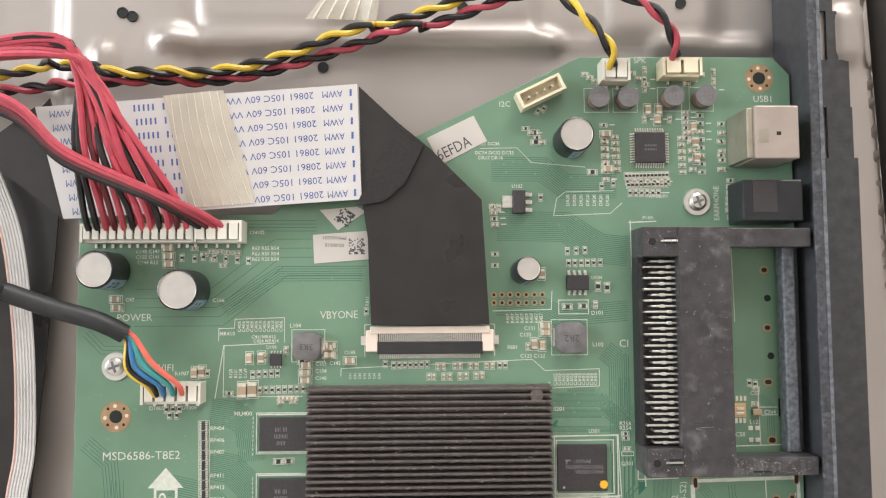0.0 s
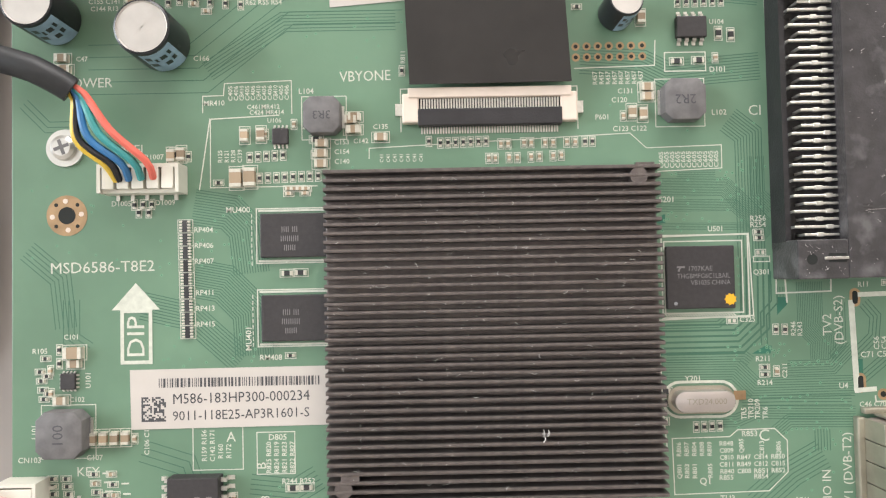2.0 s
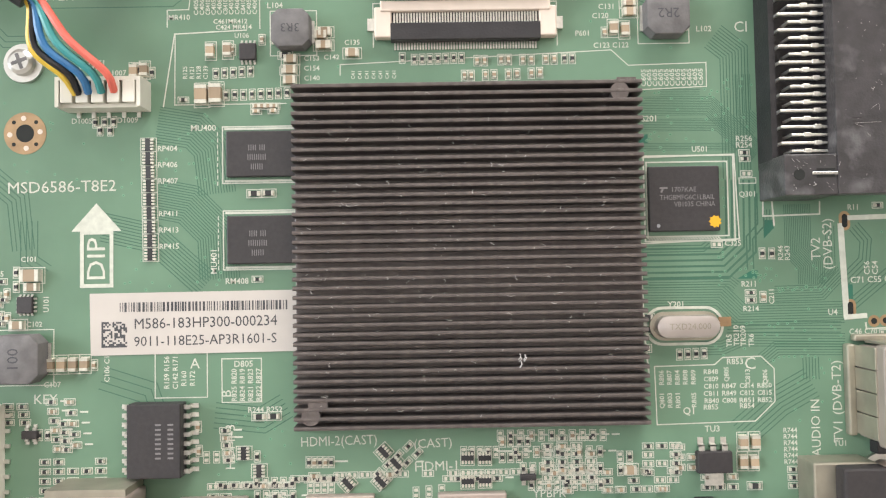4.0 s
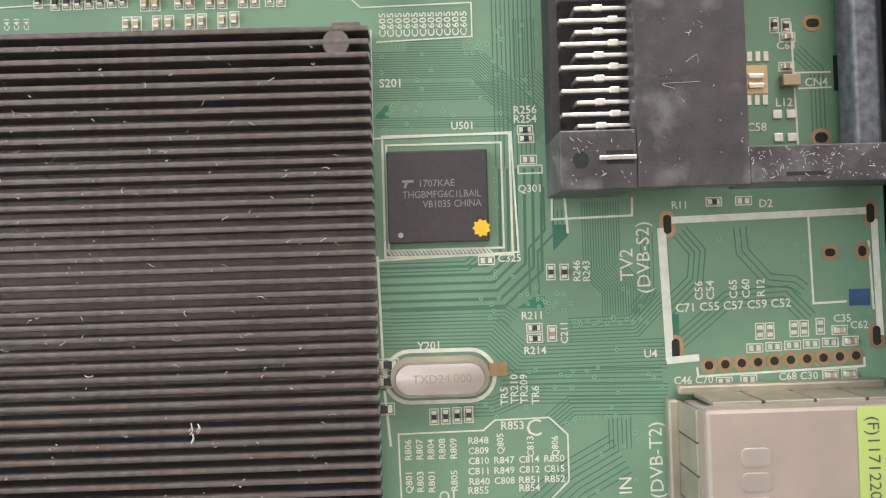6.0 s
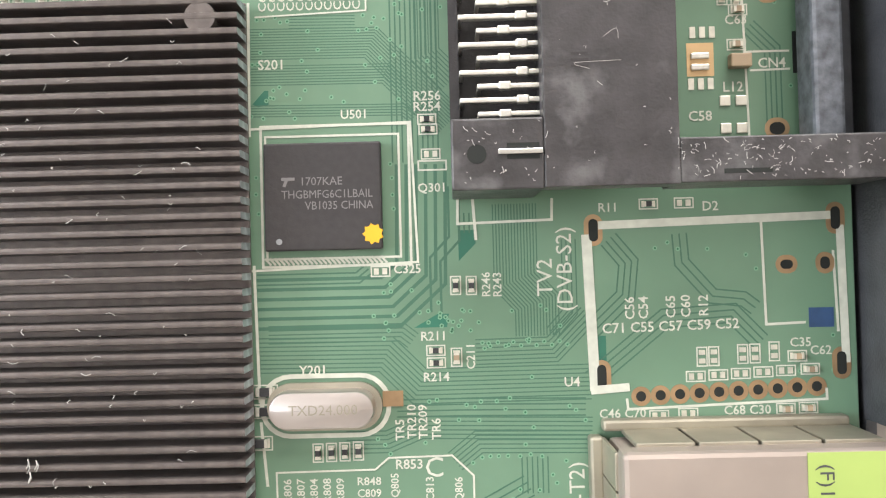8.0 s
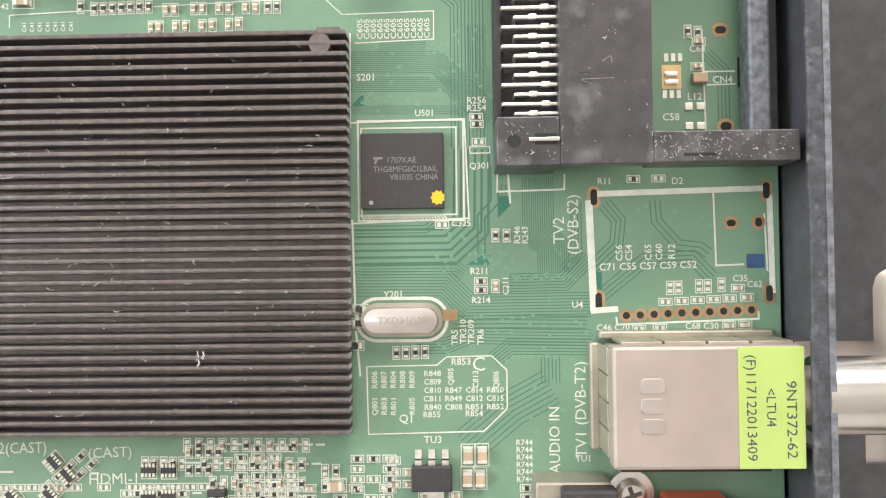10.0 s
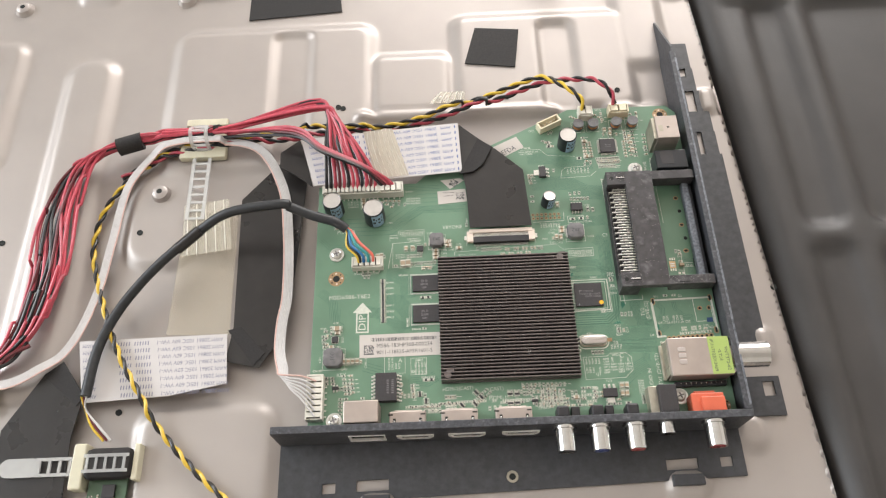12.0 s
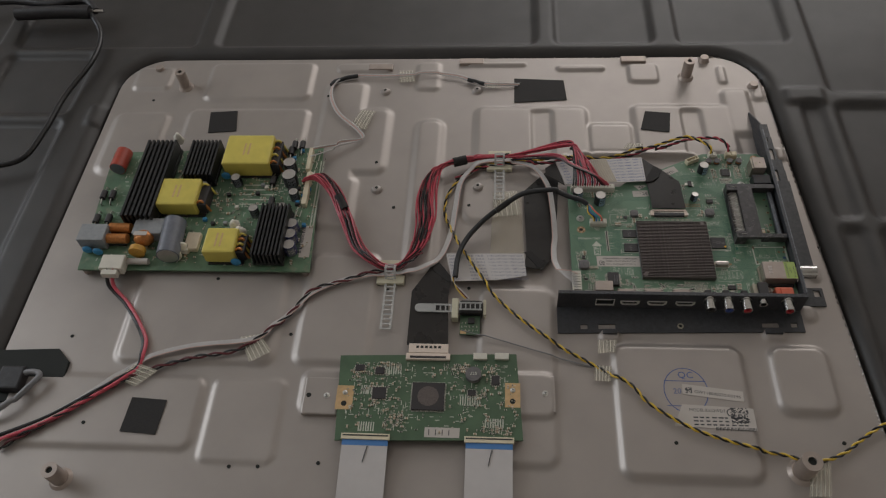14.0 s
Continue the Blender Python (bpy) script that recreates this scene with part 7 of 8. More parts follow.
x1, y1 = -26.17, 34.93
for k in range(12):
    conn.append((x0 + (x1 - x0) * k / 11, y0 + (y1 - y0) * k / 11))
x0, y0 = -22.39, 34.92
x1, y1 = -17.6, 35.29
for k in range(4):
    conn.append((x0 + (x1 - x0) * k / 3, y0 + (y1 - y0) * k / 3))
conn += [(conn[k][0] + 0.6, conn[k][1] + 0.8) for k in (2, 5, 7, 9)]
for k in range(N_W):
    a = 2.4 * k
    rr = 3.3 * math.sqrt((k + 0.5) / N_W)
    pts = []
    for i, p in enumerate(core):
        loose = 1.1 if i in (0, 5, 6, 12) else (3.2 if i in (8, 9) else (2.6 if i in (7, 10) else 1.8))
        wob = rnd.uniform(-0.5, 0.5)
        pts.append((p[0] + math.cos(a + 0.5 * i) * rr * loose * 0.8 + wob, p[1] + math.cos(a + 0.5 * i) * rr * loose * 0.5 + wob, max(1.2, p[2] + math.sin(a + 0.5 * i) * rr * 0.8)))
    cx, cy = conn[k]
    f = k / (N_W - 1)
    if k < 12 or k > 15:
        pts += [(-55.31 + f * 3, 73.25 + 3 - f * 5, 24 + rnd.uniform(-2, 3)), (-47.18 + f * 5, 67.79 + 1 - f * 3, 25 + rnd.uniform(-2, 2)), (cx * 0.55 + -46.5 * 0.45 + f * 2, 52 + rnd.uniform(-2, 2), 24), (cx + (0.5 - f) * 1.0, cy + 5, 19), (cx, cy, 14.5)]
    else:
        pts += [(-64.16, 60.94 + (k - 13) * 1.2, 22 + (k - 12) * 0.5), (-48.78, 49.13 + (k - 13) * 1.0, 25), (-31.77, 41.63 + (k - 13) * 0.7, 22), (cx - 3.5, cy + 2.5, 17.5), (cx, cy, 14.5)]
    m_ = WIRE_BLACK if k in (0, 1, 5, 8, 12) else (WIRE_BROWN if k in (3, 10, 13) else WIRE_RED)
    wire("black_wire" if m_ is WIRE_BLACK else "red_wire", m_, harness, pts, 0.72, 7)


def wrap(name, line_pts, r, material, parent, label=""):
    return part(name, tube(bmesh.new(), laid(spline(line_pts, 1.5)), r, 14), material, parent, label, smooth=True)


wrap("tape_wrap", [(-148.7, 66.83, 8.5), (-137.83, 70.22, 8.5)], 4.2, TAPE_CLOTH, harness, "black tape wrapped round the bundle")
wrap("tape_wrap", [(-244.81, 25.38, 11), (-237.62, 12.74, 9)], 4.0, TAPE_CLOTH, harness, "black tape wrapped round the bundle")

# white flat key cable
key = thing("white_flat_cable", "white flat multi-core cable with one red edge", "cable")
line_ = laid(spline([(-62.6, -47.0, 12.5), (-65.0, -38.0, 10), (-65.2, -25.0, 8.5), (-63.9, -11.9, 8), (-64.9, 14.8, 9), (-68.6, 39.9, 11), (-82.2, 62.2, 10), (-107.86, 68.99, 6.5), (-129.76, 64.9, 6), (-142.01, 46.3, 5), (-145.53, 17.87, 4), (-148.09, -7.34, 4), (-155.66, -32.02, 5), (-172.61, -46.12, 5), (-196.49, -48.77, 5), (-228.44, -54.98, 3), (-254.45, -68.86, 3), (-277.2, -95.17, 3), (-291.61, -109.99, 3), (-338.91, -117.24, 3), (-374.36, -130.18, 3), (-401.07, -154.17, 3), (-424.34, -173.45, 3), (-460.16, -196.02, 3)], 2))
tilted = [(p, s * math.cos(radians(12)) + u * math.sin(radians(12))) for p, d, s, u in frames_along(line_)]
for k in range(7):
    part("red_core" if k == 6 else "core", tube(bmesh.new(), [p + w_ * (0.64 * (k - 3)) for p, w_ in tilted], 0.36, 6), WIRE_PINK if k == 6 else WIRE_WHITE, key, "pinkish red edge core" if k == 6 else "", smooth=True)
part("web", ribbon(bmesh.new(), line_, 3.9, 0.3, 12), WIRE_WHITE, key)
for k in range(7):
    p = tilted[0][0] + tilted[0][1] * (0.64 * (k - 3))
    y = -67.0 + k * 2.35
    wire("split_core", WIRE_PINK if k == 6 else WIRE_WHITE, key, [p, (p.x + 1.5, p.y - 2.5 - 0.9 * (6 - k), 15.5), (-53.8, (p.y + 2 * y) / 3, 16), (-48.5, y, 14.5)], 0.36, 6, step=1.0)

# black wireless cable with its coloured cores
wifi = thing("wireless_cable", "black sleeved cable with coloured cores to the wireless socket", "cable")
end = (-37.63, 11.99, 19)
wire("sleeve", SLEEVING, wifi, [end, (-42.48, 14.84, 21), (-52.17, 17.83, 22), (-61.81, 21.45, 24), (-64.38, 21.71, 26), (-87.52, 20.37, 23), (-102.55, 14.4, 17), (-120.13, 1.44, 12), (-134, -15.54, 9), (-140.54, -33.45, 9), (-142.19, -53.65, 9)], 2.1, 12)
part("taped_joint", tube(bmesh.new(), spline([(-100.98, 15.11, 18), (-111.25, 7.65, 15)], 2), 2.5, 10), TAPE_BLACK, wifi, smooth=True)
for k, (m_, px) in enumerate(((WIRE_YELLOW, 0), (WIRE_BLUE, 1), (WIRE_TEAL, 2), (WIRE_CORAL, 3), (WIRE_BLACK, 0.2))):
    sx0, sy0 = -32.6, -1.33
    sx1, sy1 = -26.68, -0.98
    x, y = sx0 + (sx1 - sx0) * px / 3, sy0 + (sy1 - sy0) * px / 3
    wire(("yellow", "blue", "teal", "coral", "black")[k] + "_core", m_, wifi, [(end[0] - 1, end[1] + 1, end[2]), (end[0] + 0.3 + px * 0.5, end[1] - 1.5 + px * 0.3, 18.8), (end[0] * 0.55 + x * 0.45 + (px - 2.2) * 0.9, end[1] * 0.5 + y * 0.5 - (2.5 - px) * 0.4, 18.2), (x + (-1 if px == 0 else -0.4), y + 2.0, 16.6), (x, y - 0.4, 14.4)], 0.62, 8, step=1.0)
e2_ = (-143.29, -53.29, 8)
for k, m_ in enumerate((WIRE_YELLOW, WIRE_BROWN, WIRE_WHITE)):
    wire("thin_core", m_, wifi, [(e2_[0] + k - 1, e2_[1], 8), (-142.54, -58.34, 6), (-138.96 + k * 1.4, -65.14, 6), (-133.66 + k * 1.4, -70.83, 5)], 0.5, 6, step=1.0)


# speaker leads: twisted pairs
def twisted(name, label, mats, pts, r=0.75, pitch=13.0):
    t_ = thing(name, label, "speaker wire")
    ln = laid(spline(pts, 1.2))
    for k, m_ in enumerate(mats):
        part(("first", "second")[k] + "_strand", tube(bmesh.new(), helix(ln, r * 0.98, pitch, math.pi * k), r, 8), m_, t_, smooth=True)
    return t_


sp = twisted("speaker_lead", "twisted yellow and black speaker wire", (WIRE_YELLOW, WIRE_BLACK),
             [(70.3, 72.36, 15), (68.98, 75.39, 19), (65.25, 80.57, 19), (59.33, 87.21, 17), (51.05, 93.7, 13), (27.17, 87.21, 9), (6.5, 81.6, 7), (-17.23, 74.34, 7), (-43.75, 72.24, 7), (-55.24, 74.61, 8), (-85.92, 71, 4), (-112.35, 68.43, 3), (-136.27, 58.88, 3), (-150.47, 39.66, 3), (-154.26, 18.86, 2.5), (-148.62, -1.42, 3.5), (-133.47, -33.17, 8.2), (-119.5, -55.5, 7.6), (-112.5, -66.5, 3.0), (-92.71, -86.77, 2.5), (-64.95, -108.28, 2.5), (-38.52, -124.88, 2.5), (-15, -140.78, 2.5), (-2.92, -155.39, 2.5), (25.31, -173.1, 2.5), (57.07, -183.23, 2.5), (81.58, -187.69, 3), (98.3, -192.11, 4), (117.97, -186.12, 3), (135.51, -173.88, 3), (156.27, -162.91, 4), (201.23, -158.34, 4)])
sp2 = twisted("speaker_lead", "twisted red and black speaker wire", (WIRE_RED, WIRE_BLACK),
              [(85.04, 74.52, 15), (83.17, 78.69, 19), (79.12, 83.5, 20), (73.05, 87.6, 18), (54.5, 91.5, 12), (30.34, 85.0, 8), (8.0, 79.2, 6), (-17.69, 72.47, 5), (-44.49, 70.77, 5), (-60.47, 70.05, 5), (-73.7, 69.07, 5), (-94.68, 67.62, 4), (-129.78, 61.68, 3), (-146.97, 53.31, 3)])

# backlight lead: white and pink thin wires
bl = thing("backlight_lead", "thin white and pink backlight wires with black sleeves", "wire")
pth = [(-274.02, 77.45, 14), (-250.45, 91.28, 6), (-233.33, 98.02, 3), (-239.78, 110.33, 3), (-259.76, 131.36, 3), (-269.86, 154.51, 3), (-268.59, 171.52, 3), (-255.52, 185.29, 3), (-215.09, 185.32, 3), (-175.29, 188.17, 3), (-150.23, 184.94, 3), (-125.17, 174.19, 3), (-91.22, 173.34, 2)]
for k, m_ in enumerate((WIRE_WHITE, WIRE_PINK, WIRE_WHITE)):
    pts = [(p[0] + (k - 1) * 0.9, p[1] + (k - 1) * 0.9 + (-8 if k == 0 and i == 0 else 0) + (-3 if k == 0 and i == 1 else 0), p[2] + 0.3 * k) for i, p in enumerate(pth)]
    wire(("white", "pink", "white")[k] + "_wire", m_, bl, pts, 0.65, 7)
wrap("black_sleeve", [(-271.79, 169.5, 3), (-267.05, 177.75, 3), (-259.28, 183.24, 3), (-247.99, 185.87, 3)], 2.0, SLEEVING, bl)
wrap("black_sleeve", [(-140.1, 179.92, 3), (-124.17, 173.49, 3)], 2.0, SLEEVING, bl)

# low voltage lead running to the lower left
ir = thing("sensor_lead", "twisted red and black lead beside the white flat cable", "wire")
pth = [(-169.9, -30.46, 6), (-184.64, -43.78, 7), (-208.6, -48.96, 5), (-232.13, -57.31, 3), (-254.86, -66.65, 3), (-272.17, -90.85, 3), (-291.13, -112.01, 3), (-306.43, -121.25, 3), (-336.03, -127.19, 3), (-364.64, -135.83, 3), (-393.39, -153.95, 3), (-422.87, -177.03, 3), (-457.77, -201.13, 3)]
ln = laid(spline(pth, 1.5))
part("red_strand", tube(bmesh.new(), helix(ln, 1.1, 22, 0), 0.85, 7), WIRE_BROWN, ir, smooth=True)
part("black_strand", tube(bmesh.new(), helix(ln, 1.1, 22, math.pi), 0.8, 7), WIRE_BLACK, ir, smooth=True)
mains = thing("mains_lead", "thick red and black mains wires from the power board", "wire")
for k, m_ in enumerate((WIRE_BLACK, WIRE_RED)):
    wire(("black", "red")[k] + "_wire", m_, mains, [(-419.72 + k * 5, -53.81, 16), (-419.5 + k * 4, -64.39, 6), (-402.11 + k * 3, -80.02, 2.5), (-384.51 + k * 2.5, -101.32, 2.5), (-375.81 + k * 2, -117.74, 2.5), (-377.57, -138.13 - k * 2, 4), (-403.49, -158.01 - k * 4, 3), (-430.41, -177.27 - k * 4, 3), (-461.77, -192.58 - k * 4, 3)], 1.5, 9)
th = thing("thin_grey_wire", "very thin grey wire from the little receiver board", "wire")
wire("strand", WIRE_GREY, th, [(-135.56, -98.24, 4), (-103.56, -106.82, 1.5), (-74.12, -115.88, 1.5), (-40.23, -125.29, 1.5)], 0.5, 6)


# ---- cable saddles and clear tape ----
def saddle(x, y, z, rot, tail):
    t_ = thing("cable_saddle", "cream nylon cable saddle with a clear slotted strap", "cable clip", "cable saddles")
    m = Matrix.Translation((x, y, float(ground([(x, y)])[0]))) @ Matrix.Rotation(radians(rot), 4, "Z")

    def put(name, bm, mt):
        bm.transform(m)
        return part(name, bm, mt, t_)

    put("base", bx(bx(box(-11, -9, 0.4, 11, -1, 4.0, 0.6), -11, -1, 0.4, 11, 10, 1.2), -10, 10, 0.4, 10, 14, 3.0, 0.5), TIE_CREAM)
    bm = bmesh.new()
    for s in (-1, 1):
        bx(bm, s * 3.6 - 0.8, -tail, 2.6, s * 3.6 + 0.8, 10, 3.4)
    n = int((tail + 8) / 4.2)
    for k in range(n + 1):
        bx(bm, -3.6, -tail + k * 4.2, 2.7, 3.6, -tail + k * 4.2 + 1.2, 3.3)
    put("strap", bm, TIE_CLEAR)
    for s in (-1, 1):
        bm = bmesh.new()
        ln = spline([(s * 3.6, -5, 3), (s * 3.6, -4.5, 9), (s * 3.6, 0, z), (s * 3.6, 5, 9), (s * 3.6, 8, 3)], 1.2)
        ribbon(bm, ln, 1.7, 0.7)
        put("strap_side", bm, TIE_CLEAR)
    for p in ln[1::3]:
        put("strap_rung", box(-2.7, p.y - 0.6, p.z - 0.4, 2.7, p.y + 0.6, p.z + 0.4), TIE_CLEAR)


saddle(-108.81, 69.32, 13, 0, 42)
saddle(-193.5, -48.16, 12, 0, 50)
rs = thing("ribbon_strap", "clear slotted strap round a small black-taped receiver board", "cable clip")
bm = bmesh.new()
X0, Y0 = -172, -80.61
X1, Y1 = -121.19, -78.34
slab(bm, round_rect(X0, Y0 - 3.6, X0 + 16, Y0 + 3.6, 3.5), 6.0, 6.9)
for s in (-1, 1):
    bx(bm, X0 + 14, Y0 + s * 3.0 - 0.6, 6, X1 - 16, Y0 + s * 3.0 + 0.6, 6.9)
for k in range(5):
    bx(bm, X0 + 15 + k * 4.0, Y0 - 3, 6, X0 + 16 + k * 4.0, Y0 + 3, 6.9)
part("strap", bm, TIE_CLEAR, rs)
part("buckle", box(X1 - 22.5, Y0 - 9.0, 0.4, X1 - 17.4, Y0 + 8.5, 7.5, 0.6), TIE_CREAM, rs)
part("tape_roll", box(X1 - 17, Y0 - 5.5, 3.5, X1 + 1, Y0 + 6.5, 9.0, 2.2), TAPE_CLOTH, rs, "black tape round the board")
bm = bmesh.new()
for k in range(5):
    bx(bm, X1 - 16 + k * 3.6, Y0 - 2.6, 9.0, X1 - 15 + k * 3.6, Y0 + 3.2, 9.6)
for s in (-2.6, 3.2):
    bx(bm, X1 - 17, Y0 + s - 0.6, 9.0, X1 + 0.5, Y0 + s + 0.6, 9.6)
part("strap_grid", bm, TIE_CLEAR, rs)
part("end_lip", box(X1 + 1.2, Y0 - 6, 0.4, X1 + 3.4, Y0 + 8, 7.0, 0.5), TIE_CREAM, rs)
rec = thing("receiver_board", "small green receiver board under black tape", "circuit board")
part("substrate", box(X1 - 16, Y0 - 21, 2.5, X1 - 1, Y0 + 4, 3.6), PCB_EDGE, rec)
part("standoff_pad", box(X1 - 14, Y0 - 19, 0.3, X1 - 3, Y0 + 2, 2.5), TAPE_CLOTH, rec)
part("receiver_chip", box(X1 - 10, Y0 - 12, 3.6, X1 - 5, Y0 - 7, 4.8, 0.2), CHIP, rec)
part("copper_land", box(X1 - 15.5, Y0 - 20.5, 3.6, X1 - 11, Y0 - 17.5, 3.75), GOLD_PAD, rec)
for k in range(14):
    small(("r", "c")[k % 2], X1 - 14.5 + (k % 5) * 2.8, Y0 - 17.5 + (k // 5) * 3.2, 90 * (k % 2), False, rec, 3.6)


def clear_tape(label, *c):
    pts = [(c[i], c[i + 1]) for i in range(0, len(c), 2)]
    g = float(ground(pts).max())
    t_ = tagged(part("clear_tape_strip", slab(bmesh.new(), pts, g + 2.6, g + 2.75), TAPE_CLEAR, None, label), category="tape", group="clear tape strips")
    a, b, d, e = (Vector(p) for p in pts[:4])
    for k in range(5):
        p, q = a.lerp(b, 0.08 + 0.2 * k), e.lerp(d, 0.12 + 0.19 * k)
        part("wrinkle", tube(bmesh.new(), [Vector((p.x, p.y, g + 2.8)), Vector(((p.x + q.x) / 2, (p.y + q.y) / 2, g + 3.4)), Vector((q.x, q.y, g + 2.8))], 0.24, 5), TAPE_STREAK, t_)


clear_tape("wrinkled clear tape holding the black cable", -114.41, 35.19, -94.31, 37.93, -90.64, 11.96, -112.74, 9.26)
clear_tape("wrinkled clear tape on the thin leads", -238.67, 135.34, -224.91, 133.91, -231.37, 109.93, -247.54, 113.14)
clear_tape("wrinkled clear tape over the speaker lead", -38.46, -124.68, -26.79, -125.12, -28.59, -137.37, -39.74, -136.59)
clear_tape("wrinkled clear tape by the bracket foot", -35.72, -105.39, -21.95, -105.06, -23.66, -114.79, -35.91, -116.26)
clear_tape("wrinkled clear tape over the lower leads", -302.91, -108.6, -287.81, -105.77, -276.78, -120.09, -291.2, -129.55)
clear_tape("wrinkled clear tape over the mains wires", -389.08, -145.84, -376.28, -131.82, -358.55, -138.01, -371.72, -151.07)
clear_tape("wrinkled clear tape by the corner stud", 97.58, -190.24, 109.79, -191.75, 105.15, -214.14, 91.07, -214.64)
clear_tape("clear tape over the backlight lead", -208.48, 192.63, -193.38, 193.08, -191.44, 177.62, -206.26, 176.46)
clear_tape("clear tape by the wide black patch", -122.94, 178.62, -110.72, 178.43, -110.46, 168.21, -122.57, 168.38)
clear_tape("yellowed clear tape under the speaker lead", 3.76, 93.35, 16.62, 93.42, 15.64, 86.53, -1.5, 86.75)
taped("wide_clear_tape", TAPE_YELLOW_CLEAR, ffc, [(-114.36, 31.87), (-90.04, 32.31), (-88.54, -27.39), (-115.56, -26.42)], 2.3, 2.5, "yellowed tape under the ribbon")


# ---- the power board ----
PZ = 8.0
psu = thing("power_supply_board", "green power supply board with yellow transformers and black heat sinks", "circuit board")
A, B, C_, D_ = (-449.32, -50.91), (-258.11, -49.94), (-266.45, 84.59), (-458.95, 78.45)
part("substrate", slab(bmesh.new(), [A, B, C_, D_], PZ - 1.6, PZ, 0.1), PSU_PCB, psu)
for p in (A, B, C_, D_):
    c_ = Vector(p).lerp((Vector(A) + Vector(C_)) / 2, 0.05)
    part("spacer_post", cyl(bmesh.new(), c_.x, c_.y, 0.2, PZ - 1.6, 3, 14), TIN, psu)
PSILK = bmesh.new()


def sink_block(c, h, n, label="black finned heat sink"):
    """Upright fins along y on a base plate; c is the outline at the top."""
    x0, y0, x1, y1 = min(c[0], c[2]), min(c[1], c[3]), max(c[0], c[2]), max(c[1], c[3])
    s = part("heat_sink", box(x0, y0, PZ + 2, x1, y1, PZ + 5), SINK_DARK, psu, label)
    part("sink_foot", box(x0 + 2, y0 + 2, PZ, x1 - 2, y1 - 2, PZ + 2), SINK_DARK, s)
    for k in range(n):
        x = x0 + (x1 - x0) * (k + 0.5) / n
        part("fin", box(x - (x1 - x0) / n * 0.26, y0, PZ + 5, x + (x1 - x0) / n * 0.26, y1, PZ + h, 0.2), SINK_DARK, s)


def transformer(c, h, label, holes=3):
    x0, y0, x1, y1 = min(c[0], c[2]), min(c[1], c[3]), max(c[0], c[2]), max(c[1], c[3])
    t_ = part("transformer", box(x0, y0, PZ + 1.2, x1, y1, PZ + h, 1.6), YELLOW_TAPE, psu, label)
    part("ferrite_core", box(x1 - 1, y0 + 3, PZ + 0.5, x1 + 7, y1 - 3, PZ + h * 0.72, 0.6), CHIP, t_)
    part("bobbin", box(x0 + 2, y0 - 1.2, PZ, x1 + 5, y1 + 1.2, PZ + 1.4), PLASTIC_BLACK, t_)
    for k in range(holes):
        y = y0 + 5 + (y1 - y0 - 10) * k / max(1, holes - 1)
        part("winding_lead", tube(bmesh.new(), spline([(x1 - 1, y, PZ + h * 0.7), (x1 + 4, y + 0.8, PZ + h * 0.8), (x1 + 9, y, PZ + 1)], 1), 1.0, 7), YELLOW_TAPE if k % 2 else ORANGE_CU, t_, smooth=True)
    bm = bmesh.new()
    cx, cy = (x0 + x1) / 2, (y0 + y1) / 2
    for k in range(2):
        stroke(bm, [(cx - 3 + k * 4, cy - 6), (cx - 3 + k * 4, cy + 6)], 1.5, PZ + h + 0.03)
    part("printed_mark", bm, GOLD_PAD, t_)


X0 = -421.64
X1 = -395.46
sink_block((X0, -8.0, X1 + 2, 78.0), 17, 7)
X0 = -380.72
X1 = -353.6
sink_block((X0, 37.0, X1, 78.0), 17, 8)
X0 = -303.19
X1 = -280.2
sink_block((X0 - 1, -46.0, X1 + 1, 6.0), 17, 8)
X0, Y0 = -346.03, 82.11
X1, Y1 = -306.42, 48.89
transformer((X0 - 2, Y0 + 1, X1, Y1), 18, "large transformer wrapped in yellow tape", 4)
X0, Y0 = -394.58, 33.93
X1, Y1 = -361.16, 5.03
transformer((X0 - 1, Y0, X1, Y1), 16, "yellow wrapped transformer with a black core", 2)
X0, Y0 = -343.75, -18.81
X1, Y1 = -317.74, -46.4
transformer((X0, Y0, X1, Y1 + 3), 16, "small yellow wrapped transformer", 4)
part("notch_core", box(-372.16, 14, PZ, -362.24, 30, PZ + 7, 0.8), SINK_DARK, psu)


def tall_cap(c, r, h, sleeve, stripe=None):
    electrolytic(c[0], c[1], r, h, sleeve, stripe or SLEEVE_GREY, z=PZ, owner=psu)


for c, r, h, s in (((-290.52, 56.74), 5.5, 12, SLEEVE_BLACK), ((-288.06, 41.57), 6.2, 13, SLEEVE_BLACK), ((-282.2, 24.85), 4, 10, SLEEVE_BLACK), ((-313.13, 6.98), 4, 10, SLEEVE_BLACK), ((-289.41, 9.19), 4, 10, SLEEVE_BLACK),
                   ((-335.43, 40.85), 4.2, 10, SLEEVE_BLACK), ((-277.5, -9.35), 5, 11, SLEEVE_NAVY), ((-277, -20.09), 5, 11, SLEEVE_NAVY), ((-276.01, -31.07), 5, 11, SLEEVE_NAVY), ((-361.47, 32.06), 3.8, 10, SLEEVE_GREY), ((-358.07, 19.76), 3.8, 10, SLEEVE_GREY)):
    tall_cap(c, r, h, s)


def lying_cap(p0, p1, r, sleeve, cap, label):
    a, b = Vector(p0), Vector(p1)
    d = (b - a).normalized()
    c = part("storage_capacitor", tube(bmesh.new(), [a, a + d * 0.8, b - d * 0.8, b], r, 28), sleeve, psu, label, smooth=True)
    part("end_disc", tube(bmesh.new(), [b, b + d * 0.4], r * 0.9, 28), cap, c, smooth=True)


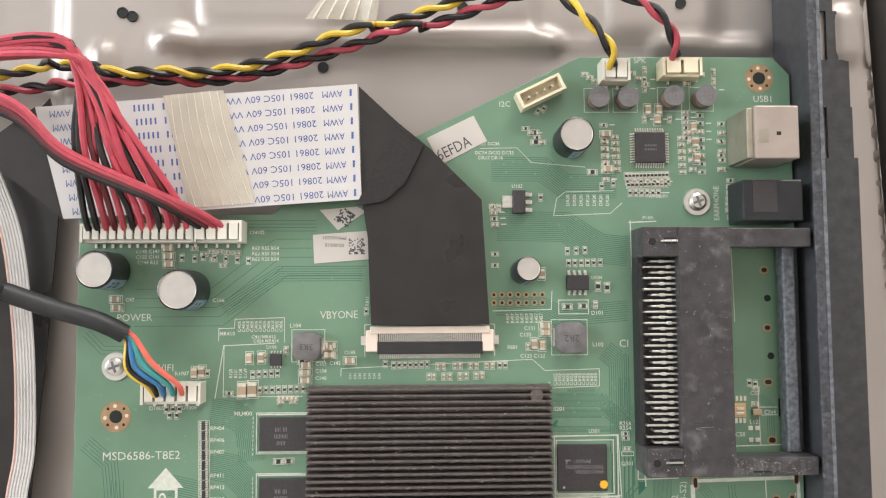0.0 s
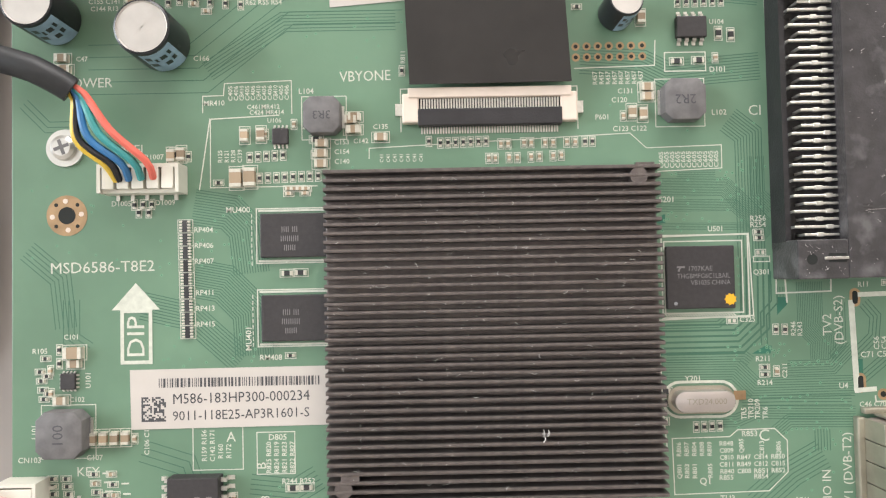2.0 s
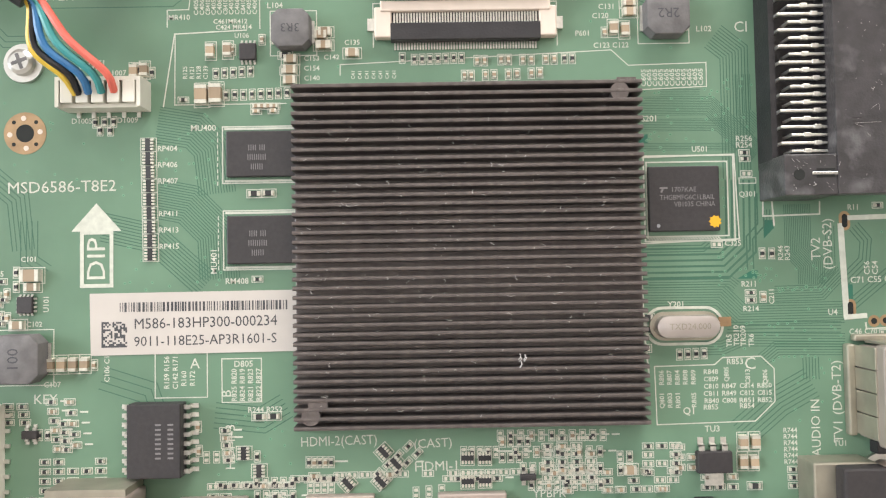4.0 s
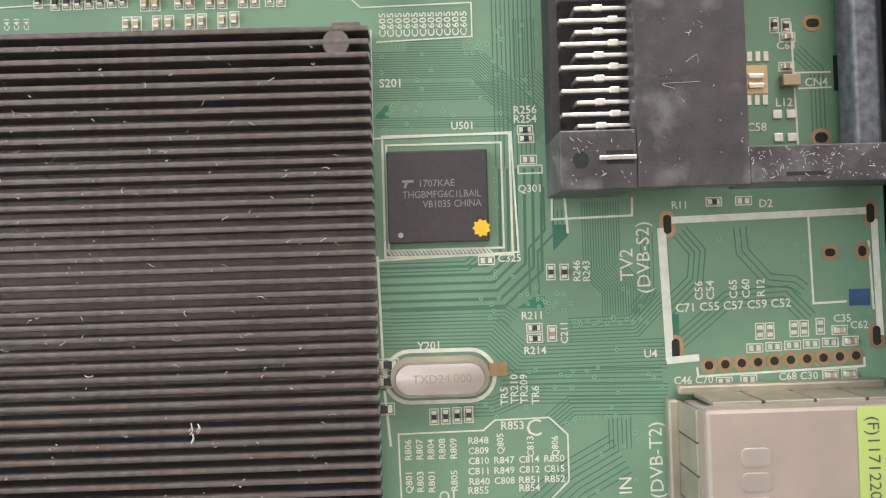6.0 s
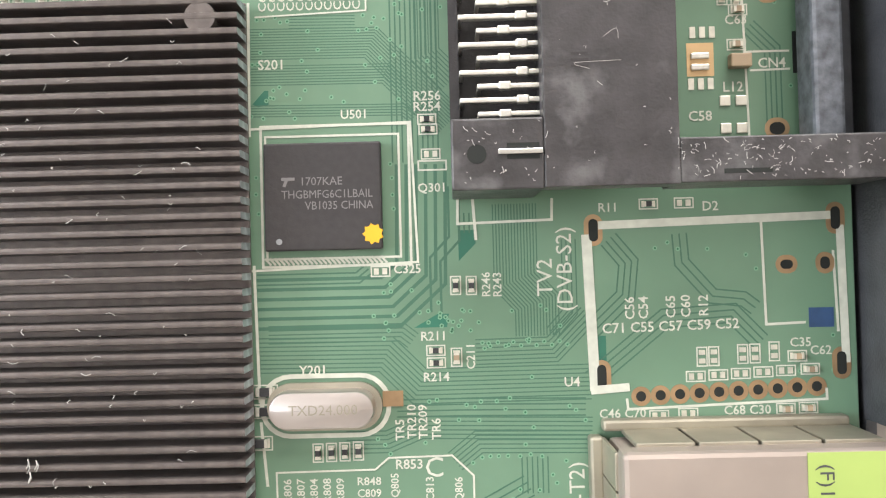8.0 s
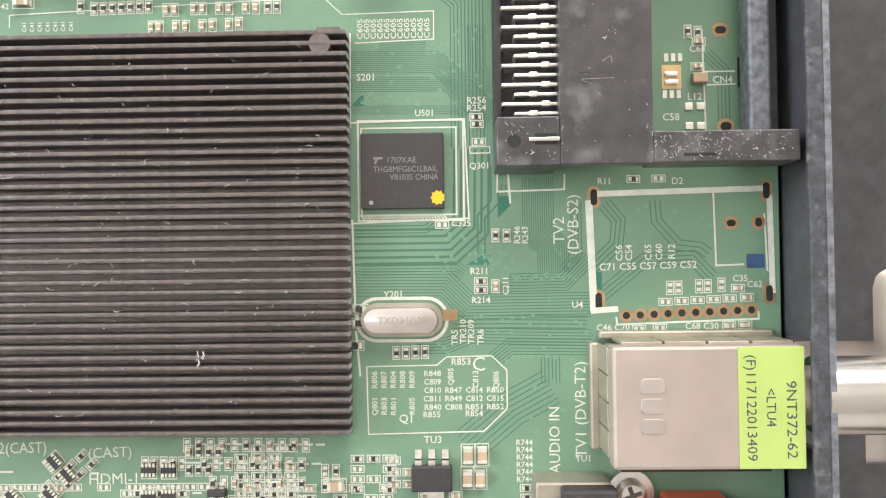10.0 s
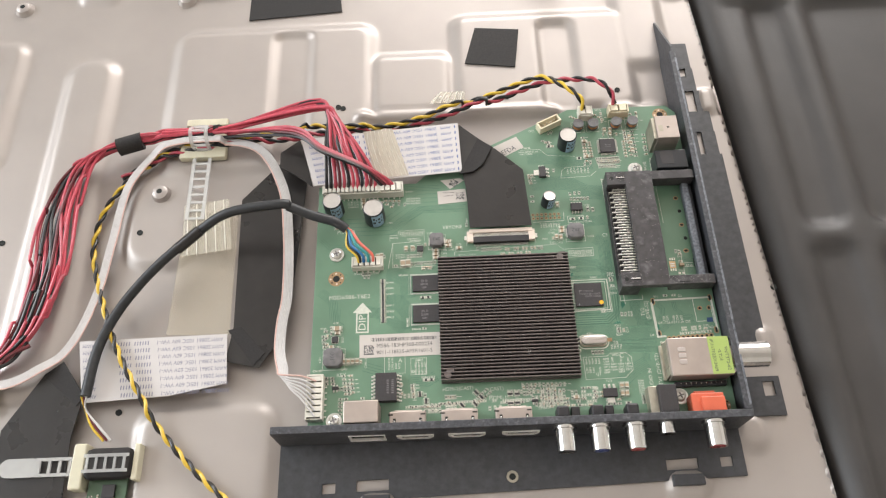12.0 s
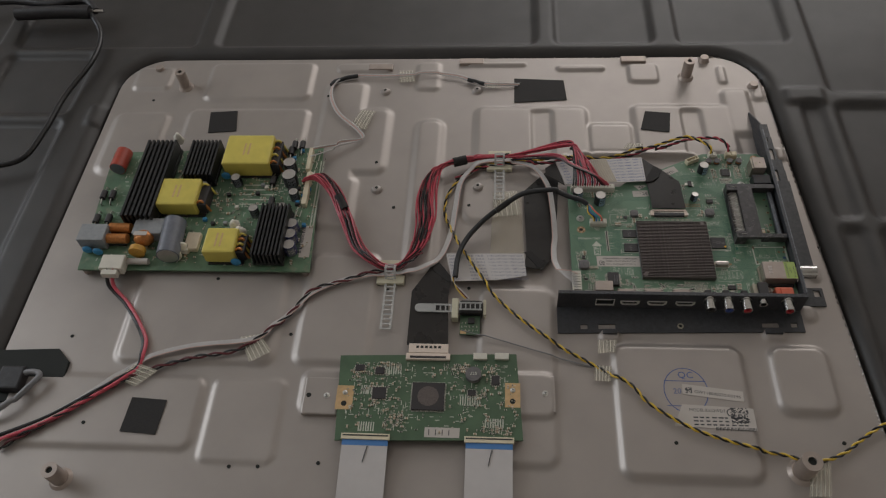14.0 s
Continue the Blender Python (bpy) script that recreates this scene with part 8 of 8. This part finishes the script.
lying_cap((*(-375.55, -8.05), PZ + 9), (*(-373.02, -43), PZ + 9), 9, SLEEVE_GREY, ALU_TOP, "large grey storage capacitor lying flat")
lying_cap((*(-444.43, 72.36), PZ + 7), (*(-444.99, 52.03), PZ + 7), 7, RED_CAP, SLEEVE_GREY, "red cylinder lying flat")
X0, Y0 = -408.91, -9
X1, Y1 = -386.12, -18.77
part("film_capacitor", box(X0, Y1 - 3, PZ, X1 + 2, Y0 + 3, PZ + 11, 0.6), GREY_CAP, psu, "grey box film capacitor")
X0, Y0 = -452.29, -16.94
X1, Y1 = -429.84, -26.59
part("film_capacitor", box(X0, Y1 - 4, PZ, X1, Y0 + 3, PZ + 13, 0.6), GREY_CAP, psu, "grey box film capacitor")
X0, Y0 = -430.07, -18.27
choke = part("line_choke", box(X0, Y0 - 9, PZ, X0 + 15, Y0 + 9, PZ + 3, 0.5), PLASTIC_BLACK, psu, "copper wound line choke on a black bobbin")
for k in (-1, 1):
    part("winding", tube(bmesh.new(), [Vector((X0 - 1, Y0 + k * 5.5, PZ + 6)), Vector((X0 + 17, Y0 + k * 5.5, PZ + 6))], 4.2, 18), ORANGE_CU, choke, smooth=True)
X0, Y0 = -398.87, -23.87
bm = bmesh.new()
bmesh.ops.create_uvsphere(bm, u_segments=20, v_segments=12, radius=8, matrix=Matrix.Translation((X0, Y0, PZ + 7)) @ Matrix.Diagonal((1, 0.9, 0.85, 1)))
tor = part("toroid_choke", bm, ORANGE_CU, psu, "round copper wound choke", smooth=True)
part("paper_tag", box(X0 - 6, Y0 - 2, PZ + 13.6, X0 + 5, Y0 + 2, PZ + 14.0), LABEL, tor)
X0, Y0 = -400.92, -36.24
part("varistor", cyl(bmesh.new(), X0, PZ + 6.5, Y0 - 2.4, Y0 + 2.4, 6.5, 24, axis="Y"), VARISTOR, psu, "orange varistor disc", smooth=True)
for c in ((-444.64, -34.26), (-435.24, -36.08), (-346.49, 46.92), (-318.11, -44.57)):
    bm = bmesh.new()
    bmesh.ops.create_uvsphere(bm, u_segments=14, v_segments=8, radius=4.2, matrix=Matrix.Translation((c[0], c[1], PZ + 4.2)) @ Matrix.Diagonal((1, 0.45, 1, 1)))
    part("disc_capacitor", bm, BLUE_CAP, psu, "blue disc capacitor", smooth=True)
for c in ((-450.56, 25.32), (-442.72, 25.35), (-448.14, -1.22), (-437.81, -1.13), (-292.08, 84.51), (-285.1, 84.48), (-293.94, 77.44), (-304, 42.23), (-301.22, 19.09)):
    d_ = part("diode", tube(bmesh.new(), [Vector((c[0], c[1] - 4, PZ + 3)), Vector((c[0], c[1] + 4, PZ + 3))], 2.6, 14), CHIP, psu, smooth=True)
    part("diode_lead", tube(bmesh.new(), spline([(c[0], c[1] - 9, PZ), (c[0], c[1] - 7.5, PZ + 3), (c[0], c[1] + 7.5, PZ + 3), (c[0], c[1] + 9, PZ)], 1), 0.6, 6), SOLDER, d_, smooth=True)
for c in ((-400.47, 91.06), (-399.69, 50.79), (-326.44, -6.96), (-320.13, -14.53), (-365.36, -30.64), (-368.7, -38.09)):
    bm = bmesh.new()
    bmesh.ops.create_uvsphere(bm, u_segments=14, v_segments=8, radius=5, matrix=Matrix.Translation((c[0], c[1], PZ + 4)) @ Matrix.Diagonal((0.9, 0.75, 1.3, 1)))
    for v in bm.verts:
        v.co += Vector(noise.noise_vector(v.co * 0.25)) * 1.4
    part("silicone_blob", bm, HOTGLUE, psu, "blob of white fixing silicone", smooth=True)
pts_ = Vector((-361.16, -24.5))
for k in range(2):
    part("wire_wound_resistor", box(pts_.x - 5 + k * 1.5, pts_.y - 10 + k * 2, PZ, pts_.x + 1 + k * 7, pts_.y - 3 + k * 12, PZ + 5, 0.8), (HOTGLUE, TAPE_YELLOWED)[k], psu)
X0, Y0 = -410.67, -44.35
part("fuse", tube(bmesh.new(), [Vector((X0, Y0, PZ + 3)), Vector((X0 + 20, Y0, PZ + 3))], 2.6, 14), LABEL, psu, "white ceramic fuse", smooth=True)
X0, Y0 = -426.96, -41.84
X1, Y1 = -408.01, -49.57
mc = part("mains_socket", box(X0, Y1 - 6, PZ, X1, Y0, PZ + 9, 0.8), PLASTIC_WHITE, psu, "white mains wire socket")
part("plug", box(X0 + 3, Y1 - 11, PZ + 2, X1 - 3, Y1 - 6, PZ + 8, 0.6), PLASTIC_WHITE, mc)
for c0, c1, lab_ in (((-275.57, 79.47), (-276.29, 53.69), "cream backlight socket"), ((-273.97, 50.9), (-272.51, 14.88), "cream main supply socket")):
    part("wire_socket", box(min(c0[0], c1[0]) - 1, c1[1], PZ, max(c0[0], c1[0]) + 2, c0[1], PZ + 6, 0.5), PLASTIC_CREAM, psu, lab_)
X0, Y0 = -272.49, -3.68
X1, Y1 = -259.36, -35.19
pl = part("paper_label", slab(bmesh.new(), [(-270.68, -4.16), (-262.12, -4.09), (-260.84, -36.16), (-269.55, -36.27)], PZ + 0.05, PZ + 0.2), LABEL, psu, "white barcode label")
bm = bmesh.new()
y = Y1 + 3
while y < Y0 - 3:
    w = rnd.choice((0.5, 0.8, 1.2))
    flat_rect(bm, X0 - 1.5, y, X0 + 4.5, y + w, PZ + 0.23)
    y += w + rnd.choice((0.5, 0.9))
part("barcode", bm, INK, pl)
X0, Y0 = -270.48, 74.87
for k in range(9):
    stroke(PSILK, [(X0 - 2 - k * 0.9, Y0 - k * 9), (X0 - 2 - k * 0.9 - 0.6, Y0 - 7 - k * 9)], 1.4, PZ + 0.03)
    stroke(PSILK, [(X0 + 2 - k * 0.9, Y0 - k * 9), (X0 + 2 - k * 0.9 - 0.6, Y0 - 6 - k * 9)], 1.0, PZ + 0.03)
X0, Y0 = -329.37, 40.04
X1, Y1 = -299.85, 18.61
for k in range(5):
    y = Y0 + (Y1 - Y0) * k / 4
    stroke(PSILK, [(X0, y), (X1, y)], 1.2, PZ + 0.04)
rnd = random.Random(77)
for k in range(420):
    x, y, l, w = rnd.uniform(-440, -272), rnd.uniform(-46, 80), rnd.choice((1.6, 2.2, 3.0, 4.5)), rnd.choice((0.35, 0.5, 0.8))
    stroke(PSILK, [(x, y), (x + l, y)] if rnd.random() < 0.5 else [(x, y), (x, y + l)], w, PZ + 0.05 + 0.0006 * (k * 37 % 101))
for k in range(46):
    y = 68 - k * 1.9
    stroke(PSILK, [(-263.6 + 0.03 * k, y), (-263.6 + 0.03 * k, y - rnd.uniform(0.7, 1.5))], 1.3, PZ + 0.12)
    stroke(PSILK, [(-266.0 + 0.03 * k, y), (-266.0 + 0.03 * k, y - rnd.uniform(0.5, 1.5))], 1.2, PZ + 0.12)
part("printed_legend", PSILK, SILK, psu, "white printed legends and solder bars", kind="stuff")
rnd = random.Random(31)
cx0, cx1 = A[0] + 4, B[0] - 4
for k in range(520):
    x, y = rnd.uniform(cx0 + 30, cx1), rnd.uniform(-44, 80)
    small(rnd.choice("CDRcCR"), x, y, rnd.choice((0, 90)), False, psu, PZ)
for k in range(46):
    x, y = rnd.uniform(cx0 + 60, cx1 - 6), rnd.uniform(-42, 80)
    part("small_block", box(x - 1.6, y - 1.4, PZ, x + 1.6, y + 1.4, PZ + 3.2, 0.3), (CHIP, GREY_CAP, HOTGLUE, BLUE_CAP)[k % 4], psu)

# ---- the timing board at the lower edge ----
tc = thing("timing_board", "green timing control board with a square black chip", "circuit board")
A2, B2, C2, D2 = (-219.2, -188.21), (-90.68, -184.57), (-94.96, -119.07), (-223.55, -123.14)
TZ = 7.0
part("substrate", slab(bmesh.new(), [A2, B2, C2, D2], TZ - 1.4, TZ, 0.1), PCB_EDGE, tc)
for p in (A2, B2, C2, D2):
    c_ = Vector(p).lerp((Vector(A2) + Vector(C2)) / 2, 0.08)
    part("spacer_post", cyl(bmesh.new(), c_.x, c_.y, 0.2, TZ - 1.4, 3, 14), TIN, tc)
X0, Y0 = -168.43, -144.04
X1, Y1 = -145.55, -164.95
q = ic("controller_chip", X0, Y0, X1, Y1, 1.6, 26, 26, "large square black controller chip", leg=1.0, z=TZ, owner=tc)
part("chip_dimple", cyl(bmesh.new(), (X0 + X1) / 2, (Y0 + Y1) / 2, TZ + 1.6, TZ + 1.63, 7.5, 30), SINK, q)
X0, Y0 = -125.54, -137.63
di = part("round_inductor", cyl(bmesh.new(), X0, Y0, TZ, TZ + 4.2, 5.6, 30), FERRITE, tc, "round grey inductor marked 220", smooth=True)
part("inductor_marking", lettering("220", X0, Y0, TZ + 4.24, 2.4, 0, "CENTER"), SILK, di)
for c0, c1 in (((-112.7, -137.24), (-107.01, -144.58)), ((-211.15, -130.75), (-204.38, -135.59)), ((-196.82, -148.33), (-187.03, -157.2)), ((-129.22, -148.67), (-123.54, -152.84)), ((-196.44, -132.66), (-189.74, -137.92))):
    ic("small_chip", c0[0], c0[1], c1[0], c1[1], 1.3, 4, 4, "", leg=0.8, z=TZ, owner=tc)
for c0, c1 in (((-222.4, -147.21), (-210.29, -165.54)), ((-103.03, -142.23), (-92.41, -160.86))):
    g = part("earth_land", box(c0[0], c1[1], TZ, c1[0], c0[1], TZ + 0.08), GOLD_PAD, tc, "bare copper fixing land")
    screw((c0[0] + c1[0]) / 2, c0[1] * 0.7 + c1[1] * 0.3, 1.7, TZ, tc)
    part("land_hole", cyl(bmesh.new(), (c0[0] + c1[0]) / 2, c0[1] * 0.25 + c1[1] * 0.75, TZ + 0.06, TZ + 0.12, 2.0, 16), HOLE_SHADE, g)
X0, Y0 = -175.05, -122.69
X1, Y1 = -142.86, -121.86
lc = part("ribbon_connector", box(X0, Y0 - 3.5, TZ, X1, Y0 + 1.5, TZ + 2.6, 0.3), PINK_CREAM, tc, "cream ribbon connector")
part("contact_slot", box(X0 + 3, Y0 - 2.6, TZ + 2.55, X1 - 3, Y0 - 0.8, TZ + 2.7), CHIP, lc)
part("locking_shell", box(X0 + 1.5, Y0 + 2.0, TZ + 0.5, X1 - 1.5, Y0 + 9.5, TZ + 2.4, 0.4), PINK_CREAM, lc)
for k in range(6):
    x = X0 + 8 + (X1 - X0 - 16) * k / 5
    part("shell_slot", box(x - 1.0, Y0 + 5.6, TZ + 2.38, x + 1.0, Y0 + 7.6, TZ + 2.46), HOLE_SHADE, lc)
for c0 in ((-121.09, -122.54), (-105.58, -122.16)):
    part("test_socket", box(c0[0] - 5, c0[1] - 2.5, TZ, c0[0] + 5, c0[1] + 2.5, TZ + 2.6, 0.4), PLASTIC_WHITE, tc)
for x0_, x1_ in ((-214.74, -181.28), (-130.38, -96.75)):
    yb = A2[1] + 2
    oc = part("panel_connector", box(x0_, yb - 1.5, TZ, x1_, yb + 2.8, TZ + 2.0, 0.3), PLASTIC_CREAM, tc, "thin cream panel connector")
    part("latch_bar", box(x0_ + 1, yb + 0.8, TZ + 2.0, x1_ - 1, yb + 1.7, TZ + 2.2), CHIP, oc)
    pf = thing("panel_ribbon", "wide white panel ribbon with a blue stiffener", "ribbon cable", "panel ribbons")
    part("blue_stiffener", box(x0_ + 1, yb - 5.5, TZ + 0.6, x1_ - 1, yb - 1.2, TZ + 1.0), BLUE_FILM, pf)
    ln = [Vector(((x0_ + x1_) / 2, yb - 5.3, TZ + 0.7)), Vector(((x0_ + x1_) / 2, yb - 25, 6)), Vector(((x0_ + x1_) / 2, yb - 60, 3)), Vector(((x0_ + x1_) / 2, yb - 110, 2.0))]
    part("white_band", ribbon(bmesh.new(), spline(ln, 4), x1_ - x0_ - 2, 0.4), FFC_WHITE, pf)
    bm = bmesh.new()
    cxm = (x0_ + x1_) / 2 + 2
    tube(bm, spline([(cxm, yb - 6, TZ + 1.25), (cxm - 1.2, yb - 11, TZ + 0.9), (cxm - 2.4, yb - 17, TZ + 0.3)], 1), 0.35, 5)
    part("pen_tick", bm, INK, pf, "black pen tick")
X0, Y0 = -145.94, -180.66
tl = part("paper_label", box(X0 - 12, Y0 - 3.6, TZ + 0.02, X0 + 12, Y0 + 3.6, TZ + 0.14), LABEL, tc, "white label")
bm = bmesh.new()
for k in range(4):
    stroke(bm, [(X0 - 9 + k * 4.6, Y0 - 1.8), (X0 - 9 + k * 4.6, Y0 + 1.8)], 0.6, TZ + 0.17)
part("label_print", bm, INK, tl)
rnd = random.Random(12)
tsilk = bmesh.new()
for k in range(150):
    x, y = rnd.uniform(A2[0] + 4, B2[0] - 8), rnd.uniform(A2[1] + 7, D2[1] - 5)
    l = rnd.uniform(1.0, 3.5)
    stroke(tsilk, [(x, y), (x + l, y)] if k % 2 else [(x, y), (x, y + l)], 0.5, TZ + 0.02 + 0.0004 * k)
for cx, cy, n in ((*(-196.77, -150.04), 10), (*(-182, -134.05), 8), (*(-126.21, -156.74), 9), (*(-195.76, -177.67), 7), (*(-108.3, -172.97), 8)):
    for k in range(n):
        stroke(tsilk, [(cx - 8 + k * 1.7, cy - 3), (cx - 8 + k * 1.7, cy + 3)], 0.8, TZ + 0.1)
part("printed_legend", tsilk, SILK, tc, "white printed legends", kind="stuff")
spots = [(*(-194.29, -154.34), 14), (*(-206.42, -136.94), 12), (*(-182.62, -127.22), 10), (*(-124.3, -154.54), 14), (*(-112.84, -127.75), 10), (*(-133.11, -130.53), 9), (*(-178.69, -170.93), 10), (*(-108.25, -177.06), 9)]
for k in range(760):
    if k % 3:
        sx_, sy_, sr = spots[k % 8]
        x, y = rnd.gauss(sx_, sr * 0.55), rnd.gauss(sy_, sr * 0.4)
    else:
        x, y = rnd.uniform(A2[0] + 4, B2[0] - 4), rnd.uniform(A2[1] + 7, D2[1] - 5)
    if not (A2[0] + 4 < x < B2[0] - 4 and A2[1] + 7 < y < D2[1] - 5):
        continue
    cx, cy = (-156.94, -154.16)
    if abs(x - cx) < 14 and abs(y - cy) < 14:
        continue
    small(rnd.choice("rcRCRCpp"), x, y, rnd.choice((0, 90)), False, tc, TZ)

# ---- labels and prints on the chassis ----
ml = thing("model_label", "white printed model label with a square code on the chassis", "label")
Q = [(18.92, -153.63), (66.39, -155.62), (66.48, -171.6), (11.94, -169.63)]
zc = 3.78
mlp = part("paper", slab(bmesh.new(), Q, zc, zc + 0.25), LABEL, ml)
bm = bmesh.new()
x, y = 21.24, -156.51
join(bm, lettering("MODEL:K650WD7", x + 2, y - 1.2, zc + 0.28, 2.4, -1, "LEFT", 24))
for j in range(3):
    for k in range(9):
        flat_rect(bm, x + 4 + k * 4.2, y - 7 - j * 2.6, x + 4 + k * 4.2 + rnd.uniform(2, 3.6), y - 6 - j * 2.6, zc + 0.28)
qx, qy = 56.68, -161.3
for i in range(15):
    for j in range(15):
        if rnd.random() < 0.5:
            flat_rect(bm, qx - 6 + i * 0.8, qy - 6 + j * 0.8, qx - 5.2 + i * 0.8, qy - 5.2 + j * 0.8, zc + 0.28)
for k in range(30):
    flat_rect(bm, x + 18 + k * 0.9, y - 15.5, x + 18 + k * 0.9 + rnd.choice((0.3, 0.5)), y - 13.2, zc + 0.28)
part("label_print", bm, INK, mlp)
part("circle_mark", ring(bmesh.new(), *(51.01, -158.98), zc + 0.26, zc + 0.3, 2.2, 2.9, 24), INK, mlp)
sn = thing("number_label", "narrow white number label on the chassis", "label")
Q = [(20.92, -138.1), (61.73, -143.04), (61.17, -150.73), (20.3, -145.92)]
snp = part("paper", slab(bmesh.new(), Q, zc, zc + 0.25), LABEL, sn)
bm = bmesh.new()
x, y = 28, -143.55
join(bm, lettering("GW118040030-00196", x + 0.5, y - 0.3, zc + 0.28, 2.3, -6.5, "LEFT", 31))
for i in range(6):
    for j in range(6):
        if (i * 5 + j * 3 + i * j) % 4 < 2:
            flat_rect(bm, x - 5.5 + i * 0.75, y - 1.6 + j * 0.75, x - 4.75 + i * 0.75, y - 0.85 + j * 0.75, zc + 0.28)
part("label_print", bm, INK, snp)
STAMP_Z = 3.80
qs = thing("ink_stamp", "blue round inspection stamp on the steel", "stamp")
x, y = 23.04, -142.82
bm = bmesh.new()
pts = [(x + 15 * math.cos(a), y + 17 * math.sin(a)) for a in [radians(10 * k) for k in range(36)]]
stroke(bm, pts, 0.6, STAMP_Z, True)
for q in (7.0, -12.0):
    stroke(bm, [(x - 14, y + q), (x + 14, y + q)], 0.6, STAMP_Z)
join(bm, lettering("20", x - 6, y - 1, STAMP_Z, 4.0, 0, "CENTER"))
join(bm, lettering("QC", x + 1, y + 11.5, STAMP_Z, 5.0, 0, "CENTER"))
part("stamp_print", bm, INK_BLUE, qs)

# bent plates beside the timing board
for c0, c1 in (((-247.03, -139.62), (-221.01, -168.32)), ((-90.48, -134.14), (-67.34, -162.54))):
    f_ = tagged(part("fixing_plate", box(c0[0], c1[1], 0.5, c1[0], c0[1], 4.2, 1.0), STEEL, None, "pale steel fixing plate beside the timing board"), category="plate", group="fixing plates")
    screw((c0[0] + c1[0]) / 2 + 4, (c0[1] + c1[1]) / 2, 2.0, 4.2, f_)
    part("plate_hole", cyl(bmesh.new(), (c0[0] + c1[0]) / 2 - 9, (c0[1] + c1[1]) / 2, 4.15, 4.3, 1.8, 16), HOLE_SHADE, f_)

# mains entry block and loose lead on the cover
me_ = thing("mains_inlet", "black mains inlet recess with a grey lead", "inlet")
Q = [(-502.27, -122.91), (-442.39, -120.01), (-430.93, -130.81), (-429.26, -162.12), (-484.08, -165.46)]
part("recess", slab(bmesh.new(), Q, -0.5, 2.2, 0.5), HOLE_SHADE, me_)
part("inlet_block", box(*(-475.14, -158.16), 2.2, *(-456.59, -139.31), 11, 1.5), PLASTIC_BLACK, me_)
wire("inlet_lead", WIRE_GREY, me_, [(-484.77, -188.14, 6), (-461.93, -170.65, 7), (-449.7, -155.69, 9), (-444.6, -146.46, 9), (-450.13, -143.37, 9), (-463.09, -145.05, 8)], 2.2, 10)
ld = thing("loose_power_lead", "black power lead with a small plug lying on the cover", "power lead")
wire("lead", WIRE_BLACK, ld, [(-547.87, 278.31, 14), (-526.29, 245.47, 10), (-520.8, 205.23, 10), (-531.29, 151.31, 10), (-534.09, 105.23, 10), (-542.08, 69.28, 10), (-570.02, 58.77, 10), (-622.23, 55.07, 10)], 2.6, 10)
part("plug_body", tube(bmesh.new(), spline([(-625.17, 272.17, 16), (-581.91, 274.3, 16), (-545.06, 274.98, 15)], 4), 7.0, 14), PLASTIC_BLACK, ld, smooth=True)
part("plug_pin", tube(bmesh.new(), [Vector((-545.71, 276.92, 15)), Vector((-530.64, 276.65, 15))], 2.0, 10), CHROME, ld, smooth=True)
part("coiled_part", tube(bmesh.new(), spline([(-691.71, 290.79, 14), (-638.51, 292.2, 18), (-592.31, 286.75, 17), (-557.13, 293.35, 16), (-540.31, 278.17, 14)], 3), 4.0, 12), PLASTIC_BLACK, ld, smooth=True)
